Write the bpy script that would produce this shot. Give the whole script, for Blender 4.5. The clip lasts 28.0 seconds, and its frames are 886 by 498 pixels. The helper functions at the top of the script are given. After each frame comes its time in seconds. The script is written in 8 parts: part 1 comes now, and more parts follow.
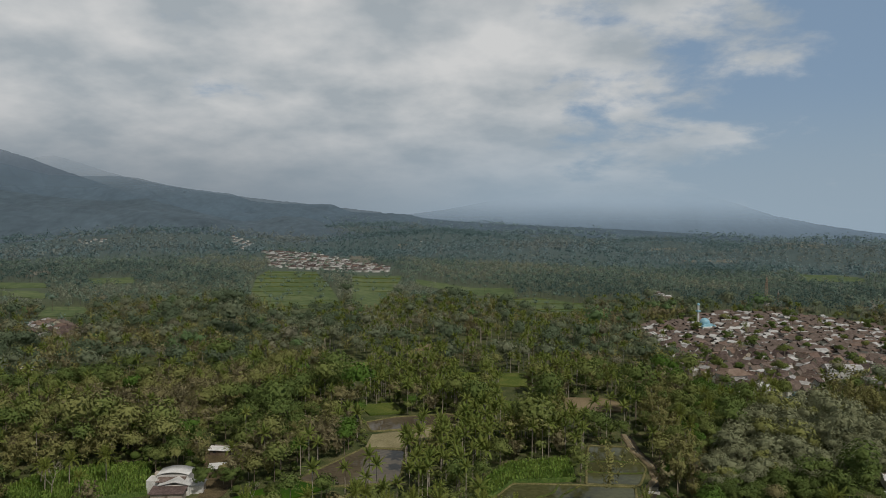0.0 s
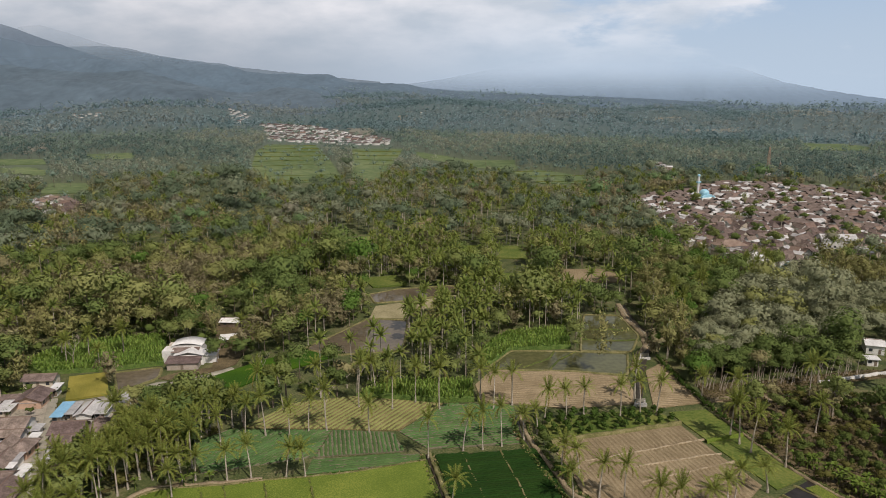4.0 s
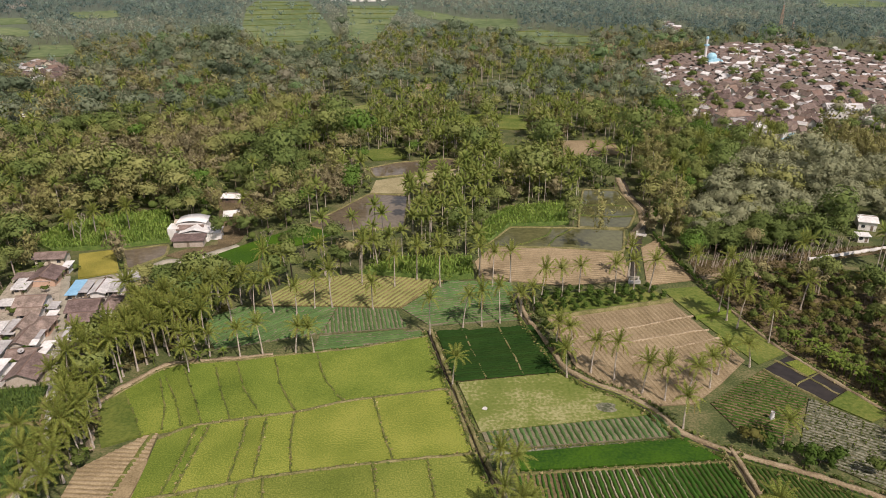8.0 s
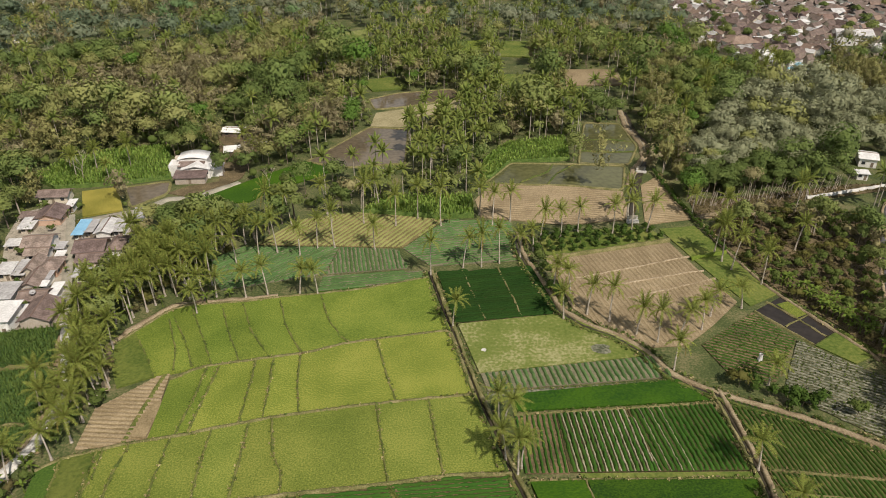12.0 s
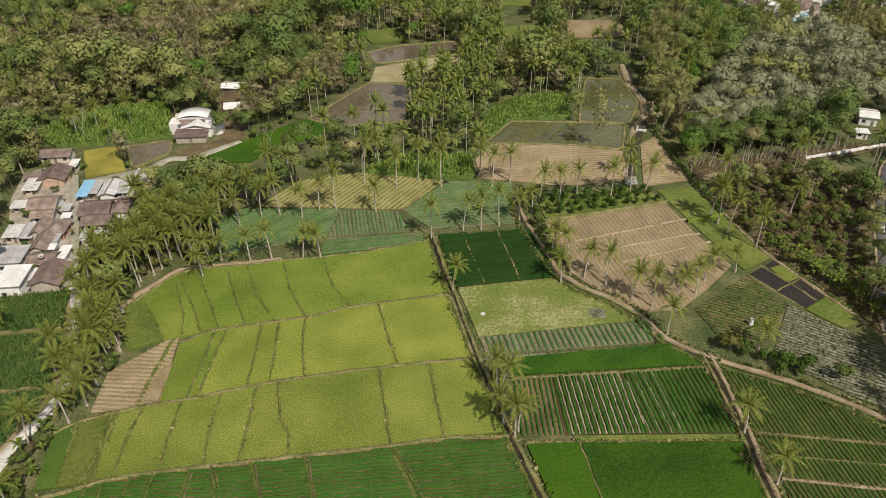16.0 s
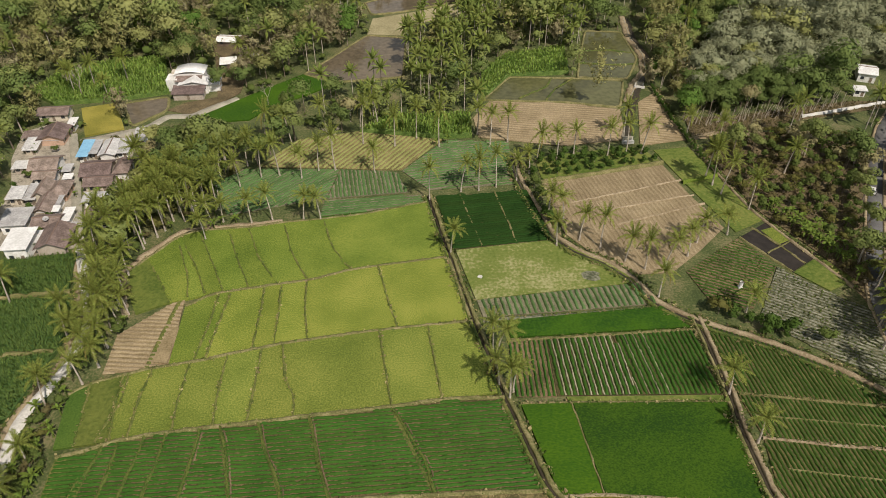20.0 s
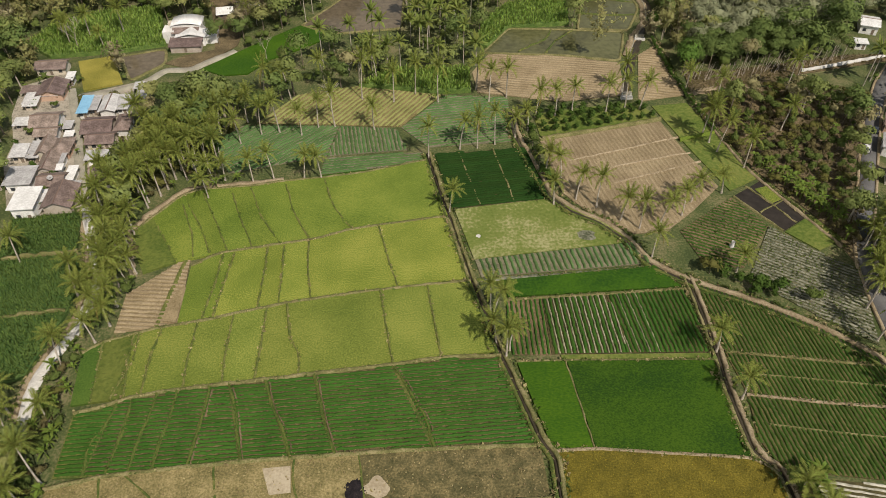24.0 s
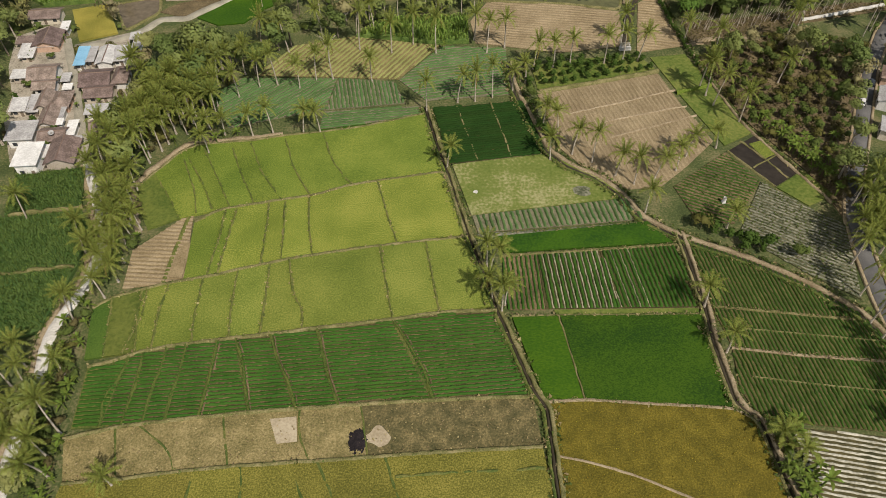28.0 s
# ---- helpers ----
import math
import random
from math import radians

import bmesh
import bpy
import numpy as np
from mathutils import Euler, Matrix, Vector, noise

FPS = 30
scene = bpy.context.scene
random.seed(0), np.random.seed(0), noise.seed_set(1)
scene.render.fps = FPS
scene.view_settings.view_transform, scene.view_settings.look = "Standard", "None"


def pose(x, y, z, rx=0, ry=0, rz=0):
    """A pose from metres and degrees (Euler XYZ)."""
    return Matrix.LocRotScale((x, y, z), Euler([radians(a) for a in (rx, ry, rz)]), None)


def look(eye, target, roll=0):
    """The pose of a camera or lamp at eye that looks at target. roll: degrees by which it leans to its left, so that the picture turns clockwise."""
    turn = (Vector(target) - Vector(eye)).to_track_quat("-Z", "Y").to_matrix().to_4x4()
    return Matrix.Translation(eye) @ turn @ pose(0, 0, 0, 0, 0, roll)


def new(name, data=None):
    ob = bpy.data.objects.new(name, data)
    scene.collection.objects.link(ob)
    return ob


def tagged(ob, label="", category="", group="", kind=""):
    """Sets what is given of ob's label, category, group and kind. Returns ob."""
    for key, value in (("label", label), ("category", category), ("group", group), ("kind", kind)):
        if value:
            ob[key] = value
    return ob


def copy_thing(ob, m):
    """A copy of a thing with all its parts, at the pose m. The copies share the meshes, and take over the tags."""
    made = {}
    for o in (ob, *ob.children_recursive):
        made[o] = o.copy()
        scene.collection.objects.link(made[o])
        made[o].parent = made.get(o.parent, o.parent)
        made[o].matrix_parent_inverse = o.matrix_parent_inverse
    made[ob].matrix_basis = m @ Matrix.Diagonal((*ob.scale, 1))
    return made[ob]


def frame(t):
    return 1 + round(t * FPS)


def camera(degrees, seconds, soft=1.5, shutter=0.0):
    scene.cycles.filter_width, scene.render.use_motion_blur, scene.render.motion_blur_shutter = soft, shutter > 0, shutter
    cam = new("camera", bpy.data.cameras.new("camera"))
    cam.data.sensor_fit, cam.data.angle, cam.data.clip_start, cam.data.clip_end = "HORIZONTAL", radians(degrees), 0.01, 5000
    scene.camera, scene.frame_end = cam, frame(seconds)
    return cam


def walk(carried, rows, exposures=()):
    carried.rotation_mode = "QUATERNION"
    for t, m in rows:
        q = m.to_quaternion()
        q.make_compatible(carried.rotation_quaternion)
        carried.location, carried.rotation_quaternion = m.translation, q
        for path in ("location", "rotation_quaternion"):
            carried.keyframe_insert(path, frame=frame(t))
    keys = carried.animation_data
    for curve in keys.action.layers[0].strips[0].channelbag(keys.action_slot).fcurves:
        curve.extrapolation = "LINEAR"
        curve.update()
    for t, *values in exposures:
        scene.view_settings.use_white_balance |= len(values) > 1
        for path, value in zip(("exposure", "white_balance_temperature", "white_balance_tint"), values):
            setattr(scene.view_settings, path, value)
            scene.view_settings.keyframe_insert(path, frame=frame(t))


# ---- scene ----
# ---- camera: a drone that climbs slowly while it tilts down ----
cam = camera(64.33, 28.0, soft=0.9)
# seconds, x, y, z, degrees down, degrees to the right, lean
FLIGHT = [
    (0, -0.00, -0.00, 100.00, 1.890, -0.000, 0.359),
    (0.5, 0.23, -0.40, 99.73, 2.788, -0.015, 0.231),
    (1, 0.46, -0.76, 99.54, 4.031, -0.041, 0.133),
    (1.5, 0.68, -1.05, 99.50, 5.333, -0.050, 0.004),
    (2, 0.80, -1.27, 99.64, 6.653, -0.065, -0.076),
    (2.5, 0.84, -1.41, 99.98, 8.027, -0.067, -0.115),
    (3, 0.81, -1.48, 100.52, 9.434, -0.088, -0.169),
    (3.5, 0.76, -1.53, 101.22, 10.868, -0.099, -0.179),
    (5.5, 0.57, -1.61, 104.65, 16.627, -0.088, -0.192),
    (6.5, 0.48, -1.53, 106.38, 19.484, -0.082, -0.228),
    (7.5, 0.28, -1.41, 108.16, 22.213, -0.057, -0.240),
    (8.5, 0.11, -1.29, 109.96, 25.039, -0.038, -0.203),
    (9, 0.11, -1.22, 110.88, 26.396, -0.041, -0.213),
    (9.5, 0.13, -1.13, 111.83, 27.194, -0.047, -0.227),
    (10, 0.14, -1.05, 112.78, 27.802, -0.067, -0.213),
    (11, 0.12, -0.93, 114.66, 28.970, -0.072, -0.209),
    (12, 0.13, -0.77, 116.54, 30.154, -0.104, -0.196),
    (12.5, 0.12, -0.68, 117.46, 30.752, -0.095, -0.203),
    (14.5, 0.04, -0.46, 121.14, 33.097, -0.108, -0.180),
    (15.5, 0.07, -0.34, 122.96, 34.256, -0.133, -0.206),
    (16.5, 0.02, -0.25, 124.80, 35.430, -0.091, -0.138),
    (17.5, -0.02, -0.18, 126.66, 36.603, -0.010, -0.059),
    (18.5, -0.11, -0.08, 128.42, 37.791, 0.060, -0.049),
    (19.5, -0.15, 0.07, 130.25, 38.979, 0.112, -0.010),
    (20.5, -0.12, 0.17, 132.07, 40.151, 0.139, -0.019),
    (21.5, -0.12, 0.28, 133.91, 41.340, 0.167, 0.016),
    (23.5, -0.24, 0.68, 137.48, 43.838, 0.260, 0.064),
    (24.5, -0.31, 0.82, 139.20, 45.185, 0.332, 0.152),
    (25.5, -0.33, 0.96, 140.88, 46.477, 0.428, 0.214),
    (26.5, -0.30, 1.16, 142.61, 47.783, 0.504, 0.269),
    (27.5, -0.22, 1.36, 144.42, 49.049, 0.522, 0.250),
    (28, -0.18, 1.43, 145.33, 49.644, 0.524, 0.254),
]
EXPOSURES = [(0, -1.08, 6500, 10), (1.5, -1.01, 6500, 11), (3, -0.63, 6550, 14), (5.5, -0.08, 6720, 20), (8, 0.06, 6760, 22),
             (10, 0.06, 6780, 18), (12, 0.03, 6760, 14), (17, 0.01, 6760, 13), (28, -0.05, 6760, 13)]
walk(cam, [(t, pose(x, y, z, 90 - down, 0, -right) @ pose(0, 0, 0, 0, 0, lean)) for t, x, y, z, down, right, lean in FLIGHT], EXPOSURES)

# ---- light: high sun from behind on the right, broken cloud over the hills ----
SUN_HEIGHT, SUN_TURN = 52.0, 146.0
world = bpy.data.worlds.new("world")
scene.world = world
world.use_nodes = True
wt = world.node_tree
wt.nodes.clear()


def link_nodes(tree, a, out, b, into):
    tree.links.new(a.outputs[out], b.inputs[into])


def make_sky():
    n = wt.nodes
    sky = n.new("ShaderNodeTexSky")
    sky.sky_type, sky.sun_disc = "NISHITA", False
    sky.sun_elevation, sky.sun_rotation = radians(SUN_HEIGHT), radians(SUN_TURN)
    sky.dust_density, sky.air_density = 2.0, 1.0
    co = n.new("ShaderNodeTexCoord")
    sep = n.new("ShaderNodeSeparateXYZ")
    link_nodes(wt, co, "Generated", sep, 0)
    # cloud banks: heaps of one flat layer, drawn together towards the horizon
    lift = n.new("ShaderNodeMath")
    lift.operation, lift.inputs[1].default_value = "ADD", 0.30
    link_nodes(wt, sep, "Z", lift, 0)
    floor_z = n.new("ShaderNodeMath")
    floor_z.operation, floor_z.inputs[1].default_value = "MAXIMUM", 0.06
    link_nodes(wt, lift, 0, floor_z, 0)
    flat = n.new("ShaderNodeCombineXYZ")
    for axis in "XY":
        share = n.new("ShaderNodeMath")
        share.operation = "DIVIDE"
        link_nodes(wt, sep, axis, share, 0)
        link_nodes(wt, floor_z, 0, share, 1)
        link_nodes(wt, share, 0, flat, axis)
    squash = n.new("ShaderNodeMapping")
    squash.inputs["Location"].default_value = (6.3, 2.1, 0.0)
    link_nodes(wt, flat, 0, squash, 0)
    big = n.new("ShaderNodeTexNoise")
    big.inputs["Scale"].default_value, big.inputs["Detail"].default_value = 2.9, 8
    big.inputs["Roughness"].default_value, big.inputs["Distortion"].default_value = 0.57, 0.15
    link_nodes(wt, squash, 0, big, "Vector")
    # more cloud to the west, clear air to the east
    east = n.new("ShaderNodeMapRange")
    for k, v in (("From Min", 0.06), ("From Max", 0.50), ("To Min", 0.26), ("To Max", -0.11)):
        east.inputs[k].default_value = v
    link_nodes(wt, sep, "X", east, "Value")
    add = n.new("ShaderNodeMath")
    add.operation = "ADD"
    link_nodes(wt, big, "Fac", add, 0)
    link_nodes(wt, east, 0, add, 1)
    cover = n.new("ShaderNodeMapRange")
    cover.interpolation_type = "SMOOTHSTEP"
    for k, v in (("From Min", 0.46), ("From Max", 0.66)):
        cover.inputs[k].default_value = v
    link_nodes(wt, add, 0, cover, "Value")
    # sunlit heads and grey bases: the same heaps, a little nearer
    nearer = n.new("ShaderNodeMapping")
    nearer.inputs["Location"].default_value = (0.10, -0.16, 0.35)
    link_nodes(wt, squash, 0, nearer, 0)
    tone = n.new("ShaderNodeTexNoise")
    tone.inputs["Scale"].default_value, tone.inputs["Detail"].default_value = 3.6, 7
    tone.inputs["Roughness"].default_value = 0.5
    link_nodes(wt, nearer, 0, tone, "Vector")
    ramp = n.new("ShaderNodeValToRGB")
    ramp.color_ramp.elements[0].position, ramp.color_ramp.elements[0].color = 0.36, (4.9, 5.5, 5.95, 1)
    ramp.color_ramp.elements[1].position, ramp.color_ramp.elements[1].color = 0.66, (8.4, 8.5, 8.5, 1)
    link_nodes(wt, tone, "Fac", ramp, "Fac")
    # cloud bases overhead are greyer than the sunlit banks farther off
    over = n.new("ShaderNodeMapRange")
    for k, v in (("From Min", 0.28), ("From Max", 0.75), ("To Min", 1.0), ("To Max", 0.5)):
        over.inputs[k].default_value = v
    link_nodes(wt, sep, "Z", over, "Value")
    dim = n.new("ShaderNodeVectorMath")
    dim.operation = "SCALE"
    link_nodes(wt, ramp, 0, dim, 0)
    link_nodes(wt, over, 0, dim, "Scale")
    blue = n.new("ShaderNodeMix")
    blue.data_type = "RGBA"
    blue.inputs["Factor"].default_value = 0.65
    blue.inputs["B"].default_value = (3.3, 4.75, 6.6, 1)
    link_nodes(wt, sky, 0, blue, "A")
    mix = n.new("ShaderNodeMix")
    mix.data_type = "RGBA"
    link_nodes(wt, cover, 0, mix, "Factor")
    link_nodes(wt, blue, "Result", mix, "A")
    link_nodes(wt, dim, 0, mix, "B")
    # thick air along the horizon
    haze = n.new("ShaderNodeMapRange")
    haze.interpolation_type = "SMOOTHSTEP"
    for k, v in (("From Min", 0.01), ("From Max", 0.19), ("To Min", 0.97), ("To Max", 0.0)):
        haze.inputs[k].default_value = v
    link_nodes(wt, sep, "Z", haze, "Value")
    # greyer under the cloud bank over the hills, bluer in the clear east
    side = n.new("ShaderNodeMapRange")
    side.interpolation_type = "SMOOTHSTEP"
    for k, v in (("From Min", -0.40), ("From Max", 0.25)):
        side.inputs[k].default_value = v
    link_nodes(wt, sep, "X", side, "Value")
    air = n.new("ShaderNodeMix")
    air.data_type = "RGBA"
    air.inputs["A"].default_value = (2.9, 3.5, 4.05, 1)
    air.inputs["B"].default_value = (4.0, 5.15, 6.2, 1)
    link_nodes(wt, side, 0, air, "Factor")
    clouded = mix
    mix = n.new("ShaderNodeMix")
    mix.data_type = "RGBA"
    link_nodes(wt, air, "Result", mix, "B")
    link_nodes(wt, haze, 0, mix, "Factor")
    link_nodes(wt, clouded, "Result", mix, "A")
    # deeper overhead than along the horizon
    deep = n.new("ShaderNodeMapRange")
    for k, v in (("From Min", 0.30), ("From Max", 0.80), ("To Min", 1.0), ("To Max", 0.32)):
        deep.inputs[k].default_value = v
    link_nodes(wt, sep, "Z", deep, "Value")
    zenith = n.new("ShaderNodeVectorMath")
    zenith.operation = "SCALE"
    link_nodes(wt, mix, "Result", zenith, 0)
    link_nodes(wt, deep, 0, zenith, "Scale")
    back = n.new("ShaderNodeBackground")
    back.inputs["Strength"].default_value = 0.15
    link_nodes(wt, zenith, 0, back, 0)
    out = n.new("ShaderNodeOutputWorld")
    link_nodes(wt, back, 0, out, 0)


make_sky()
sun = new("sun", bpy.data.lights.new("sun", "SUN"))
sun.data.energy, sun.data.angle, sun.data.color = 5.0, radians(0.6), (1.0, 0.95, 0.87)
a, e = radians(SUN_TURN), radians(SUN_HEIGHT)
sun.matrix_world = look((0, 0, 0), (-math.sin(a) * math.cos(e), -math.cos(a) * math.cos(e), -math.sin(e)))
sun.location = (300, -400, 600)


# ---- materials ----
def surface(name, dark, light, scale=0.6, fine=6.0, rough=0.9, bump=0.3, third=None, spread=0.0, island=0.0, metal=0.0, stretch=None, fine_mix=0.5, gloss=0.2, band=0.11):
    """Two noises mix two or three colours; spread: object by object, island: piece by piece."""
    m = bpy.data.materials.new(name)
    m.use_nodes = True
    t = m.node_tree
    n = t.nodes
    bsdf = n["Principled BSDF"]
    bsdf.inputs["Roughness"].default_value, bsdf.inputs["Metallic"].default_value = rough, metal
    bsdf.inputs["Specular IOR Level"].default_value = gloss
    co = n.new("ShaderNodeTexCoord")
    src, out = co, "Object"
    if stretch:
        mp = n.new("ShaderNodeMapping")
        mp.inputs["Rotation"].default_value = (0, 0, stretch[0])
        mp.inputs["Scale"].default_value = (stretch[1], stretch[2], 1)
        link_nodes(t, co, "Object", mp, 0)
        src, out = mp, 0
    n1, n2 = n.new("ShaderNodeTexNoise"), n.new("ShaderNodeTexNoise")
    n1.inputs["Scale"].default_value, n1.inputs["Detail"].default_value = scale, 5
    n2.inputs["Scale"].default_value, n2.inputs["Detail"].default_value = fine, 4
    link_nodes(t, src, out, n1, "Vector")
    link_nodes(t, src, out, n2, "Vector")
    both = n.new("ShaderNodeMix")
    both.inputs[0].default_value = fine_mix
    link_nodes(t, n1, "Fac", both, 2)
    link_nodes(t, n2, "Fac", both, 3)
    ramp = n.new("ShaderNodeValToRGB")
    ramp.color_ramp.elements[0].position, ramp.color_ramp.elements[0].color = 0.5 - band, (*dark, 1)
    ramp.color_ramp.elements[1].position, ramp.color_ramp.elements[1].color = 0.5 + band, (*light, 1)
    if third:
        el = ramp.color_ramp.elements.new(0.5)
        el.color = (*third, 1)
    link_nodes(t, both, 0, ramp, "Fac")
    last, lout = ramp, "Color"
    if spread or island:
        hsv = n.new("ShaderNodeHueSaturation")
        info = n.new("ShaderNodeNewGeometry" if island else "ShaderNodeObjectInfo")
        rnd = n.new("ShaderNodeMapRange")
        k = spread or island
        rnd.inputs["To Min"].default_value, rnd.inputs["To Max"].default_value = 1 - k, 1 + k
        link_nodes(t, info, "Random Per Island" if island else "Random", rnd, "Value")
        hue = n.new("ShaderNodeMapRange")
        hue.inputs["To Min"].default_value, hue.inputs["To Max"].default_value = 0.5 - 0.05 * k, 0.5 + 0.06 * k
        link_nodes(t, info, "Random Per Island" if island else "Random", hue, "Value")
        link_nodes(t, rnd, 0, hsv, "Value")
        link_nodes(t, hue, 0, hsv, "Hue")
        link_nodes(t, ramp, "Color", hsv, "Color")
        last, lout = hsv, 0
    link_nodes(t, last, lout, bsdf, "Base Color")
    if bump:
        b = n.new("ShaderNodeBump")
        b.inputs["Strength"].default_value, b.inputs["Distance"].default_value = bump, 0.6 / fine
        link_nodes(t, n2, "Fac", b, "Height")
        link_nodes(t, b, 0, bsdf, "Normal")
    return m


def foliage(name, dark, light, island=0.11, spread=0.0, thin=0.26, scale=0.12, fine=1.9):
    """Leaves: colour varies over the crown and leaf by leaf, and a little light comes through."""
    m = surface(name, dark, light, scale=scale, fine=fine, rough=0.8, bump=0.9, fine_mix=0.34, island=island, gloss=0.08, spread=0.0 if island else spread, band=0.24)
    t = m.node_tree
    bsdf = t.nodes["Principled BSDF"]
    tr = t.nodes.new("ShaderNodeBsdfTranslucent")
    mix = t.nodes.new("ShaderNodeMixShader")
    mix.inputs[0].default_value = thin
    t.links.new(bsdf.inputs["Base Color"].links[0].from_socket, tr.inputs[0])
    link_nodes(t, bsdf, 0, mix, 1)
    link_nodes(t, tr, 0, mix, 2)
    t.links.new(mix.outputs[0], t.nodes["Material Output"].inputs[0])
    return m


M = {}
M["ground"] = surface("ground", (0.0400, 0.0560, 0.0170), (0.1500, 0.1320, 0.0640), 0.12, 1.6, third=(0.0720, 0.0880, 0.0280), bump=0.6)


def hazed_wooded_plain(m):
    """Open earth near the fields gives way to closed scrub and forest floor farther out on the plain; with distance
    blue haze is put into their colour.
    """
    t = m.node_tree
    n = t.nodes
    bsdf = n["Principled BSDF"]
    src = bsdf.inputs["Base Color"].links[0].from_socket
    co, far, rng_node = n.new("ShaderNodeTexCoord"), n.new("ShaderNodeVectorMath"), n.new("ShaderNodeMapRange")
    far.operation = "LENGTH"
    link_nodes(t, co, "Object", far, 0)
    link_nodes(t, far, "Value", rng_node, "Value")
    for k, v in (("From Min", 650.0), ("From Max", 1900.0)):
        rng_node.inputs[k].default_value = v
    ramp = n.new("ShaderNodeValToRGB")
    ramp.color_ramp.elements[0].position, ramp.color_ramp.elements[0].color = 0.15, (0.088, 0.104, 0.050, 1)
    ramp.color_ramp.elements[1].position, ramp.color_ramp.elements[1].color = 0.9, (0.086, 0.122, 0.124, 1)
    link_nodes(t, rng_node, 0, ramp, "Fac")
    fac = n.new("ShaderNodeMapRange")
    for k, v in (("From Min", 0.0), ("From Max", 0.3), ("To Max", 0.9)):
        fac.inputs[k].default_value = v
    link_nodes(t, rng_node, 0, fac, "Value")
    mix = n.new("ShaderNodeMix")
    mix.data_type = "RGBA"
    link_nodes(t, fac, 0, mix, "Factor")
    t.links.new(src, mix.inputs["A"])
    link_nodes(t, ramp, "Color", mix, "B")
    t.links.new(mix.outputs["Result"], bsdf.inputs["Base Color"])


hazed_wooded_plain(M["ground"])
M["rice_1"] = surface("rice_green_yellow", (0.0726, 0.1132, 0.0122), (0.1859, 0.2162, 0.0349), 0.06, 2.7, bump=1.0, fine_mix=0.62, third=(0.1173, 0.1605, 0.0210), spread=0.07)
M["rice_2"] = surface("rice_yellow", (0.0960, 0.1290, 0.0160), (0.2330, 0.2430, 0.0460), 0.07, 2.7, bump=1.0, fine_mix=0.62, third=(0.1500, 0.1800, 0.0250), spread=0.07)
M["rice_3"] = surface("rice_olive", (0.0802, 0.1128, 0.0145), (0.2053, 0.2215, 0.0431), 0.06, 2.7, bump=1.0, fine_mix=0.62, third=(0.1297, 0.1602, 0.0250), spread=0.07)
M["rice_edge"] = surface("rice_dark_corner", (0.0580, 0.0870, 0.0130), (0.1200, 0.1400, 0.0270), 0.08, 1.3, bump=0.9, spread=0.1)
M["crop_green"] = foliage("crop_green", (0.0225, 0.0717, 0.0088), (0.0540, 0.1221, 0.0185), island=0.0, thin=0.1, spread=0.1)
M["crop_soil"] = surface("crop_soil", (0.0300, 0.0300, 0.0110), (0.0850, 0.0700, 0.0270), 0.25, 2.0, bump=0.5)
M["bean_soil"] = surface("bean_soil", (0.0500, 0.0430, 0.0170), (0.1400, 0.1080, 0.0480), 0.25, 2.0, bump=0.5)
M["stubble_dark"] = surface("weedy_stubble", (0.0500, 0.0480, 0.0180), (0.1900, 0.1500, 0.0650), 0.35, 2.2, bump=0.9, fine_mix=0.5, third=(0.1000, 0.0850, 0.0350), band=0.14)
M["stubble"] = surface("stubble", (0.0956, 0.0840, 0.0292), (0.2972, 0.2365, 0.1080), 0.22, 2.4, bump=0.9, fine_mix=0.55, third=(0.1815, 0.1488, 0.0604), band=0.14)
M["rice_6"] = surface("rice_ripe_brown", (0.0714, 0.0710, 0.0103), (0.2161, 0.1869, 0.0389), 0.08, 2.7, bump=1.0, fine_mix=0.62, third=(0.1293, 0.1207, 0.0202), spread=0.08)
M["ripe"] = surface("ripe_field", (0.0591, 0.0508, 0.0050), (0.1693, 0.1323, 0.0172), 0.3, 2.6, bump=1.0, fine_mix=0.6, third=(0.1026, 0.0838, 0.0089), band=0.15)
M["chilli"] = foliage("chilli_dark", (0.0099, 0.0330, 0.0050), (0.0220, 0.0523, 0.0089), island=0.0, thin=0.1, spread=0.1)
M["seedling"] = surface("seedling_green", (0.0185, 0.0587, 0.0012), (0.0462, 0.1003, 0.0023), 0.08, 2.8, bump=0.9, third=(0.0296, 0.0774, 0.0016), stretch=(0.1087, 0.4990, 0.8820))
M["seedling_dark"] = surface("seedling_dark", (0.0095, 0.0350, 0.0010), (0.0370, 0.0780, 0.0025), 0.07, 4.0, bump=0.9, third=(0.0229, 0.0587, 0.0013), stretch=(0.0714, 0.5520, 0.7020), band=0.09)
M["dark_rice"] = surface("dark_rice", (0.0124, 0.0488, 0.0015), (0.0351, 0.0894, 0.0025), 0.1, 1.5, bump=0.9)
M["meadow"] = surface("meadow", (0.0862, 0.1212, 0.0204), (0.2816, 0.2667, 0.1275), 0.06, 1.1, bump=0.5, third=(0.1320, 0.1552, 0.0357), fine_mix=0.4, band=0.12)
M["meadow_green"] = surface("meadow_green", (0.0587, 0.0933, 0.0136), (0.1447, 0.1583, 0.0374), 0.07, 1.0, bump=0.5, third=(0.0923, 0.1233, 0.0218))
M["leek"] = foliage("leek_blue_green", (0.0450, 0.0980, 0.0290), (0.1180, 0.1860, 0.0620), island=0.0, thin=0.1, spread=0.15)
M["leek_soil"] = surface("leek_soil", (0.1000, 0.0960, 0.0560), (0.2000, 0.1800, 0.1150), 0.3, 2.0)
M["plastic"] = surface("pale_plastic", (0.2100, 0.2000, 0.1450), (0.4700, 0.4450, 0.3600), 0.3, 1.5, rough=0.7, bump=0.4, gloss=0.12)
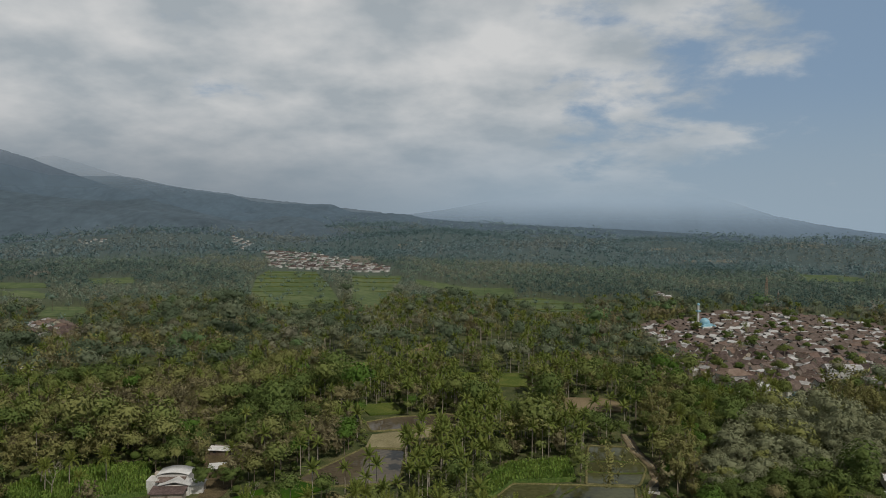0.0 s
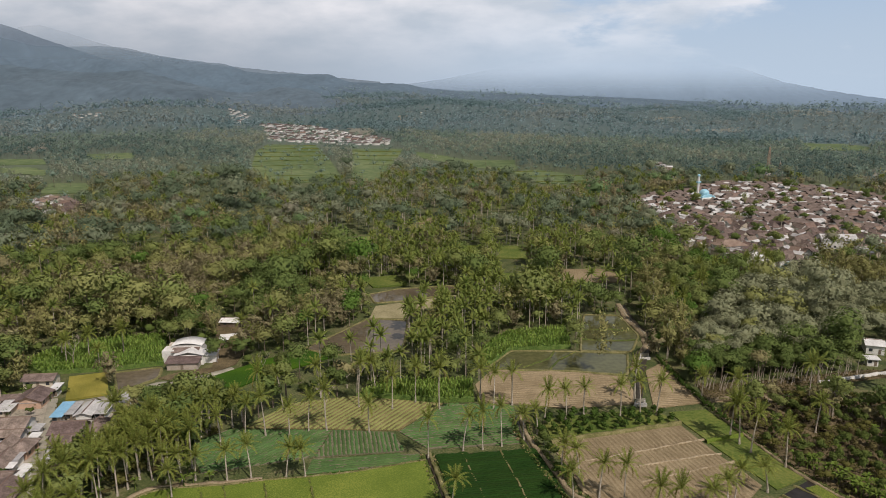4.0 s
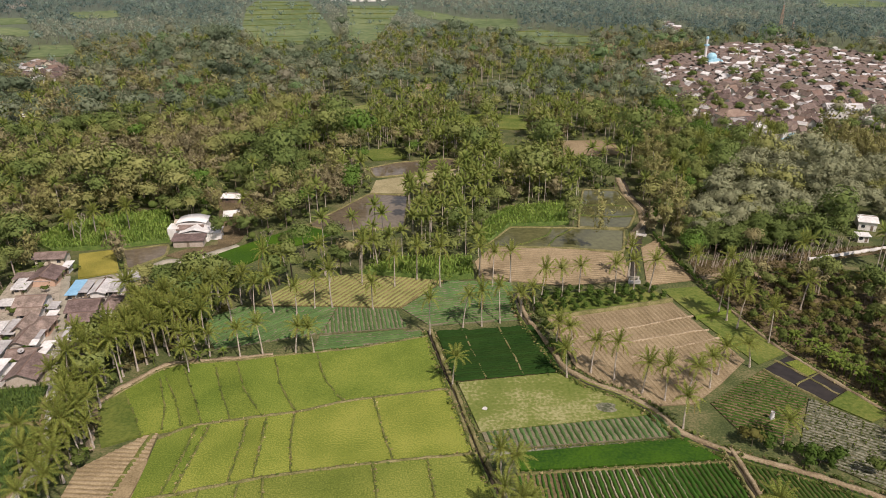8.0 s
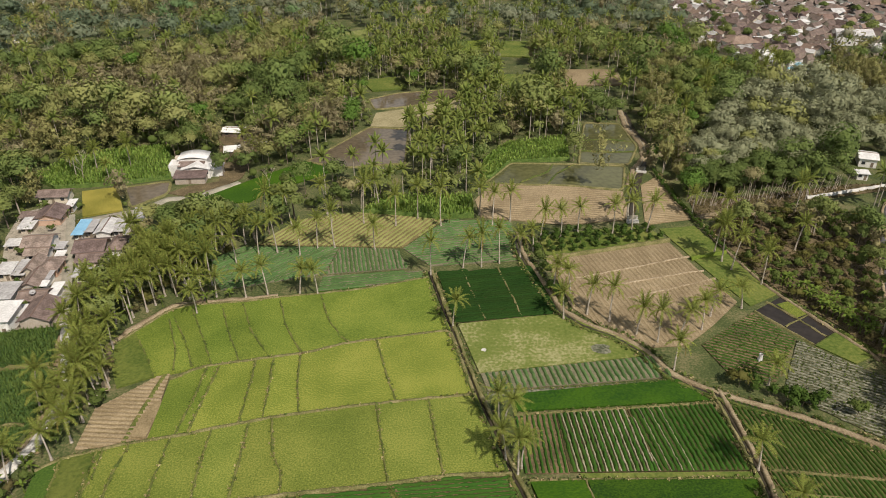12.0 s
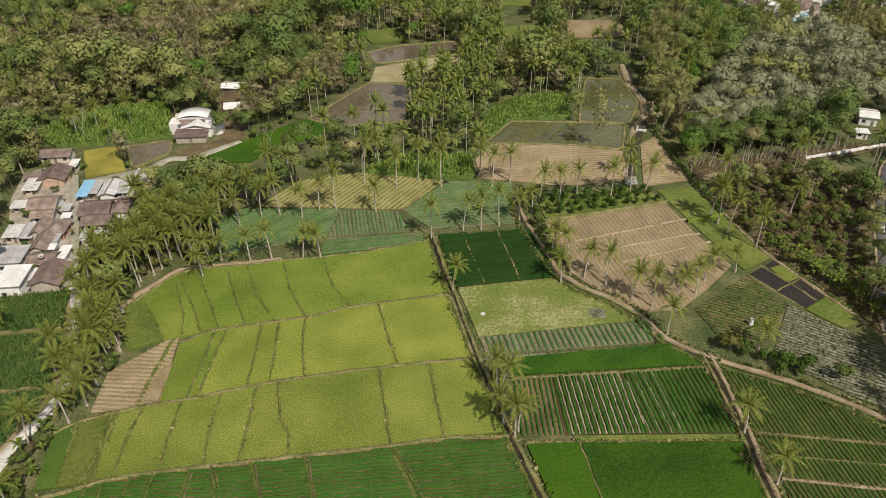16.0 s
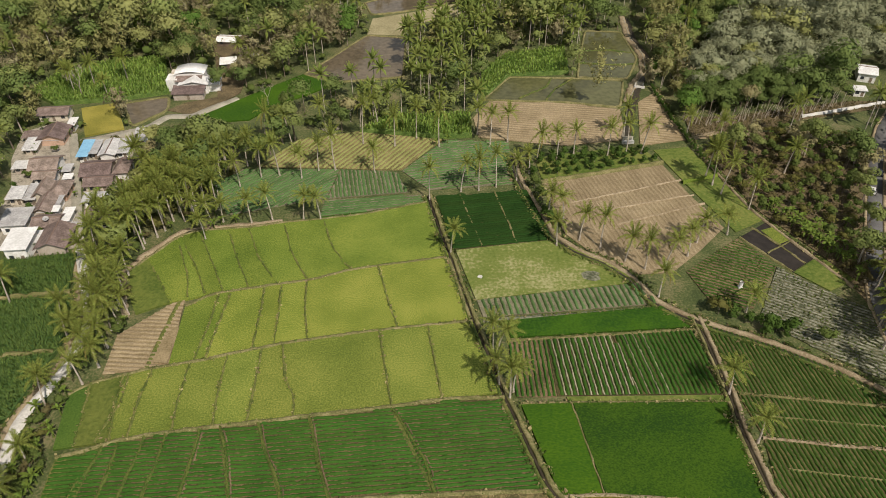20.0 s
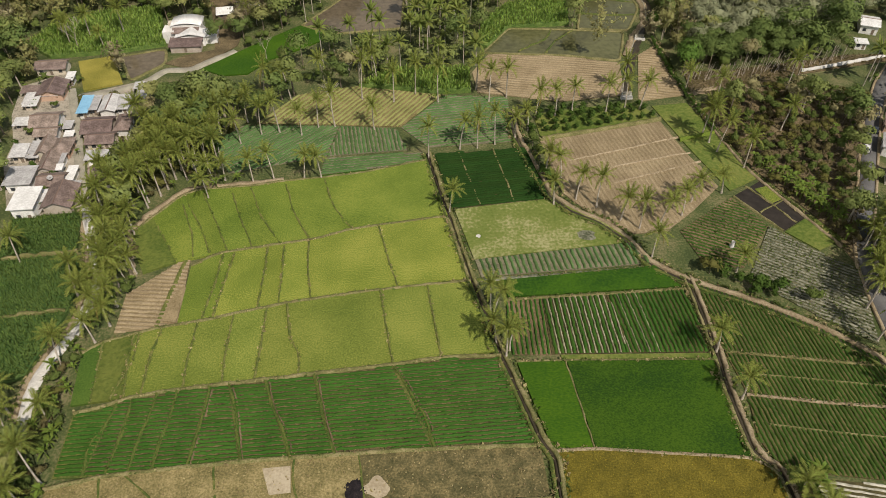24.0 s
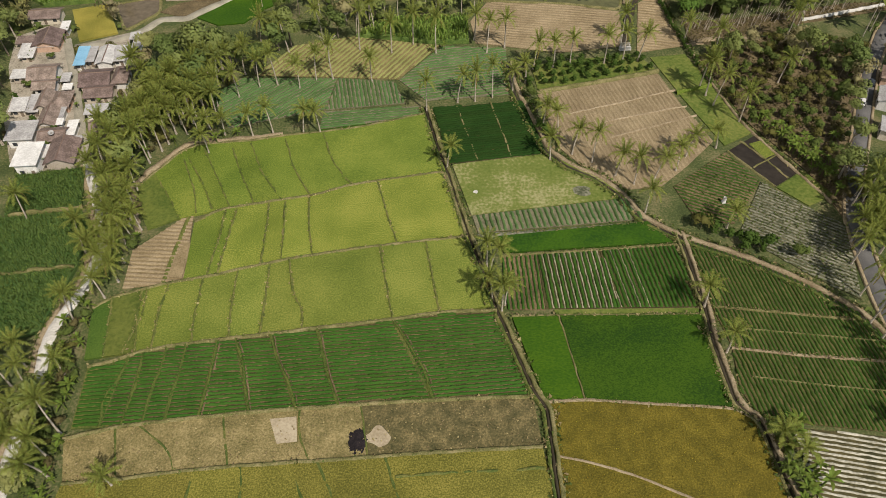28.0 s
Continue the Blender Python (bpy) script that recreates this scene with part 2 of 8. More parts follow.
M["plastic_worn"] = surface("worn_plastic", (0.1500, 0.1380, 0.0800), (0.3500, 0.3180, 0.2150), 0.25, 1.5, rough=0.7, bump=0.4, gloss=0.12)
M["plastic_grey"] = surface("weathered_plastic", (0.0520, 0.0600, 0.0280), (0.2100, 0.2020, 0.1450), 0.35, 1.4, rough=0.6, bump=0.4, gloss=0.3)
M["tilled"] = surface("tilled_soil", (0.1539, 0.1166, 0.0636), (0.2770, 0.2170, 0.1271), 0.06, 1.5, third=(0.2155, 0.1648, 0.0935), bump=0.5)
M["tilled_ridge"] = surface("tilled_ridge", (0.1769, 0.1326, 0.0747), (0.3078, 0.2411, 0.1457), 0.12, 2.5, third=(0.2386, 0.1848, 0.1084), bump=0.5)
M["furrow"] = surface("red_furrow", (0.1500, 0.1130, 0.0560), (0.2700, 0.2080, 0.1150), 0.2, 2.0, bump=0.5)
M["dry_grass"] = surface("dry_grass_bund", (0.0900, 0.0884, 0.0298), (0.2250, 0.1906, 0.0935), 0.25, 2.5, third=(0.1440, 0.1348, 0.0510), bump=0.6)
M["green_bund"] = surface("green_bund", (0.040, 0.066, 0.012), (0.135, 0.130, 0.036), 0.2, 1.8, third=(0.072, 0.095, 0.020), bump=0.6)
M["dirt"] = surface("dirt_track", (0.1672, 0.1256, 0.0731), (0.3168, 0.2558, 0.1634), 0.2, 2.0, third=(0.2376, 0.1860, 0.1118), bump=0.5)
M["mud"] = surface("dry_mud", (0.20, 0.175, 0.090), (0.33, 0.29, 0.165), 0.1, 1.2, bump=0.3)
M["concrete"] = surface("concrete", (0.34, 0.33, 0.30), (0.56, 0.54, 0.49), 0.3, 4.0, bump=0.2)
M["asphalt"] = surface("asphalt", (0.0750, 0.0730, 0.0700), (0.1300, 0.1250, 0.1180), 0.3, 5.0, bump=0.2)
M["lane"] = surface("lane_concrete", (0.2080, 0.1924, 0.1451), (0.3432, 0.3172, 0.2480), 0.25, 4.0, bump=0.2)
M["white_road"] = surface("white_concrete", (0.38, 0.36, 0.32), (0.58, 0.56, 0.51), 0.3, 3.0, bump=0.2)
M["ash"] = surface("black_ash", (0.006, 0.005, 0.006), (0.024, 0.018, 0.018), 0.8, 5.0, bump=0.9)
M["pale_soil"] = surface("pale_straw", (0.2664, 0.2146, 0.1368), (0.3848, 0.3256, 0.2232), 0.2, 2.0, bump=0.4)
M["stem"] = surface("palm_stem", (0.24, 0.20, 0.15), (0.50, 0.44, 0.36), 0.5, 3.0, bump=0.4)
M["bark"] = surface("bark", (0.10, 0.075, 0.05), (0.26, 0.21, 0.16), 0.5, 4.0, bump=0.5)
M["pale_bark"] = surface("pale_bark", (0.26, 0.22, 0.17), (0.44, 0.38, 0.30), 0.5, 4.0, bump=0.4)
M["frond"] = foliage("palm_frond", (0.0902, 0.1166, 0.0209), (0.3410, 0.3575, 0.0858), island=0.32, thin=0.4)
M["frond_green"] = foliage("palm_frond_green", (0.0930, 0.1320, 0.0280), (0.2700, 0.2980, 0.0760), island=0.25, thin=0.4)
M["bamboo"] = foliage("bamboo_leaf", (0.1859, 0.1798, 0.0653), (0.3328, 0.3097, 0.1237), island=0.25)
M["bamboo_dry"] = foliage("dry_bamboo_leaf", (0.1918, 0.1696, 0.0902), (0.3167, 0.2733, 0.1527), island=0.25)
M["maize_bed"] = surface("maize_bed", (0.0550, 0.1050, 0.0190), (0.1450, 0.2050, 0.0480), 0.5, 2.5, bump=0.9)
M["cane_bed"] = surface("cane_bed", (0.0300, 0.0680, 0.0150), (0.0780, 0.1220, 0.0300), 0.4, 2.0, bump=0.9)
M["crop_bund"] = surface("crop_bund", (0.042, 0.074, 0.012), (0.110, 0.125, 0.026), 0.3, 2.2, bump=0.6)
M["tilled_path"] = surface("tilled_path", (0.22, 0.17, 0.105), (0.38, 0.31, 0.205), 0.3, 2.0, bump=0.4)
M["ripe_ear"] = foliage("ripe_ear", (0.1176, 0.1050, 0.0141), (0.3060, 0.2142, 0.0298), island=0.35, thin=0.25)
M["straw"] = foliage("dry_straw", (0.17, 0.135, 0.06), (0.40, 0.32, 0.17), island=0.3, thin=0.2)
M["yard"] = surface("trodden_yard", (0.1600, 0.1400, 0.1040), (0.3500, 0.3130, 0.2500), 0.25, 1.6, third=(0.2937, 0.2600, 0.2000), bump=0.4)
M["scrub_green"] = foliage("scrub_green", (0.0520, 0.0820, 0.0180), (0.1450, 0.1800, 0.0470))
M["scrub_olive"] = foliage("scrub_olive", (0.0784, 0.0806, 0.0198), (0.1792, 0.1680, 0.0495))
M["scrub_brown"] = foliage("scrub_brown", (0.0750, 0.0660, 0.0260), (0.1700, 0.1420, 0.0610))
M["wall_wood"] = surface("brown_board_wall", (0.09, 0.065, 0.045), (0.20, 0.15, 0.11), 0.6, 4.0, bump=0.3)
# leaves of the middle woods: colours paled and greyed to paint in haze
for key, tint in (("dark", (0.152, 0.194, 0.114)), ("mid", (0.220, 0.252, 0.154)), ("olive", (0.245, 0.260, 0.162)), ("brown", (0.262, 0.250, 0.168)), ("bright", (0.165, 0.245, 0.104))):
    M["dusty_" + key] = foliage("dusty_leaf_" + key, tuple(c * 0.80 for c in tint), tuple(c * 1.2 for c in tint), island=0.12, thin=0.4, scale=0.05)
M["verge_soil"] = surface("dry_brown_verge", (0.0630, 0.0495, 0.0252), (0.1665, 0.1260, 0.0675), 0.2, 1.8, third=(0.1080, 0.0828, 0.0432), bump=0.7)
M["mulch_soil"] = surface("weedy_mulch_soil", (0.0450, 0.0500, 0.0230), (0.1350, 0.1230, 0.0720), 0.3, 1.8, third=(0.0675, 0.0675, 0.0299), bump=0.6)
M["veg_soil"] = surface("reddish_vegetable_soil", (0.070, 0.058, 0.028), (0.190, 0.135, 0.075), 0.12, 1.8, third=(0.120, 0.090, 0.045), bump=0.6)
M["rice_bund"] = surface("rice_bund", (0.058, 0.078, 0.015), (0.170, 0.155, 0.048), 0.3, 2.2, third=(0.098, 0.112, 0.026), bump=0.6)
M["frond_dry"] = foliage("palm_frond_yellow", (0.18, 0.145, 0.04), (0.32, 0.25, 0.08), island=0.22)
M["leaf_dark"] = foliage("leaf_dark", (0.0914, 0.1365, 0.0379), (0.1950, 0.2445, 0.0717))
M["leaf_mid"] = foliage("leaf_mid", (0.1437, 0.1819, 0.0527), (0.2691, 0.2994, 0.0942))
M["leaf_bright"] = foliage("leaf_bright", (0.0700, 0.1400, 0.0220), (0.1500, 0.2450, 0.0500))
M["leaf_olive"] = foliage("leaf_olive", (0.1943, 0.2076, 0.0676), (0.3306, 0.3322, 0.1206))
M["leaf_brown"] = foliage("leaf_brown", (0.2065, 0.1848, 0.0821), (0.3375, 0.3002, 0.1513))
M["leaf_grey"] = foliage("leaf_grey", (0.2247, 0.2377, 0.1326), (0.2949, 0.3047, 0.1773))
# far and distant leaves: pale blue haze is put into the leaf colour
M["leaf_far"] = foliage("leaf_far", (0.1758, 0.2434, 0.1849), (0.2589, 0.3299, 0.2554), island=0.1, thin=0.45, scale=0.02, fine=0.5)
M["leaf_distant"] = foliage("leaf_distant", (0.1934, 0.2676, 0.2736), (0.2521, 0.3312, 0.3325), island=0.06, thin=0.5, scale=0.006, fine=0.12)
M["banana"] = foliage("banana_leaf", (0.0769, 0.1274, 0.0187), (0.1845, 0.2296, 0.0468), island=0.22)
M["corn"] = foliage("corn_leaf", (0.1680, 0.2912, 0.0538), (0.4368, 0.5376, 0.1344), island=0.22, thin=0.5)
M["cane"] = foliage("cane_leaf", (0.0694, 0.1344, 0.0280), (0.1792, 0.2352, 0.0560), island=0.22)


def water(name, deep, rough=0.06):
    m = surface(name, deep, tuple(c * 1.7 for c in deep), 0.05, 0.5, rough=rough, bump=0.02, gloss=0.10)
    return m


M["pond"] = water("pond_water", (0.062, 0.062, 0.026))
M["pond_brown"] = water("pond_brown", (0.080, 0.064, 0.042))
M["ditch"] = water("ditch_water", (0.030, 0.025, 0.017), 0.45)
M["nursery"] = water("nursery_water", (0.022, 0.018, 0.014), 0.12)
M["wall_white"] = surface("plaster_white", (0.50, 0.48, 0.43), (0.72, 0.70, 0.66), 0.4, 3.0, bump=0.1, spread=0.15)
M["wall_cream"] = surface("plaster_cream", (0.3584, 0.3046, 0.2330), (0.5018, 0.4390, 0.3584), 0.4, 3.0, bump=0.1, spread=0.2)
M["wall_orange"] = surface("plaster_orange", (0.40, 0.26, 0.18), (0.54, 0.38, 0.28), 0.4, 3.0, bump=0.1)
M["tile"] = surface("roof_tile_brown", (0.1148, 0.0850, 0.0700), (0.2535, 0.1925, 0.1650), 0.35, 2.0, third=(0.1769, 0.1330, 0.1130), bump=0.5, spread=0.3)
M["tile_dark"] = surface("roof_tile_dark", (0.0850, 0.0640, 0.0530), (0.1950, 0.1480, 0.1270), 0.35, 2.0, third=(0.1330, 0.0990, 0.0840), bump=0.5, spread=0.3)
M["rice_deep"] = surface("rice_deep_green", (0.0300, 0.0720, 0.0080), (0.0720, 0.1200, 0.0170), 0.08, 2.4, bump=0.9, spread=0.08)
M["rice_gold"] = surface("rice_gold", (0.1500, 0.1400, 0.0220), (0.3000, 0.2550, 0.0520), 0.09, 2.5, bump=0.9)
M["tile_red"] = surface("roof_tile_red", (0.1445, 0.0966, 0.0748), (0.2380, 0.1733, 0.1375), 0.35, 2.0, bump=0.5, spread=0.2)
M["sheet_grey"] = surface("roof_sheet_grey", (0.2860, 0.2750, 0.2640), (0.5060, 0.4950, 0.4730), 0.3, 2.0, rough=0.5, bump=0.3, spread=0.25)
M["sheet_white"] = surface("roof_sheet_white", (0.50, 0.49, 0.46), (0.70, 0.69, 0.66), 0.3, 2.0, rough=0.5, bump=0.2, spread=0.12)
M["sheet_blue"] = surface("roof_sheet_blue", (0.14, 0.31, 0.45), (0.22, 0.42, 0.56), 0.3, 2.0, rough=0.45, bump=0.2)
M["glass"] = surface("dark_window", (0.02, 0.025, 0.03), (0.05, 0.055, 0.06), 0.5, 2.0, rough=0.15, bump=0, gloss=0.5)
M["dome_blue"] = surface("dome_blue", (0.1900, 0.3990, 0.4940), (0.3230, 0.5510, 0.6270), 0.4, 2.0, rough=0.35, bump=0.1, gloss=0.5)
M["mast"] = surface("mast_paint", (0.40, 0.36, 0.33), (0.55, 0.50, 0.46), 0.3, 2.0, rough=0.5, bump=0.1)
M["mast_red"] = surface("mast_red", (0.3150, 0.2040, 0.1440), (0.4050, 0.3060, 0.2160), 0.3, 2.0, rough=0.5, bump=0.1)
M["metal"] = surface("grey_metal", (0.35, 0.35, 0.34), (0.5, 0.5, 0.48), 0.5, 3.0, rough=0.4, metal=0.8, bump=0.05)
M["far_terrace"] = surface("far_terrace", (0.0673, 0.1025, 0.0352), (0.1421, 0.1722, 0.0748), 0.012, 0.12, third=(0.0988, 0.1353, 0.0528), bump=0)
M["leaf_citrus"] = foliage("leaf_citrus", (0.045, 0.085, 0.016), (0.095, 0.150, 0.030))
M["crop_east"] = foliage("crop_east", (0.0270, 0.0640, 0.0100), (0.0620, 0.1100, 0.0200), island=0.0, thin=0.1, spread=0.12)
M["east_soil"] = surface("east_soil", (0.0500, 0.0460, 0.0170), (0.1250, 0.1000, 0.0400), 0.25, 2.0, bump=0.5)
# darker and drier far leaves, with haze put into their colours too
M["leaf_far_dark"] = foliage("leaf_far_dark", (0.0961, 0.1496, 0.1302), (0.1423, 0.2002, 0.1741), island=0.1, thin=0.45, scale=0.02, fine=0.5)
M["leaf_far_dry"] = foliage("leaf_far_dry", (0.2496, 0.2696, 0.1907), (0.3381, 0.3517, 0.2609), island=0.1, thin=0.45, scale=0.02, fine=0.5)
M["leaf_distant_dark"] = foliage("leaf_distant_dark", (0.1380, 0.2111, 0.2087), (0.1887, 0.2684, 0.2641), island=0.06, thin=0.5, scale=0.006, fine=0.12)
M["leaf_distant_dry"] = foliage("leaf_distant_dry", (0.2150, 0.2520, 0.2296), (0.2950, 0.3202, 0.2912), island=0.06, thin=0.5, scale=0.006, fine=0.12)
# trunks of middle and far woods: bark colour greyed as painted haze
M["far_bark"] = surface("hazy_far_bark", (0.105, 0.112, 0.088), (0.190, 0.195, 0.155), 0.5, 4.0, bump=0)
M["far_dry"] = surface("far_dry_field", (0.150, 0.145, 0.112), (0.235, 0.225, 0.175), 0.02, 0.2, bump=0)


# ---- building helpers ----
def smooth_step(a, b, x):
    u = min(1.0, max(0.0, (x - a) / (b - a)))
    return u * u * (3 - 2 * u)


def ground_z(x, y):
    """Height of the ground: level fields, then a long rise towards the hills."""
    r, az = math.hypot(x, y), math.atan2(x, y)
    k = 0.030 - 0.024 * smooth_step(-0.1, 0.35, az)
    swell = 15 * (math.sin(x * 0.0061 + y * 0.0027 + 1.0) + math.sin(y * 0.0083 - x * 0.0034)) * smooth_step(1350, 1900, r)
    return k * max(0.0, r - 800) * smooth_step(800, 1200, r) + swell


def ground_z_many(p):
    r, az = np.hypot(p[:, 0], p[:, 1]), np.arctan2(p[:, 0], p[:, 1])
    u = np.clip((az + 0.1) / 0.45, 0, 1)
    k = 0.030 - 0.024 * u * u * (3 - 2 * u)
    v = np.clip((r - 800) / 400, 0, 1)
    w = np.clip((r - 1350) / 550, 0, 1)
    swell = 15 * (np.sin(p[:, 0] * 0.0061 + p[:, 1] * 0.0027 + 1.0) + np.sin(p[:, 1] * 0.0083 - p[:, 0] * 0.0034)) * w * w * (3 - 2 * w)
    return k * np.maximum(0, r - 800) * v * v * (3 - 2 * v) + swell


def mesh_of(name, verts, faces, material):
    """One mesh from an array of corners and an array of faces with equal corner counts."""
    me = bpy.data.meshes.new(name)
    verts, faces = np.asarray(verts, np.float32), np.asarray(faces, np.int32)
    k = faces.shape[1]
    me.vertices.add(len(verts))
    me.vertices.foreach_set("co", verts.ravel())
    me.loops.add(faces.size)
    me.loops.foreach_set("vertex_index", faces.ravel())
    me.polygons.add(len(faces))
    me.polygons.foreach_set("loop_start", np.arange(0, faces.size, k, dtype=np.int32))
    me.update(calc_edges=True)
    me.materials.append(material)
    return me


def rounded(me, normals):
    """Leaf clumps shade as parts of one rounded crown: the corners of each clump take its crown's normal."""
    normals = normals / np.maximum(np.linalg.norm(normals, axis=1), 1e-6)[:, None]
    me.polygons.foreach_set("use_smooth", np.ones(len(me.polygons), bool))
    me.normals_split_custom_set_from_vertices((np.repeat(normals, 4, 0) if len(normals) * 4 == len(me.vertices) else normals).astype(np.float32))
    return me


def make_lump(div):
    """A round lump of four-sided faces, div x div on each of its six sides: its corner directions and faces."""
    index, f = {}, []
    for axis in range(3):
        for side in (-1, 1):
            for i in range(div):
                for j in range(div):
                    q = []
                    for a, b in ((i, j), (i + 1, j), (i + 1, j + 1), (i, j + 1)):
                        p = [0, 0, 0]
                        p[axis], p[(axis + 1) % 3], p[(axis + 2) % 3] = side * div, 2 * a - div, 2 * b - div
                        q.append(index.setdefault(tuple(p), len(index)))
                    f.append(q if side > 0 else q[::-1])
    v = np.array(list(index), float)
    return v / np.linalg.norm(v, axis=1)[:, None], np.array(f)


LUMP_V, LUMP_F = make_lump(2)


def lumps(centres, radii, rng, flat=0.8, ragged=0.14, knobs=5):
    """Uneven knobbly masses of leaves, one at each centre: corners, faces and the directions they face."""
    n, k = len(centres), len(LUMP_V)
    u = rng.normal(size=(n, knobs, 3))
    u[..., 2] = np.abs(u[..., 2]) * 0.8
    u /= np.linalg.norm(u, axis=2)[..., None]
    near = np.maximum(0, np.einsum("kc,njc->nkj", LUMP_V, u) - 0.62).max(2)
    r = radii[:, None] * (0.78 + 1.0 * near + rng.normal(0, ragged, (n, k)))
    v = centres[:, None, :] + LUMP_V[None] * r[..., None] * np.array([1, 1, flat])
    a, b = v[:, LUMP_F[:, 2]] - v[:, LUMP_F[:, 0]], v[:, LUMP_F[:, 3]] - v[:, LUMP_F[:, 1]]
    face = np.cross(a, b)
    nrm = np.zeros_like(v)
    for c in range(4):
        np.add.at(nrm, (slice(None), LUMP_F[:, c]), face)
    nrm /= np.maximum(np.linalg.norm(nrm, axis=2), 1e-6)[..., None]
    nrm = 0.75 * nrm + 0.25 * LUMP_V[None]
    f = (np.arange(n)[:, None, None] * k + LUMP_F[None]).reshape(-1, 4)
    return v.reshape(-1, 3), f, nrm.reshape(-1, 3)


def mesh_bm(name, bm, material, soft=False):
    me = bpy.data.meshes.new(name)
    bm.to_mesh(me)
    bm.free()
    me.materials.append(material)
    if soft:
        me.polygons.foreach_set("use_smooth", [True] * len(me.polygons))
    return me


def part(name, me, parent, label="", at=None):
    ob = new(name, me)
    ob.parent = parent
    if at is not None:
        ob.matrix_basis = at
    return tagged(ob, label)


def thing(name, label, category, group="", kind="", at=None):
    ob = tagged(new(name), label, category, group, kind)
    ob.empty_display_size = 0.5
    if at is not None:
        ob.matrix_basis = at
    return ob


def inside(poly, p):
    """Which of the points p (n x 2) lie in the polygon."""
    q = np.asarray(poly, float)
    x, y = p[:, 0], p[:, 1]
    hit = np.zeros(len(p), bool)
    for (x0, y0), (x1, y1) in zip(q, np.roll(q, -1, 0)):
        cross = (y0 > y) != (y1 > y)
        with np.errstate(divide="ignore", invalid="ignore"):
            hit ^= cross & (x < (x1 - x0) * (y - y0) / (y1 - y0) + x0)
    return hit


def near_line(line, p, reach):
    """Which of the points p lie within reach of the polyline."""
    hit = np.zeros(len(p), bool)
    for a, b in zip(line[:-1], line[1:]):
        a, b = np.array(a), np.array(b)
        d = b - a
        u = np.clip(((p - a) @ d) / (d @ d), 0, 1)
        hit |= np.hypot(*(p - a - u[:, None] * d).T) < reach
    return hit


def scatter(poly, spacing, rng, jitter=0.45):
    """Points on a shaken grid inside a polygon."""
    q = np.asarray(poly, float)
    lo, hi = q.min(0), q.max(0)
    xs, ys = np.meshgrid(np.arange(lo[0], hi[0], spacing), np.arange(lo[1], hi[1], spacing))
    p = np.stack([xs.ravel(), ys.ravel()], 1)
    p += rng.uniform(-jitter, jitter, p.shape) * spacing
    return p[inside(poly, p)]


def spans(poly, angle, spacing):
    """The stretches of parallel lines, at this angle and spacing, that lie in a polygon."""
    q = np.asarray(poly, float)
    c, s = math.cos(angle), math.sin(angle)
    u, v = q @ np.array([c, s]), q @ np.array([-s, c])
    for k in np.arange(v.min() + spacing / 2, v.max(), spacing):
        cuts = []
        for i in range(len(q)):
            j = (i + 1) % len(q)
            if (v[i] > k) != (v[j] > k):
                cuts.append(u[i] + (u[j] - u[i]) * (k - v[i]) / (v[j] - v[i]))
        cuts.sort()
        for a, b in zip(cuts[::2], cuts[1::2]):
            if b - a > spacing:
                yield np.array([c * a - s * k, s * a + c * k]), np.array([c * b - s * k, s * b + c * k])


def slab(name, poly, top, material, bottom=-0.3, edge=0.25):
    """A plot: an even top with slightly sloping sides."""
    bm = bmesh.new()
    base = [ground_z(x, y) for x, y in poly]
    vs = [bm.verts.new((x, y, z + top)) for (x, y), z in zip(poly, base)]
    f = bm.faces.new(vs)
    if f.normal.z < 0:
        f.normal_flip()
    f.normal_update()
    if f.normal.z < 0:
        f.normal_flip()
    r = bmesh.ops.extrude_face_region(bm, geom=[f])
    cx, cy = np.mean([p[0] for p in poly]), np.mean([p[1] for p in poly])
    for v in vs:
        v.co.z += bottom - top
    bmesh.ops.recalc_face_normals(bm, faces=bm.faces)
    bmesh.ops.triangulate(bm, faces=bm.faces)
    return mesh_bm(name, bm, material)


def ribbon(name, line, width, height, material, rng, step=1.6, shake=0.18, lift=0.0, top=0.6):
    """A bund, path or ditch along a polyline: a low bank of uneven width."""
    pts = [np.array(line[0], float)]
    for a, b in zip(line[:-1], line[1:]):
        a, b = np.array(a, float), np.array(b, float)
        n = max(1, int(np.hypot(*(b - a)) / step))
        pts += [a + (b - a) * k / n for k in range(1, n + 1)]
    pts = np.array(pts)
    for _ in range(2):
        pts[1:-1] = (pts[:-2] + 2 * pts[1:-1] + pts[2:]) / 4
    d = np.gradient(pts, axis=0)
    d /= np.maximum(np.hypot(*d.T), 1e-6)[:, None]
    nrm = np.stack([-d[:, 1], d[:, 0]], 1)
    w = width / 2 * (1 + rng.uniform(-shake, shake, (len(pts), 2)))
    z0 = ground_z_many(pts) + lift
    h = z0 + height * (1 + rng.uniform(-shake, shake, len(pts)))
    off = rng.uniform(-shake, shake, len(pts)) * width * 0.4
    mid = pts + nrm * off[:, None]
    rows = []
    for s, z in ((-1.0, z0 - 0.3), (-top, h), (0.0, h + 0.06 * height), (top, h), (1.0, z0 - 0.3)):
        side = mid + nrm * (s * w[:, 0 if s < 0 else 1])[:, None]
        rows.append(np.column_stack([side, z]))
    v = np.concatenate(rows)
    n = len(pts)
    f = [(k * n + i, k * n + i + 1, (k + 1) * n + i + 1, (k + 1) * n + i) for k in range(4) for i in range(n - 1)]
    return mesh_of(name, v, [q[::-1] for q in f], material)


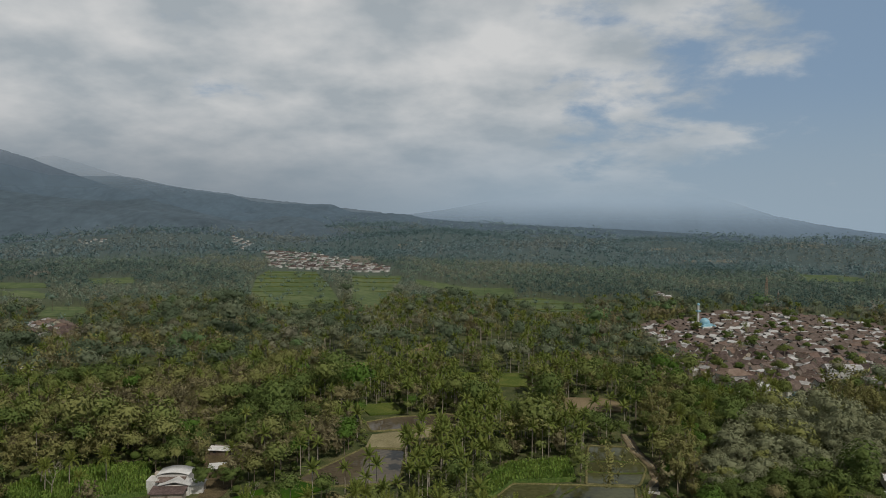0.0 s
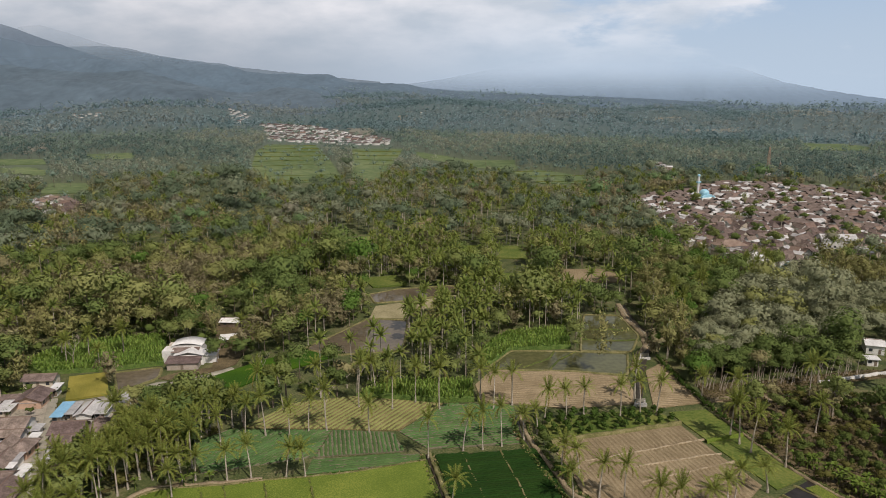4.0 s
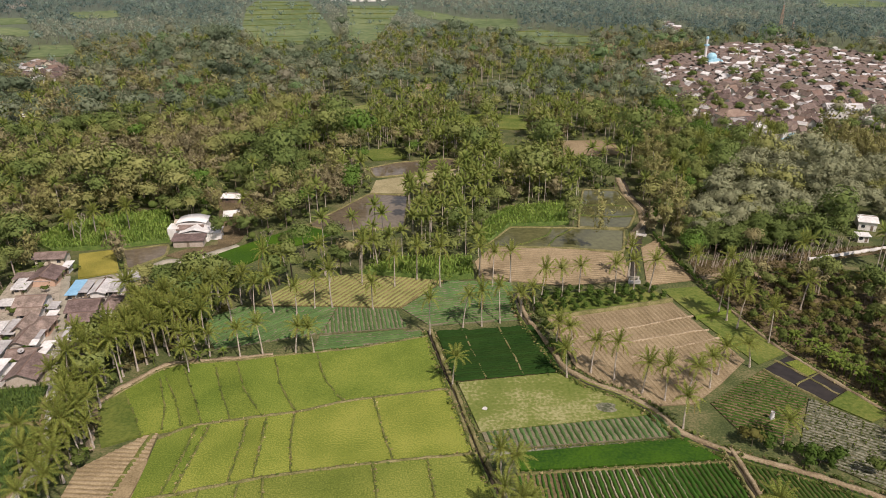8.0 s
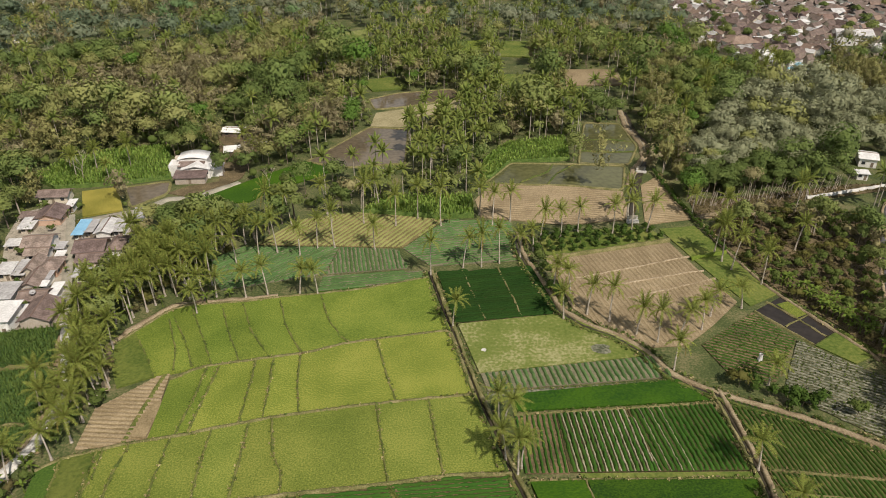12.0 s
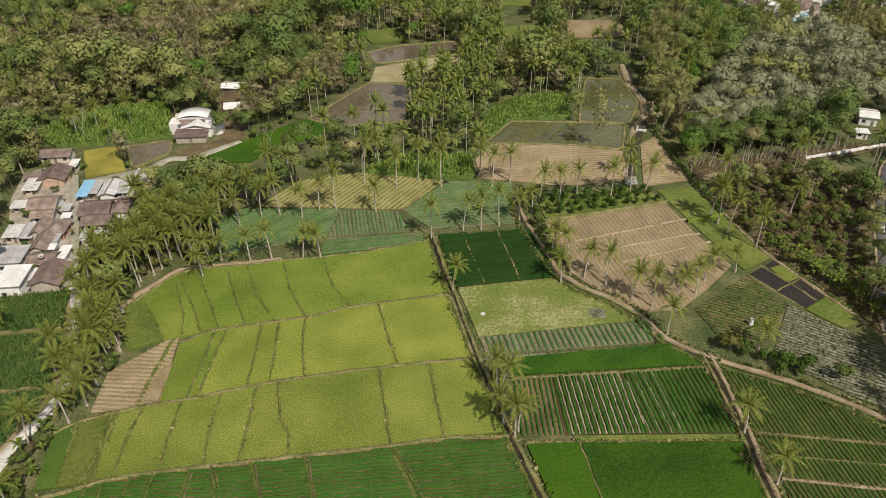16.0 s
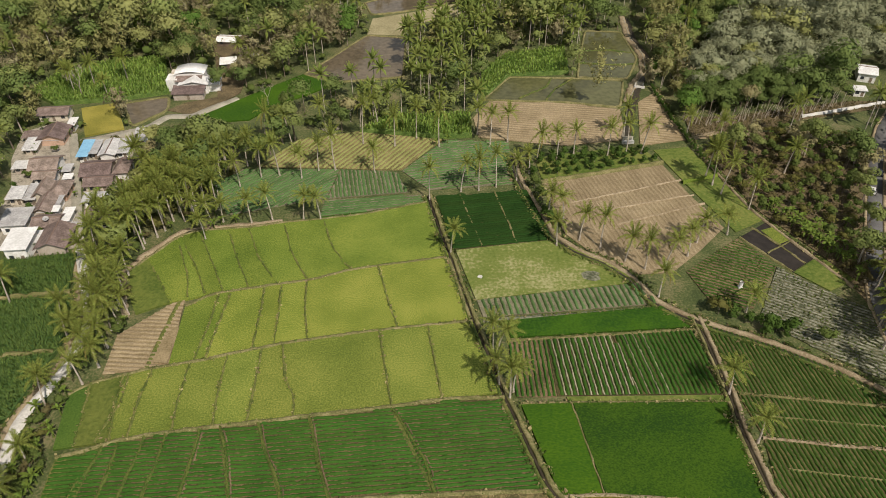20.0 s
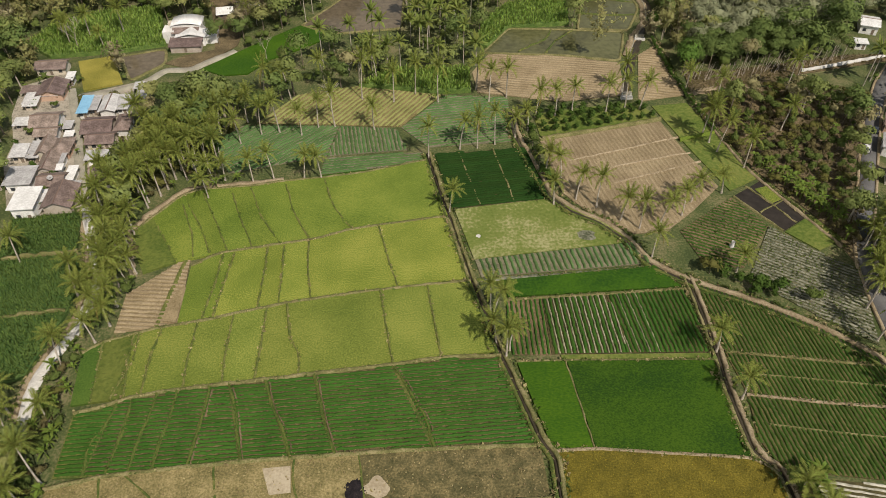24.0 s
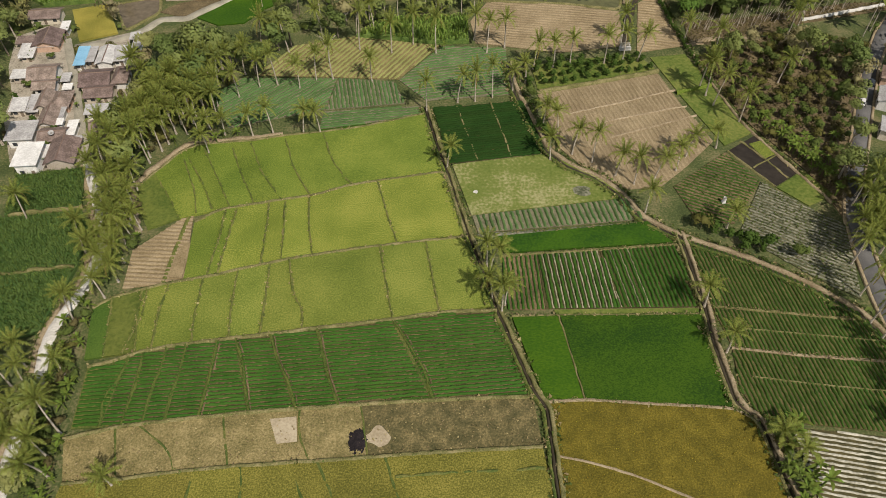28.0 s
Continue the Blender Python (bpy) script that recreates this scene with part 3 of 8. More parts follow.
def row_mesh(name, a, b, width, height, material, rng, step=0.7, z=0.0, ragged=0.35, gaps=0.0):
    """One crop row or soil ridge from a to b: a long bank, uneven plant by plant."""
    n = max(2, int(np.hypot(*(b - a)) / step))
    p = a + (b - a) * np.linspace(0, 1, n + 1)[:, None]
    d = (b - a) / np.hypot(*(b - a))
    side = np.array([-d[1], d[0]])
    k = len(p)
    hh = height * (1 + rng.uniform(-ragged, ragged, k))
    if gaps:
        hh[rng.random(k) < gaps] *= 0.15
    hh[0] *= 0.3
    hh[-1] *= 0.3
    wl, wr = (width / 2 * (1 + rng.uniform(-ragged, ragged, k)) for _ in "lr")
    p = p + side * rng.uniform(-0.12, 0.12, (k, 1)) * width
    V = np.concatenate([np.column_stack([p - side * wl[:, None], np.full(k, z)]), np.column_stack([p - side * wl[:, None] * 0.5, z + hh]),
                        np.column_stack([p + side * wr[:, None] * 0.5, z + hh * rng.uniform(0.8, 1.1, k)]), np.column_stack([p + side * wr[:, None], np.full(k, z)])])
    i = np.arange(k - 1)
    F = np.concatenate([np.column_stack([r * k + i, r * k + i + 1, (r + 1) * k + i + 1, (r + 1) * k + i])[:, ::-1] for r in range(3)])
    return mesh_of(name, V, F, material)


def clip_side(poly, a, b):
    """The part of a polygon to the left of the line from a to b."""
    out = []
    side = [(b[0] - a[0]) * (y - a[1]) - (b[1] - a[1]) * (x - a[0]) for x, y in poly]
    for k in range(len(poly)):
        p, q, s, t = poly[k - 1], poly[k], side[k - 1], side[k]
        if (s >= 0) != (t >= 0):
            u = s / (s - t)
            out.append((p[0] + (q[0] - p[0]) * u, p[1] + (q[1] - p[1]) * u))
        if t >= 0:
            out.append(q)
    return out


def cells(poly, cuts):
    """The plots of a terrace, from west to east, between its cuts."""
    rest, found = list(poly), []
    for line in cuts:
        a, b = line[0], line[-1]
        if a[1] < b[1]:
            a, b = b, a
        cell = clip_side(rest, b, a)
        rest = clip_side(rest, a, b)
        if len(cell) > 2:
            found.append(cell)
    if len(rest) > 2:
        found.append(rest)
    return found


def shrunk(poly, d):
    """A polygon drawn in towards its middle by about d metres."""
    q = np.array(poly)
    c = q.mean(0)
    r = np.hypot(*(q - c).T)[:, None]
    return [tuple(p) for p in c + (q - c) * np.maximum(0.2, (r - d) / np.maximum(r, 1e-6))]


def leaf_clumps(centres, normals, size, rng, long=1.0, up=0.55):
    """Small bent leaf clumps, one at each centre, turned a little to the sky."""
    n = len(centres)
    normals = normals + np.array([0, 0, up])
    normals = normals / np.maximum(np.linalg.norm(normals, axis=1), 1e-6)[:, None]
    t = rng.normal(size=(n, 3))
    t -= normals * (t * normals).sum(1)[:, None]
    t /= np.maximum(np.linalg.norm(t, axis=1), 1e-6)[:, None]
    b = np.cross(normals, t)
    s = size * rng.uniform(0.6, 1.35, (n, 1))
    fold = normals * s * 0.25
    v = np.stack([centres - t * s * long - fold, centres - b * s * 0.7, centres + t * s * long - fold, centres + b * s * 0.7], 1)
    return v.reshape(-1, 3), np.arange(n * 4).reshape(n, 4)


# ---- the plan, in metres ----
# left block of rice terraces, from the far end to the near end
TERRACE_1 = [(-87.8, 148.8), (-85.3, 153.5), (-81.4, 159.4), (-79.0, 164.0), (-74.6, 167.1), (-57.5, 169.1), (-49.0, 171.3), (-36.8, 173.1), (-24.6, 175.5), (-4.9, 182.0), (1.8, 155.5), (-18.7, 151.0), (-26.1, 149.3), (-35.5, 145.4), (-48.2, 142.7), (-62.1, 139.6), (-73.7, 135.8), (-80.6, 132.0), (-84.1, 138.0)]
TERRACE_2 = [(-68.2, 134.7), (-62.1, 139.6), (-48.2, 142.7), (-35.5, 145.4), (-26.1, 149.3), (-18.7, 151.0), (1.8, 155.0), (7.2, 130.0), (-12.0, 126.6), (-23.3, 124.8), (-33.1, 122.8), (-40.4, 121.3), (-45.5, 119.8), (-52.6, 117.9), (-56.1, 116.5), (-66.7, 114.3)]
TERRACE_3 = [(-87.3, 105.2), (-83.4, 108.9), (-70.1, 113.4), (-56.1, 116.5), (-52.6, 117.9), (-45.5, 119.8), (-40.4, 121.3), (-33.1, 122.8), (-23.3, 124.8), (-12.0, 126.6), (7.8, 129.2), (13.7, 105.7), (1.0, 104.0), (-12.4, 101.7), (-22.2, 100.4), (-30.4, 99.2), (-39.3, 97.9), (-52.2, 96.3), (-65.4, 94.1), (-73.1, 92.4), (-84.6, 90.4)]
TERRACE_4 = [(-83.3, 88.5), (-77.1, 90.1), (-73.1, 92.4), (-65.4, 94.1), (-52.2, 96.3), (-39.3, 97.9), (-30.4, 99.2), (-22.2, 100.4), (-12.4, 101.7), (1.0, 104.0), (14.4, 104.5), (21.4, 80.6), (4.1, 79.7), (-10.2, 79.0), (-23.0, 78.0), (-38.2, 77.0), (-48.2, 76.0), (-60.6, 74.6), (-72.1, 73.0), (-82.0, 72.7)]
TERRACE_5 = [(-82.8, 70.3), (-72.1, 73.0), (-60.6, 74.6), (-48.2, 76.0), (-38.2, 77.0), (-23.0, 78.0), (-10.2, 79.0), (4.1, 79.7), (21.4, 80.3), (22.4, 68.2), (2.6, 67.0), (-12.1, 66.0), (-21.8, 65.2), (-32.7, 64.6), (-45.8, 63.7), (-57.6, 62.5), (-68.6, 61.0), (-79.6, 60.1)]
TERRACE_6 = [(-79.6, 60.1), (-68.6, 61.0), (-57.6, 62.5), (-45.8, 63.7), (-32.7, 64.6), (-21.8, 65.2), (-12.1, 66.0), (2.6, 67.0), (22.4, 68.0), (24.0, 54.6), (24.9, 47.8), (-81.2, 48.3), (-79.9, 57.5)]
CUTS_1 = [
    [(-81.8, 150.4), (-77.8, 144.6), (-72.8, 136.2)],
    [(-77.0, 160.2), (-70.9, 146.9), (-68.5, 137.9)],
    [(-75.9, 160.9), (-68.7, 149.2), (-64.3, 139.4)],
    [(-72.1, 165.3), (-65.6, 152.8), (-59.6, 140.5)],
    [(-63.6, 166.0), (-58.1, 152.8), (-52.9, 141.8)],
    [(-58.1, 167.6), (-52.4, 153.9), (-45.3, 143.2)],
    [(-48.0, 170.5), (-43.5, 156.4), (-37.5, 145.6)],
    [(-36.4, 172.3), (-31.9, 158.8), (-25.7, 149.3)]]
CUTS_2 = [
    [(-60.5, 139.4), (-60.2, 128.4), (-60.9, 115.6)],
    [(-57.3, 139.6), (-57.9, 127.3), (-58.3, 116.4)],
    [(-48.5, 141.8), (-47.7, 129.4), (-47.4, 119.8)],
    [(-44.1, 142.7), (-42.9, 131.4), (-42.3, 120.9)],
    [(-37.5, 145.0), (-36.3, 133.5), (-34.1, 122.8)],
    [(-18.2, 151.0), (-14.8, 137.7), (-11.5, 126.8)]]
CUTS_3 = [
    [(-83.3, 108.7), (-81.6, 98.1), (-80.4, 91.0)],
    [(-76.5, 111.1), (-75.3, 101.4), (-73.1, 92.4)],
    [(-75.2, 111.6), (-74.3, 103.1), (-76.3, 91.9)],
    [(-70.1, 113.2), (-70.4, 103.1), (-69.6, 93.6)],
    [(-61.6, 114.9), (-61.2, 103.1), (-60.4, 95.1)],
    [(-53.0, 117.5), (-52.7, 106.5), (-51.5, 96.3)],
    [(-45.0, 119.8), (-44.4, 108.2), (-44.1, 97.6)],
    [(-40.1, 121.3), (-37.3, 109.1), (-34.7, 105.6), (-33.9, 99.1)],
    [(-16.2, 126.0), (-14.0, 113.6), (-11.7, 101.7)],
    [(-3.8, 127.8), (-1.9, 115.4), (-0.0, 103.7)]]
CUTS_4 = [
    [(-74.3, 91.6), (-74.5, 85.2), (-77.0, 81.6), (-75.7, 73.2)],
    [(-71.2, 92.4), (-70.4, 83.1), (-70.7, 79.9), (-71.2, 73.7)],
    [(-65.8, 93.8), (-66.0, 87.4), (-66.7, 81.6), (-66.6, 74.2)],
    [(-61.4, 94.7), (-61.2, 85.1), (-62.1, 79.5), (-61.6, 74.6)],
    [(-54.2, 95.7), (-54.0, 88.1), (-54.2, 81.5), (-54.4, 75.3)],
    [(-49.8, 96.3), (-46.9, 89.9), (-45.4, 83.8), (-43.2, 76.2)],
    [(-41.5, 97.6), (-38.8, 89.9), (-35.0, 83.8), (-32.7, 77.0)],
    [(-30.3, 99.2), (-28.0, 91.4), (-26.3, 85.3), (-23.2, 78.0)],
    [(-11.7, 101.7), (-8.0, 95.3), (-3.5, 86.7), (-1.6, 79.3)]]
CUTS_5 = [
    [(-72.1, 73.0), (-70.7, 67.3), (-68.6, 61.0)],
    [(-67.3, 73.7), (-58.8, 67.3), (-56.9, 62.5)],
    [(-48.7, 76.0), (-47.3, 69.8), (-45.6, 63.7)],
    [(-31.8, 77.0), (-31.3, 71.1), (-28.2, 64.8)],
    [(-18.1, 78.2), (-16.8, 72.4), (-15.8, 65.7)]]
CUTS_6 = [
    [(-52.9, 62.8), (-52.8, 57.1), (-51.8, 50.4)],
    [(-42.8, 63.8), (-41.6, 57.0), (-40.2, 49.2)],
    [(-32.4, 64.6), (-28.7, 57.0), (-24.9, 49.2)],
    [(-26.7, 65.0), (-22.5, 57.0), (-19.2, 49.1)],
    [(-12.1, 66.0), (-8.7, 56.9), (-5.6, 49.1)],
    [(-9.5, 61.4), (2.5, 62.2), (22.5, 63.1)]]
PALE_PATCH = [(-38.2, 74.9), (-32.3, 75.5), (-31.4, 69.5), (-35.8, 69.0)]
FURROWS_W = [(-81.8, 111.8), (-82.8, 124.7), (-74.5, 133.7), (-69.4, 139.3), (-66.6, 114.0)]
# middle block, between the two ditches
CHILLI_DARK = [(-2.0, 184.8), (27.6, 189.2), (32.7, 163.7), (3.2, 158.7)]
CHILLI_PATHS = [
    [(5.7, 186.3), (11.6, 159.9)],
    [(16.9, 187.7), (22.0, 161.7)]]
SCRUB_MEADOW = [(3.9, 158.2), (32.6, 162.9), (47.5, 153.2), (54.0, 144.2), (9.0, 137.5)]
LEEKS = [(9.3, 137.2), (53.9, 144.0), (57.6, 135.8), (10.7, 130.8)]
DARK_STRIP = [(15.9, 129.1), (58.1, 134.5), (63.6, 126.9), (17.4, 123.3)]
STAKED_ROWS_BROWN = [(16.7, 121.9), (26.2, 122.8), (26.7, 104.8), (17.4, 104.7)]
STAKED_ROWS_WHITE = [(26.3, 122.8), (43.1, 124.2), (45.3, 105.3), (26.8, 105.0)]
STAKED_ROWS_GREEN = [(43.3, 124.2), (63.9, 126.1), (65.6, 105.5), (45.4, 105.3)]
VERGE_E = [(28.8, 104.6), (65.5, 105.0), (65.6, 103.3), (29.3, 103.1)]
SEEDLINGS_A = [(18.1, 102.2), (29.7, 102.7), (32.9, 79.4), (24.1, 79.0)]
SEEDLINGS_B = [(30.1, 102.7), (65.5, 102.9), (66.7, 77.4), (33.5, 79.4)]
RIPE_FIELD = [(25.0, 78.3), (33.4, 79.0), (66.9, 76.7), (71.1, 73.6), (72.2, 56.5), (71.7, 48.7), (25.1, 48.9)]
RIPE_PATH = [(25.2, 65.9), (34.1, 63.8), (42.1, 61.1), (51.9, 56.6), (60.3, 52.7)]
# east block
BEDS_EAST_1 = [(68.0, 127.9), (83.4, 120.3), (94.6, 113.2), (106.9, 102.4), (103.2, 101.7), (69.4, 105.9)]
BEDS_EAST_2 = [(69.2, 105.2), (103.0, 101.1), (107.0, 101.6), (110.9, 89.3), (87.2, 91.3), (70.9, 93.6)]
BEDS_EAST_3 = [(70.8, 92.9), (87.0, 90.6), (111.9, 88.5), (112.5, 69.8), (78.7, 73.6), (71.9, 75.4), (69.6, 81.9)]
MULCH_BEDS = [(78.6, 72.5), (111.9, 68.5), (106.5, 47.4), (79.3, 47.6), (78.6, 61.6)]
BROWN_FIELD = [(32.9, 192.2), (75.4, 203.7), (79.5, 187.0), (85.4, 168.8), (74.5, 157.3), (64.6, 148.4), (54.9, 147.7), (44.4, 155.6), (37.1, 165.8)]
BROWN_PATHS = [
    [(40.7, 181.6), (58.1, 187.1), (79.2, 194.5)],
    [(52.6, 177.9), (81.1, 186.1)],
    [(53.5, 170.2), (66.9, 175.1), (83.1, 181.2)]]
ORCHARD = [(32.1, 208.0), (44.2, 211.3), (69.8, 215.7), (75.0, 206.3), (33.2, 194.6)]
MEADOW_N = [(74.4, 213.3), (87.2, 215.3), (92.0, 197.6), (80.0, 193.6)]
MEADOW_S = [(80.1, 192.4), (92.1, 196.4), (99.6, 173.3), (88.4, 166.7)]
NURSERY = [(88.7, 164.1), (99.1, 171.4), (109.0, 155.9), (98.6, 148.7)]
MEADOW_E = [(98.8, 148.3), (109.0, 155.4), (114.4, 145.2), (105.8, 140.7)]
VEG_ROWS = [(68.7, 148.8), (87.9, 163.6), (94.7, 150.7), (82.6, 134.0), (72.2, 135.7)]
OLD_MULCH = [(95.0, 150.7), (105.3, 140.2), (113.9, 133.0), (108.0, 107.7), (98.2, 115.1), (82.7, 130.0)]
# north block
STRIPED_N = [(-63.1, 203.2), (-51.6, 220.5), (-31.5, 226.6), (0.2, 220.7), (-13.8, 200.9), (-35.2, 202.0)]
GRID_N = [(1.1, 220.3), (23.8, 219.0), (24.0, 192.5), (-4.2, 189.2), (-13.4, 200.2)]
CABBAGE_W = [(-75.6, 190.4), (-67.5, 201.4), (-34.8, 201.3), (-37.1, 184.8), (-66.8, 175.6)]
CABBAGE_E = [(-34.2, 201.3), (-15.3, 199.5), (-11.1, 187.9), (-36.7, 184.5)]
CABBAGE_S = [(-37.3, 183.5), (-5.9, 186.3), (-5.7, 180.9), (-37.9, 174.9)]
GREEN_RIM = [(-37.8, 174.3), (-5.6, 180.3), (-5.1, 177.8), (-35.9, 172.0)]
FALLOW_N = [(11.8, 236.5), (18.4, 249.5), (47.4, 248.0), (68.5, 243.1), (66.2, 220.5), (43.0, 216.5), (13.3, 222.3)]
FURROWS_NE = [(76.7, 248.8), (84.8, 256.7), (87.7, 220.4), (70.4, 216.4)]
POND_S = [(16.3, 251.0), (27.8, 270.6), (54.0, 269.5), (74.7, 267.7), (68.8, 244.6), (47.6, 248.9), (18.9, 250.5)]
POND_BUNDS = [
    [(30.2, 251.9), (42.5, 262.0), (45.4, 270.0)],
    [(40.6, 249.9), (45.8, 260.5), (54.7, 270.0)]]
POND_N = [(56.2, 270.5), (62.0, 297.6), (67.0, 318.9), (83.2, 317.4), (84.6, 288.2), (76.5, 268.8)]
POND_N_BUNDS = [
    [(61.8, 296.3), (73.3, 297.5), (84.0, 294.4)],
    [(59.3, 284.2), (70.5, 282.4), (82.7, 282.9)]]
CORN_N = [(13.6, 257.0), (17.4, 274.0), (27.4, 290.3), (54.6, 298.9), (53.0, 273.9), (41.4, 272.2), (27.6, 270.7), (18.2, 254.0)]
POND_W = [(-57.4, 273.2), (-46.1, 293.1), (-34.9, 313.8), (-16.3, 311.0), (-16.1, 270.8), (-42.5, 266.6)]
MUD_W = [(-34.5, 315.2), (-33.3, 334.0), (-18.1, 340.1), (8.8, 354.4), (9.9, 338.4), (-13.5, 327.9), (-15.9, 313.8)]
POND_FAR = [(-38.9, 354.6), (-25.0, 364.8), (4.7, 371.7), (11.0, 357.7), (-18.2, 343.2), (-34.2, 338.6)]
RIPE_W = [(-138.7, 243.9), (-126.7, 248.1), (-117.0, 228.6), (-129.3, 223.2)]
POND_YARD = [(-124.1, 248.1), (-108.0, 253.9), (-105.2, 242.8), (-114.7, 230.3)]
SEEDLINGS_W = [(-90.3, 238.6), (-82.0, 248.0), (-71.8, 259.3), (-58.0, 273.0), (-44.0, 264.2), (-53.1, 255.4), (-65.8, 245.2), (-72.4, 235.0), (-81.9, 233.8)]
CORN_W = [(-163.6, 256.2), (-159.2, 272.0), (-141.7, 285.0), (-119.6, 288.5), (-108.6, 256.5), (-126.5, 250.6), (-150.4, 246.8)]
BANANA_N = [(-29.8, 225.8), (-18.0, 236.6), (10.7, 237.8), (10.8, 222.3), (1.1, 221.5)]
CANE_W1 = [(-125.0, 153.7), (-105.6, 156.5), (-101.5, 140.6), (-114.4, 138.5), (-121.9, 137.2)]
CANE_W2 = [(-131.9, 134.9), (-114.0, 137.2), (-101.0, 139.3), (-97.0, 133.7), (-95.5, 119.5), (-96.9, 108.4), (-98.2, 98.1), (-114.1, 93.3)]
# ditches, roads and paths
DITCH_MID = [(-4.6, 185.7), (-1.3, 170.3), (2.1, 155.7), (7.8, 129.8), (11.5, 117.3), (14.3, 105.0), (18.2, 92.8), (22.2, 79.9), (24.4, 78.3), (24.5, 66.9), (24.8, 54.6), (25.5, 47.8)]
DITCH_EAST = [(66.0, 130.6), (66.7, 119.0), (67.1, 104.6), (66.6, 95.0), (67.5, 78.1), (71.9, 74.2), (73.6, 57.9), (74.0, 48.7)]
TRACK = [(25.4, 210.7), (25.8, 197.7), (27.6, 189.5), (30.4, 178.5), (33.9, 165.0), (39.7, 158.1), (47.5, 153.2), (53.7, 145.4), (57.7, 136.4), (64.8, 131.1), (68.0, 129.0), (83.6, 121.3), (96.1, 113.2), (107.5, 102.8), (109.8, 97.0), (114.9, 86.2)]
CANAL_N = [(89.2, 333.4), (87.5, 310.5), (89.5, 291.2), (87.3, 276.5), (79.7, 261.9), (72.8, 243.1), (66.4, 219.2)]
CANAL_TRACK = [(87.5, 335.7), (85.4, 310.6), (87.3, 291.3), (84.9, 276.5), (77.8, 264.0), (71.6, 247.9)]
WALL_NE = [(85.7, 260.3), (87.1, 231.8), (89.3, 219.2), (92.6, 196.7), (96.8, 177.3), (104.8, 159.0), (112.8, 141.8)]
TRACK_NE = [(88.5, 220.4), (97.8, 224.5), (115.9, 224.4)]
LANE_W = [(-134.5, 224.8), (-126.7, 207.6), (-119.0, 188.9), (-110.9, 169.3), (-107.6, 162.8)]
LANE_NW = [(-130.0, 219.9), (-118.5, 223.1), (-108.9, 229.4), (-103.8, 238.2), (-94.1, 238.2), (-89.8, 243.7), (-80.3, 252.4)]
LANE_SW = [(-105.9, 159.0), (-102.4, 151.7), (-96.3, 139.1), (-91.8, 129.5), (-91.6, 112.0), (-93.8, 105.8), (-95.3, 99.8), (-95.6, 94.9), (-93.9, 86.3), (-92.7, 80.4), (-93.4, 71.4), (-93.1, 63.6), (-91.7, 56.3), (-90.2, 48.4)]
CONCRETE_WALL_NE = [(135.6, 236.5), (149.8, 240.5), (172.3, 247.5)]
ROAD_E = [(201.5, 277.6), (175.2, 243.3), (162.8, 228.0), (149.9, 207.2), (137.8, 182.5), (130.0, 166.0), (121.5, 148.7), (116.7, 135.2), (114.6, 122.7), (113.3, 107.7), (113.0, 94.1), (114.8, 74.6)]
# clearings further out
CLEAR_A = [(70.8, 407.4), (100.9, 406.9), (99.2, 378.0), (66.9, 376.2)]
CLEAR_B = [(40.8, 474.3), (58.1, 474.0), (53.8, 434.9), (34.4, 438.2)]
CLEAR_C = [(-81.6, 490.3), (-55.0, 510.3), (-47.7, 454.6), (-70.6, 451.9)]
CLEAR_D = [(-22.8, 588.9), (-5.5, 588.6), (-5.3, 564.4), (-21.9, 562.4)]
CLEAR_E = [(-46.1, 386.9), (-27.3, 393.8), (-19.8, 372.9), (-38.0, 367.7)]
CLEAR_F = [(10.8, 473.1), (28.8, 479.6), (27.0, 447.2), (11.3, 443.0)]
CLEAR_G = [(31.5, 397.8), (54.5, 397.5), (52.5, 380.9), (30.2, 378.9)]
FAR_GREEN_A = [(-309.8, 1170.6), (-319.7, 1287.9), (-228.7, 1270.0), (-171.7, 1069.4), (-123.3, 864.3), (-202.4, 821.4), (-264.1, 964.5)]
FAR_GREEN_B = [(-155.2, 1211.7), (-67.9, 1214.3), (-75.7, 992.7), (-82.3, 829.9), (-115.0, 875.6)]
FAR_GREEN_C = [(45.9, 1071.9), (108.5, 1076.6), (100.5, 995.8), (41.3, 1019.8)]
FAR_GREEN_D = [(71.7, 932.6), (129.3, 970.3), (182.8, 893.8), (169.2, 818.8), (117.1, 825.4)]
FAR_GREEN_E = [(-465.0, 827.3), (-419.4, 829.9), (-385.5, 755.2), (-432.7, 746.6)]
FAR_GREEN_F = [(-649.4, 1028.7), (-587.2, 1035.8), (-557.2, 988.9), (-612.1, 968.4)]
FAR_GREEN_G = [(727.3, 1442.3), (857.8, 1499.9), (756.1, 1319.6), (656.5, 1299.8)]
DRY_FAR = [
    [(-281.9, 2078.3), (-167.0, 1678.5), (-143.0, 1438.1), (-191.9, 1458.1)],
    [(-139.5, 2227.3), (-92.2, 2207.2), (-75.1, 1734.5), (-122.7, 2066.4)],
    [(762.9, 2618.8), (872.9, 2614.8), (841.0, 2518.3), (743.4, 2530.2)],
    [(648.6, 1918.1), (859.4, 2054.2), (799.9, 1929.8), (635.0, 1834.0)],
    [(1574.1, 3627.6), (1641.8, 3027.3), (1400.0, 2700.0), (1511.7, 3451.0)],
    [(565.3, 941.3), (614.2, 973.3), (489.7, 775.1), (483.0, 798.1)],
    [(-708.7, 1185.9), (-716.8, 1286.1), (-660.1, 1197.9), (-652.1, 1105.8)]]
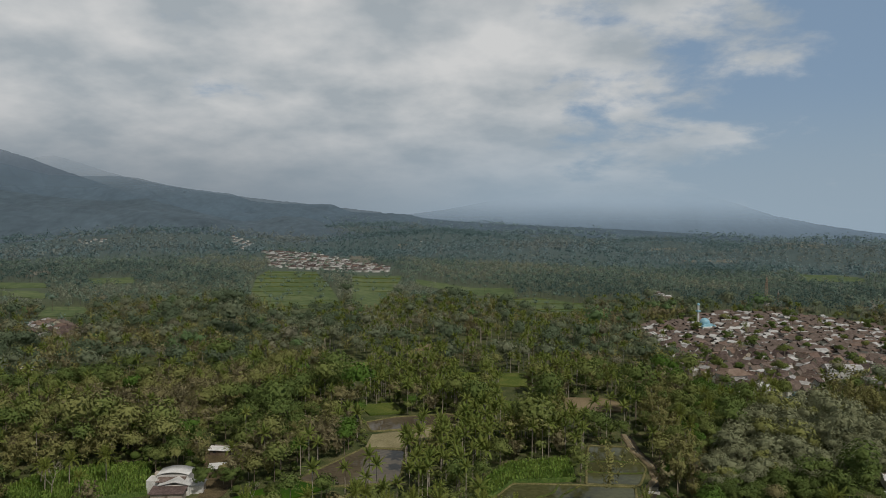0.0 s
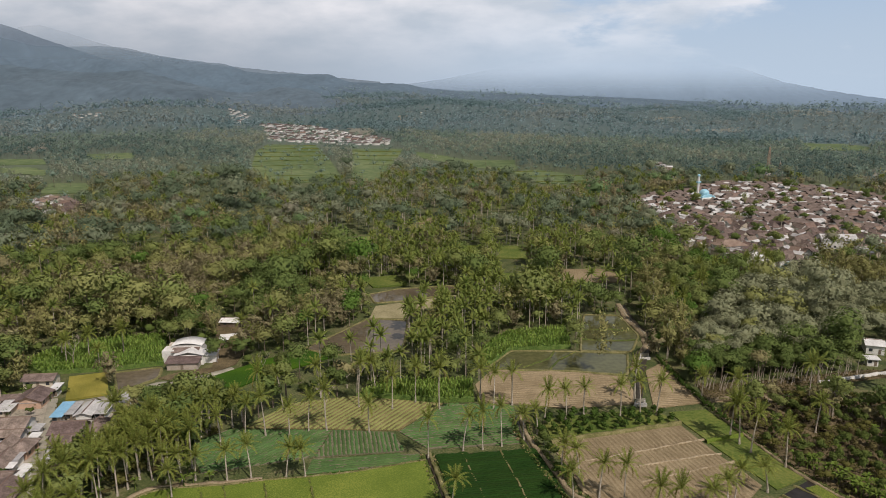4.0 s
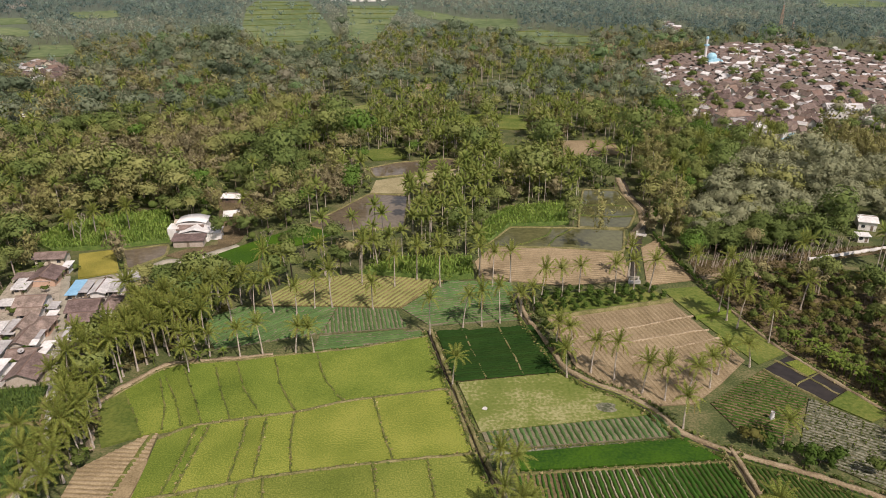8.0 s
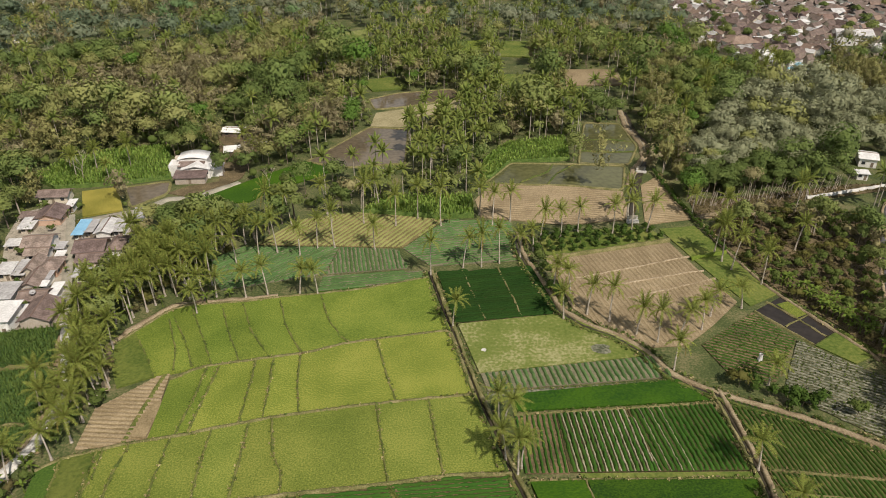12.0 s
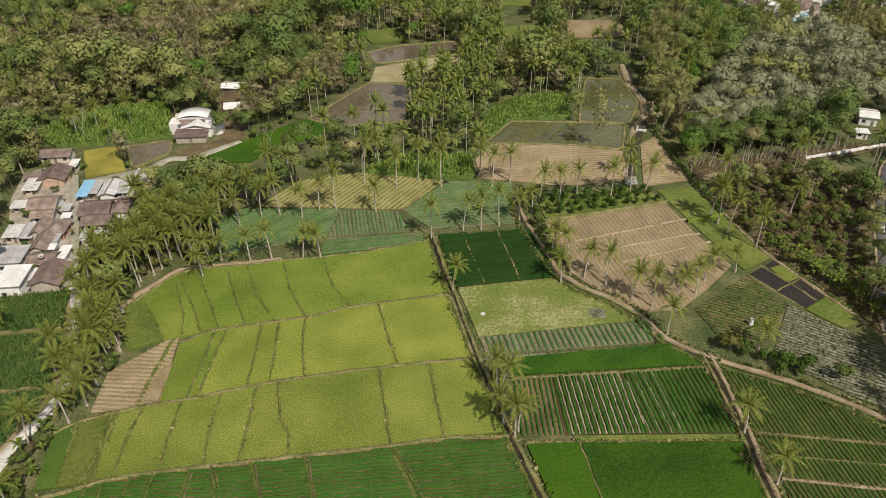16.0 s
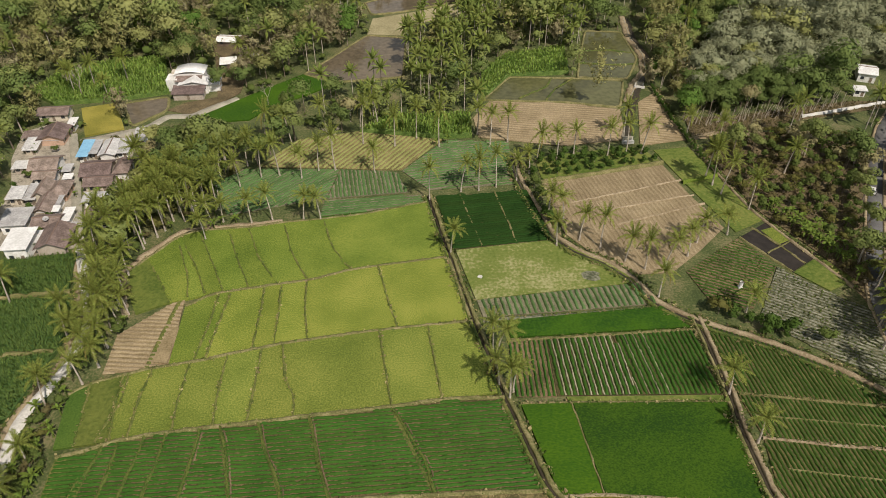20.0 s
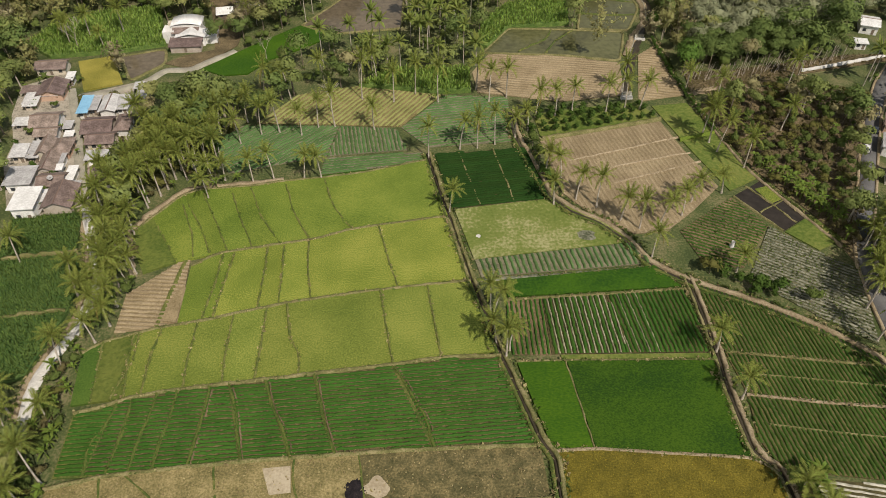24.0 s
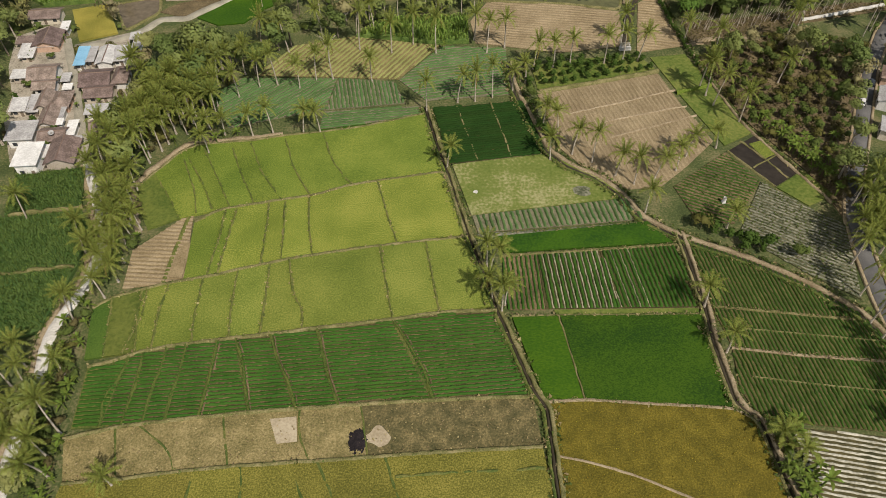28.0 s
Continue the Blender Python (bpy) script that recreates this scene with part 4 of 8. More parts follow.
FAR_STRIPS = [
    [(-48.0, 1177.7), (-3.3, 1125.6), (56.5, 1057.4), (107.2, 1037.4), (98.6, 953.2), (60.2, 977.3), (5.4, 1045.4), (-43.2, 1105.5)],
    [(697.5, 1381.7), (764.1, 1365.7), (773.5, 1289.6), (740.0, 1233.6), (636.1, 1253.5)],
    [(-595.8, 945.5), (-554.8, 953.5), (-520.7, 929.4), (-503.3, 889.3), (-570.6, 905.4)],
    [(-558.7, 1105.7), (-500.0, 1133.7), (-464.0, 1061.6), (-516.0, 1037.6)]]
FAR_DOTS = [
    [(-1004.4, 1943.5), (-930.2, 1951.6), (-895.5, 1891.2), (-971.9, 1895.2)],
    [(-89.6, 2275.6), (-49.5, 2275.7), (-48.5, 2231.4), (-87.8, 2231.4)],
    [(447.0, 3350.0), (480.0, 3350.0), (444.9, 3304.3), (407.3, 3300.3)],
    [(834.4, 3492.0), (900.0, 3500.0), (880.7, 3431.6), (820.0, 3400.0)]]
# settlements and groves
TOWN = [(188.5, 695.9), (270.4, 757.3), (330.1, 820.8), (416.7, 765.4), (448.0, 663.2), (313.5, 438.2), (289.4, 458.6), (250.3, 462.5), (221.2, 418.3), (199.0, 405.5), (169.7, 426.0), (170.4, 508.2)]
TOWN_FAR = [(319.0, 1046.6), (308.5, 924.2), (274.1, 846.7), (293.0, 983.1)]
HAMLET_NW = [(-411.2, 688.8), (-390.1, 712.2), (-336.2, 651.0), (-323.3, 605.8), (-361.8, 612.5)]
FAR_VILLAGE = [(-427.2, 1673.5), (-426.0, 1876.2), (-260.9, 1594.8), (-144.6, 1448.5), (-92.4, 1362.1), (-96.6, 1272.3), (-191.2, 1291.9), (-330.7, 1355.4)]
FAR_VILLAGE_W = [(-649.1, 2175.9), (-551.4, 2067.9), (-492.2, 1871.9), (-563.7, 1912.6)]
PALM_BELT = [(-101.5, 154.1), (-98.6, 181.6), (-83.1, 193.3), (-69.5, 205.9), (-62.7, 197.9), (-62.1, 185.8), (-67.8, 172.4), (-81.3, 158.9), (-86.6, 147.4)]
PALM_BELT_S = [(-103.5, 154.1), (-86.6, 147.4), (-80.7, 132.6), (-82.2, 118.0), (-87.5, 113.8), (-87.3, 105.2), (-91.8, 99.8), (-96.5, 110.2), (-94.8, 119.5), (-96.2, 133.7)]
WEST_WOOD = [(-105.0, 211.6), (-95.2, 216.0), (-75.3, 215.9), (-64.1, 214.9), (-63.1, 202.7), (-82.8, 191.8), (-97.7, 181.6), (-103.1, 201.1)]
WEST_EDGE = [(-168.2, 228.5), (-150.7, 228.4), (-145.8, 207.7), (-138.6, 188.9), (-138.7, 177.5), (-130.4, 156.6), (-136.9, 154.2)]
ROAD_TREES = [(115.6, 139.5), (129.9, 148.7), (126.4, 128.8), (114.6, 118.8), (111.6, 126.8)]
PALM_BELT_N = [(-68.0, 203.6), (-67.2, 213.0), (-50.8, 227.9), (-39.7, 239.8), (-31.1, 239.8), (-29.8, 225.8), (-49.6, 220.9), (-63.1, 203.2)]
THICKET_E = [(91.5, 214.0), (107.2, 223.7), (132.5, 228.8), (153.3, 220.8), (136.4, 182.5), (121.6, 151.1), (114.3, 134.1), (110.3, 154.7), (98.4, 178.3)]
GREY_GROVE = [(93.2, 250.2), (101.2, 270.9), (127.9, 310.4), (155.3, 363.8), (209.3, 372.3), (221.3, 316.8), (197.7, 273.3), (166.8, 267.9)]
DARK_HEDGE = [(99.2, 263.9), (141.0, 261.6), (166.8, 267.9), (158.5, 250.0), (91.9, 237.5)]
POLE_STRIP = [(91.6, 236.6), (110.0, 237.5), (158.0, 249.0), (174.8, 249.4), (172.3, 244.6), (134.4, 234.7), (104.5, 221.2), (90.2, 222.0)]
STRIP_SW = [(-83.1, 103.1), (-84.9, 98.9), (-84.5, 90.1), (-81.9, 81.1), (-82.8, 73.8), (-83.0, 68.7), (-79.4, 58.9), (-78.4, 51.7), (-87.0, 51.7), (-89.7, 67.4), (-89.4, 78.2), (-91.5, 87.8), (-92.9, 96.5), (-91.8, 104.0)]
BANANA_E = [(100.2, 178.3), (103.8, 181.2), (112.9, 167.4), (117.5, 155.9), (119.4, 147.5), (116.5, 146.4), (111.4, 153.0), (106.7, 164.8)]
PALMS_ROAD = [(115.3, 145.2), (121.6, 151.1), (129.9, 148.7), (126.6, 133.0), (120.0, 124.7), (114.7, 126.8), (113.9, 133.0)]
FURROW_STRIP = [(-70.7, 115.3), (-70.8, 121.0), (-69.3, 126.6), (-67.6, 127.0), (-67.1, 119.4), (-67.2, 114.9)]
BANANAS_SE = [(73.5, 73.1), (74.1, 68.0), (74.6, 62.9), (75.4, 57.9), (76.7, 53.2)]
PALMS_SE = [
    [(107.3, 100.5), (107.9, 108.9), (110.4, 120.2), (109.2, 87.8), (107.8, 80.3), (108.4, 74.6), (108.1, 95.7), (106.0, 66.5)]]
SEED_PATH = [
    [(29.8, 102.5), (31.3, 92.8), (33.2, 79.3)]]
BAMBOO_E = [(206.1, 375.4), (240.6, 390.0), (256.8, 369.2), (237.3, 346.8), (210.5, 351.1)]
PALMS_E = [(166.9, 391.0), (199.0, 405.5), (192.6, 383.6), (163.0, 372.7)]
BAMBOO_N = [(100.7, 364.1), (124.0, 391.6), (140.5, 363.9), (114.9, 297.4), (96.9, 268.2), (90.2, 243.1), (87.5, 262.9), (94.8, 297.4)]
GREEN_GROVE = [(150.9, 426.9), (178.3, 430.2), (176.6, 390.9), (152.8, 365.7), (122.0, 323.1), (101.1, 281.6), (108.4, 323.2)]
THICKET_SW = [(-118.2, 96.6), (-98.3, 94.9), (-89.9, 90.1), (-84.5, 78.2), (-82.7, 67.4), (-79.1, 58.6), (-72.2, 48.3), (-96.9, 48.4)]
# small features
HAMLET_HUT = (-284.2, 479.8)
YARD_W = [(-153.2, 226.4), (-140.3, 236.4), (-131.7, 219.5), (-109.0, 166.7), (-107.1, 160.2), (-122.4, 154.5), (-129.4, 159.4), (-139.7, 180.6), (-141.1, 191.4), (-148.8, 207.9)]
YARD_W2 = [(-130.1, 220.8), (-112.9, 229.1), (-108.2, 212.9), (-106.1, 197.0), (-102.9, 191.3), (-102.6, 186.9), (-102.4, 172.4), (-109.5, 172.4)]
YARD_HOUSE = [(-105.6, 243.0), (-99.8, 248.9), (-88.8, 253.6), (-94.0, 274.7), (-106.4, 314.8), (-89.4, 314.7), (-81.3, 285.6), (-80.6, 256.9), (-84.8, 250.7), (-92.5, 238.1)]
LEEK_RIM = [(10.5, 129.8), (32.5, 131.6), (56.9, 134.1)]
BED_RIM = [(16.4, 122.5), (33.9, 123.8), (64.3, 126.3)]
BED_FOOT = [(18.0, 102.8), (29.7, 102.9), (65.8, 103.1)]
RIPE_HEAD = [(24.4, 78.8), (33.4, 79.3), (47.9, 78.2), (66.9, 77.0), (71.4, 73.8)]
EAST_PATH_A = [(69.1, 105.7), (85.7, 103.7), (103.7, 101.4)]
EAST_PATH_B = [(70.6, 93.3), (87.2, 91.1), (112.3, 88.7)]
EAST_PATH_C = [(73.2, 85.2), (88.4, 83.0), (112.2, 80.3)]
EAST_PATH_D = [(70.5, 99.2), (86.5, 97.4), (107.8, 94.9)]
ORCHARD_BANK = [(32.6, 193.1), (52.3, 198.3), (75.7, 205.0)]
MEADOW_HEDGE = [(79.1, 193.0), (84.9, 194.5), (91.8, 197.0)]
NURSERY_BUNDS = [
    [(94.2, 156.5), (99.5, 160.0), (106.2, 164.0)],
    [(93.9, 168.8), (99.5, 160.0), (103.5, 152.1)],
    [(88.7, 164.1), (98.6, 148.7)]]
NURSERY_GREEN = [(96.2, 167.4), (100.1, 168.8), (103.6, 163.0), (99.1, 160.7)]
SHRUBS_AT = [
    [(72.6, 132.1), (75.0, 134.2), (75.9, 131.5), (72.6, 135.3), (79.6, 128.9), (81.7, 127.9), (83.6, 126.5), (85.1, 125.2), (86.8, 124.2), (88.5, 124.8), (95.8, 121.2), (85.6, 127.9), (82.8, 124.8)],
    [(30.2, 197.7), (30.1, 190.1), (31.7, 182.7), (31.9, 175.7), (31.0, 185.6), (32.8, 171.6)],
    [(77.1, 72.7), (77.5, 70.0), (78.9, 66.7), (80.0, 62.8), (78.2, 72.0), (78.0, 60.4), (80.5, 59.1)]]
BARE_AT = [
    [(-30.0, 227.9), (-38.1, 209.8), (-74.3, 204.3), (-67.2, 246.0), (-46.4, 318.1)],
    [(-142.2, 253.6), (-176.8, 269.3)]]
HEDGE_POLES = [
    [(91.0, 232.0), (106.9, 232.5), (130.5, 238.9), (156.0, 247.0)]]
BRIGHT_AT = [
    [(-173.0, 388.4), (-110.4, 301.9), (-114.4, 310.7)]]
BANANA_EDGE = [
    [(102.5, 176.9), (103.7, 172.0), (105.4, 168.7), (107.0, 165.6), (108.5, 162.2), (110.3, 159.7), (111.8, 156.7), (113.1, 153.0), (114.1, 148.7), (115.3, 145.2), (101.0, 181.2), (103.8, 178.3), (113.3, 158.4), (114.5, 152.3)],
    [(-66.5, 170.5), (-63.8, 170.0), (-69.0, 169.7), (-87.2, 90.1), (-87.8, 87.8), (-84.0, 82.5), (-83.0, 70.0), (-83.3, 67.4), (-82.9, 81.1)]]
PALMS_EAST = [(32.8, 175.6, 9.0), (37.2, 172.8, 9.0), (33.6, 160.4, 9.0), (40.6, 162.7, 10.0), (46.2, 159.2, 11.5), (52.3, 153.4, 10.0), (57.1, 149.6, 11.0), (63.5, 151.5, 9.5), (70.7, 155.3, 9.0), (75.1, 161.5, 9.5), (85.5, 165.8, 8.0), (58.1, 137.7, 9.5), (32.5, 206.3, 11.0), (39.4, 207.4, 11.0), (45.7, 209.7, 11.0), (57.5, 209.7, 11.0), (64.0, 210.4, 12.0), (69.6, 211.1, 13.0), (17.0, 216.2, 12.0), (23.5, 219.7, 12.0), (12.8, 224.6, 12.0), (6.1, 188.4, 11.0), (11.9, 189.0, 12.0), (17.7, 191.0, 12.0)]
PALMS_NORTH = [(24.6, 194.2, 9.0), (29.3, 198.8, 8.0), (88.6, 191.5, 13.0), (89.9, 186.5, 13.0), (96.0, 178.1, 12.0), (87.6, 196.1, 12.0), (65.0, 222.1, 12.0), (88.6, 223.4, 9.0), (12.5, 118.9, 10.0), (2.4, 156.8, 10.0), (67.0, 105.5, 9.0), (69.2, 92.2, 8.0), (13.4, 108.4, 10.0), (15.6, 104.0, 10.0), (80.0, 132.6, 7.0), (13.6, 118.9, 9.5), (16.6, 106.4, 8.5), (-58.1, 171.2, 9.0), (-52.0, 172.6, 10.0), (-42.6, 172.9, 9.0), (-37.3, 172.9, 9.0), (-36.0, 200.8, 14.0), (-41.5, 199.9, 11.0), (-46.6, 195.7, 11.0)]
PALMS_WEST = [(-54.3, 197.6, 14.0), (-22.6, 199.2, 10.0), (-4.0, 183.7, 13.0), (-74.8, 171.2, 9.0), (-70.2, 163.3, 9.0), (-67.2, 172.4, 8.0), (-28.1, 217.9, 16.0), (-9.2, 221.3, 14.0), (-1.0, 216.0, 15.0), (-16.7, 216.2, 12.0), (-62.7, 217.0, 13.0), (-53.0, 216.3, 12.0), (-88.3, 86.8, 9.0), (-91.3, 75.4, 8.0), (-69.0, 59.8, 6.0), (-115.2, 136.0, 10.0), (-86.4, 135.9, 10.0), (114.5, 124.0, 11.0), (109.6, 119.2, 11.0), (115.8, 129.1, 11.0), (112.4, 127.0, 10.0), (77.4, 63.5, 7.0), (73.7, 69.1, 6.0),
              (-83.4, 127.9, 8.5), (-83.8, 120.6, 9.0), (-83.6, 114.2, 8.0), (-87.6, 124.6, 9.5), (-87.4, 116.9, 9.0), (-82.6, 132.4, 8.0), (-85.6, 109.0, 8.0), (-87.9, 131.4, 9.5), (-86.6, 140.6, 9.0), (-96.8, 84.6, 7.5), (-97.0, 77.0, 8.0), (-89.6, 72.2, 7.5), (-96.6, 69.6, 8.0), (-89.4, 79.6, 6.5)]
NEAR_PALMS = PALMS_EAST + PALMS_NORTH + PALMS_WEST
HOUSES_W = (
    (-138.7, 221.2, 8.2, 8.8, 2.6, "gable", 1.8, "tile", "wall_orange", "village house with a brown tile roof and orange front"),
    (-138.5, 218.7, 4.3, 2.5, 2.1, "shed", 0.3, "sheet_grey", "wall_orange", "orange porch under a grey sheet roof"),
    (-144.6, 214.9, 2.2, 5.7, 2.1, "shed", 0.4, "sheet_grey", "wall_cream", "small grey lean-to beside a brown house"),
    (-133.0, 201.3, 8.3, 7.9, 2.6, "gable", 1.9, "tile", "wall_white", "village house with a weathered brown tile roof"),
    (-140.9, 200.6, 4.3, 3.3, 2.3, "shed", 0.3, "sheet_grey", "wall_cream", "flat grey annexe of a village house"),
    (-130.3, 194.6, 6.4, 4.5, 2.5, "gable", 1.2, "tile", "wall_white", "narrow village house with a brown roof"),
    (-127.2, 185.9, 3.5, 7.8, 2.6, "gable", 1.8, "tile", "wall_cream", "village house with a faded brown gable roof"),
    (-122.0, 186.7, 4.7, 7.3, 2.6, "hip", 1.8, "tile", "wall_orange", "village house with a hipped brown roof and orange gable"),
    (-130.7, 184.9, 1.6, 7.2, 2.3, "shed", 0.4, "sheet_grey", "wall_cream", "pale grey sheet-roofed side room"),
    (-123.1, 177.8, 4.5, 8.3, 2.6, "gable", 1.6, "tile", "wall_cream", "village house with a brown roof beside a garden"),
    (-120.2, 179.2, 1.6, 6.3, 2.5, "shed", 0.2, "sheet_grey", "wall_white", "narrow grey sheet-roofed passage"),
    (-134.6, 183.7, 3.7, 5.1, 2.6, "shed", 0.6, "sheet_grey", "wall_cream", "grey sheet-roofed shed among banana plants"),
    (-128.2, 169.9, 7.0, 7.5, 3.6, "shed", 0.3, "sheet_grey", "wall_white", "flat grey concrete roof house"),
    (-121.5, 158.1, 6.0, 8.8, 4.6, "shed", 0.2, "sheet_white", "wall_white", "two-storey white house with a flat roof"),
    (-118.7, 169.3, 7.0, 5.3, 2.6, "gable", 1.4, "tile", "wall_cream", "village house with a brown roof and a satellite dish"),
    (-114.1, 172.5, 1.7, 5.6, 2.6, "shed", 0.2, "sheet_white", "wall_white", "white flat-roofed room beside a lane"),
    (-113.0, 161.3, 7.6, 9.9, 2.7, "gable", 2.0, "tile", "wall_cream", "broad village house with a reddish brown roof"),
    (-121.0, 175.3, 5.1, 1.6, 2.5, "shed", 0.2, "sheet_white", "wall_white", "narrow white roofed passage"),
    (-123.3, 210.5, 2.5, 9.0, 2.5, "shed", 0.6, "sheet_blue", "wall_white", "house with a bright blue sheet roof"),
    (-120.1, 211.5, 1.6, 7.3, 2.6, "shed", 0.4, "sheet_grey", "wall_cream", "grey sheet-roofed house beside the blue roof"),
    (-115.1, 211.1, 4.6, 9.1, 2.6, "gable", 1.0, "sheet_grey", "wall_white", "house with a pale grey sheet roof"),
    (-110.5, 212.1, 3.2, 7.5, 2.5, "shed", 0.5, "sheet_grey", "wall_white", "grey sheet-roofed workshop beside a lane"),
    (-114.3, 198.0, 8.8, 8.5, 2.7, "gable", 2.0, "tile", "wall_cream", "broad village house with a brown tile roof"),
    (-111.1, 190.8, 8.0, 5.5, 2.6, "gable", 1.4, "tile", "wall_cream", "village house with a patched brown roof"),
    (-106.6, 199.7, 3.8, 8.0, 2.6, "hip", 2.0, "tile", "wall_white", "village house with a brown roof and white gable"),
    (-106.0, 181.7, 12.3, 3.2, 2.5, "shed", 0.6, "sheet_grey", "wall_white", "long shed with a pale grey sheet roof"),
    (-105.1, 173.3, 5.6, 4.7, 2.6, "gable", 1.4, "tile", "wall_cream", "village house with a dull brown roof beside palms"),
    (-100.7, 170.7, 4.9, 3.4, 2.5, "gable", 1.2, "tile", "wall_cream", "brown-roofed house half under trees"),
    (-108.6, 223.2, 2.0, 2.6, 2.3, "shed", 0.4, "sheet_grey", "wall_white", "small grey-roofed hut beside the lane"),
    (-135.5, 229.4, 1.6, 4.3, 2.5, "shed", 0.3, "sheet_white", "wall_white", "small white hut beside the lane"),
    (-145.3, 237.5, 10.2, 6.0, 2.6, "gable", 1.4, "tile", "wall_cream", "brown-roofed house behind the village houses"),
    (-143.3, 213.8, 3.5, 5.8, 2.1, "shed", 0.4, "sheet_grey", "wall_cream", "pale grey lean-to roof among bushes"),
    (-146.0, 220.9, 6.0, 2.8, 2.1, "shed", 0.5, "tile", "wall_cream", "low brown lean-to roof beside a house"),
    (-125.0, 199.0, 1.6, 3.1, 2.1, "shed", 0.3, "sheet_grey", "wall_white", "small pale roof over a porch"),
    (-122.8, 193.9, 1.7, 1.6, 2.1, "shed", 0.3, "sheet_white", "wall_white", "small white awning beside the lane"),
    (-129.7, 184.8, 1.6, 7.1, 2.2, "shed", 0.3, "sheet_grey", "wall_cream", "narrow grey roof between houses"),
    (-121.5, 182.6, 3.4, 5.1, 2.3, "shed", 0.6, "tile", "wall_orange", "small brown roof over an orange wall"),
    (-120.7, 179.6, 1.6, 6.2, 2.4, "shed", 0.2, "sheet_grey", "wall_white", "narrow pale sheet roof between houses"),
    (-110.8, 165.7, 1.6, 4.9, 2.3, "shed", 0.2, "sheet_grey", "wall_cream", "narrow grey side roof along the lane"),
    (-119.4, 162.1, 1.6, 4.2, 2.1, "shed", 0.3, "sheet_grey", "wall_cream", "pale grey canopy between houses"),
    (-99.9, 175.8, 5.7, 7.1, 2.5, "gable", 1.2, "tile", "wall_cream", "dull brown roof half under palms"),
    (-106.7, 219.4, 1.6, 5.2, 2.3, "shed", 0.3, "sheet_grey", "wall_white", "small pale hut at the bend of the lane"),
)

rng = np.random.default_rng(7)
GAPS = []  # ground that no tree stands on


# ---- the land ----
def make_ground():
    """One sheet to the horizon, in rings that widen with distance."""
    radii = [0.0] + [20 * 1.07 ** k for k in range(84)]
    radii = [r for r in radii if r < 4850] + [4850]
    turns = 216
    v, f = [(0, 0, 0)], []
    for r in radii[1:]:
        for k in range(turns):
            a = 2 * math.pi * k / turns
            x, y = r * math.sin(a), r * math.cos(a)
            v.append((x, y, ground_z(x, y) if y > 0 else 0.0))
    for i in range(len(radii) - 2):
        for k in range(turns):
            a, b = 1 + i * turns + k, 1 + i * turns + (k + 1) % turns
            f.append((a, b, b + turns, a + turns)[::-1])
    tip = [(0, 1 + (k + 1) % turns, 1 + k)[::-1] for k in range(turns)]
    bm = bmesh.new()
    vs = [bm.verts.new(p) for p in v]
    for q in f + tip:
        bm.faces.new([vs[i] for i in q])
    bmesh.ops.recalc_face_normals(bm, faces=bm.faces)
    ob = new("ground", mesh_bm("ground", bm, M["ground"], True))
    ob.location.z = -0.25
    tagged(ob, "dark green and brown earth between fields and woods", "ground", kind="structure")


make_ground()


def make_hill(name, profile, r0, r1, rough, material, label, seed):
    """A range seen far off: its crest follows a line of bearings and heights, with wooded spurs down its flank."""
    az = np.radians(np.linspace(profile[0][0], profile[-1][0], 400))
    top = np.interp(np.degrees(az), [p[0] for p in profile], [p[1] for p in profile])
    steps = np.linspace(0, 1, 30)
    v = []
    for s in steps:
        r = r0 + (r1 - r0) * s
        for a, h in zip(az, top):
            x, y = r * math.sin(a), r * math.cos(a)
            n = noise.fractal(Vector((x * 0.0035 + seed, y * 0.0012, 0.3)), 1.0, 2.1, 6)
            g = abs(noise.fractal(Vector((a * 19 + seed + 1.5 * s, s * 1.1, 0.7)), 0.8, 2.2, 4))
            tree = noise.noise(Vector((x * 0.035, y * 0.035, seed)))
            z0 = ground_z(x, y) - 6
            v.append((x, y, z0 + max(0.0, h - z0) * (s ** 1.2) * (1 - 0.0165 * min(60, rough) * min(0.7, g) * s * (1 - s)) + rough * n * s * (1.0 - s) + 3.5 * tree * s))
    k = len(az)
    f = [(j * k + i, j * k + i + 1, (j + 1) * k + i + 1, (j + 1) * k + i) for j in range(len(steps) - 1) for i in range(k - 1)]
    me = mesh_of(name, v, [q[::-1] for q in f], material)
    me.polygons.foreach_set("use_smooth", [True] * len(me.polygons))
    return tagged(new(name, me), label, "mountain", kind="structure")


def hazed_slope(name, colour, glow, low, high, thin, spread=0.25):
    """Far slopes, haze painted as colour and glow, dissolving upwards into the cloud base."""
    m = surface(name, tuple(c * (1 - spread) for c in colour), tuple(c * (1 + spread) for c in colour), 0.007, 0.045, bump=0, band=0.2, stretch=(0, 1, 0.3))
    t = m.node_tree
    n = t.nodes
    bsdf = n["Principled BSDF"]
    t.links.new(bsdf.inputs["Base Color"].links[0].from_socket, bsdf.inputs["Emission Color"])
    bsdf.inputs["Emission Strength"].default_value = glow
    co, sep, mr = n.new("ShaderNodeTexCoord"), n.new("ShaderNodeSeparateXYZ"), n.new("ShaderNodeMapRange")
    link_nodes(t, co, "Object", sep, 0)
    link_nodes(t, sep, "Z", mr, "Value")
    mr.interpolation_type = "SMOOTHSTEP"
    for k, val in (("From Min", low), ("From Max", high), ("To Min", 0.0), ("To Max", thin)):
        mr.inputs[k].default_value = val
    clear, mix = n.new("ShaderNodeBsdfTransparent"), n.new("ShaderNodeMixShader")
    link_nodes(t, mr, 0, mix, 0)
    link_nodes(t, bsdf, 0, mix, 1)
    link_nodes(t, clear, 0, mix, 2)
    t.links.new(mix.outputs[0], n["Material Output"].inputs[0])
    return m


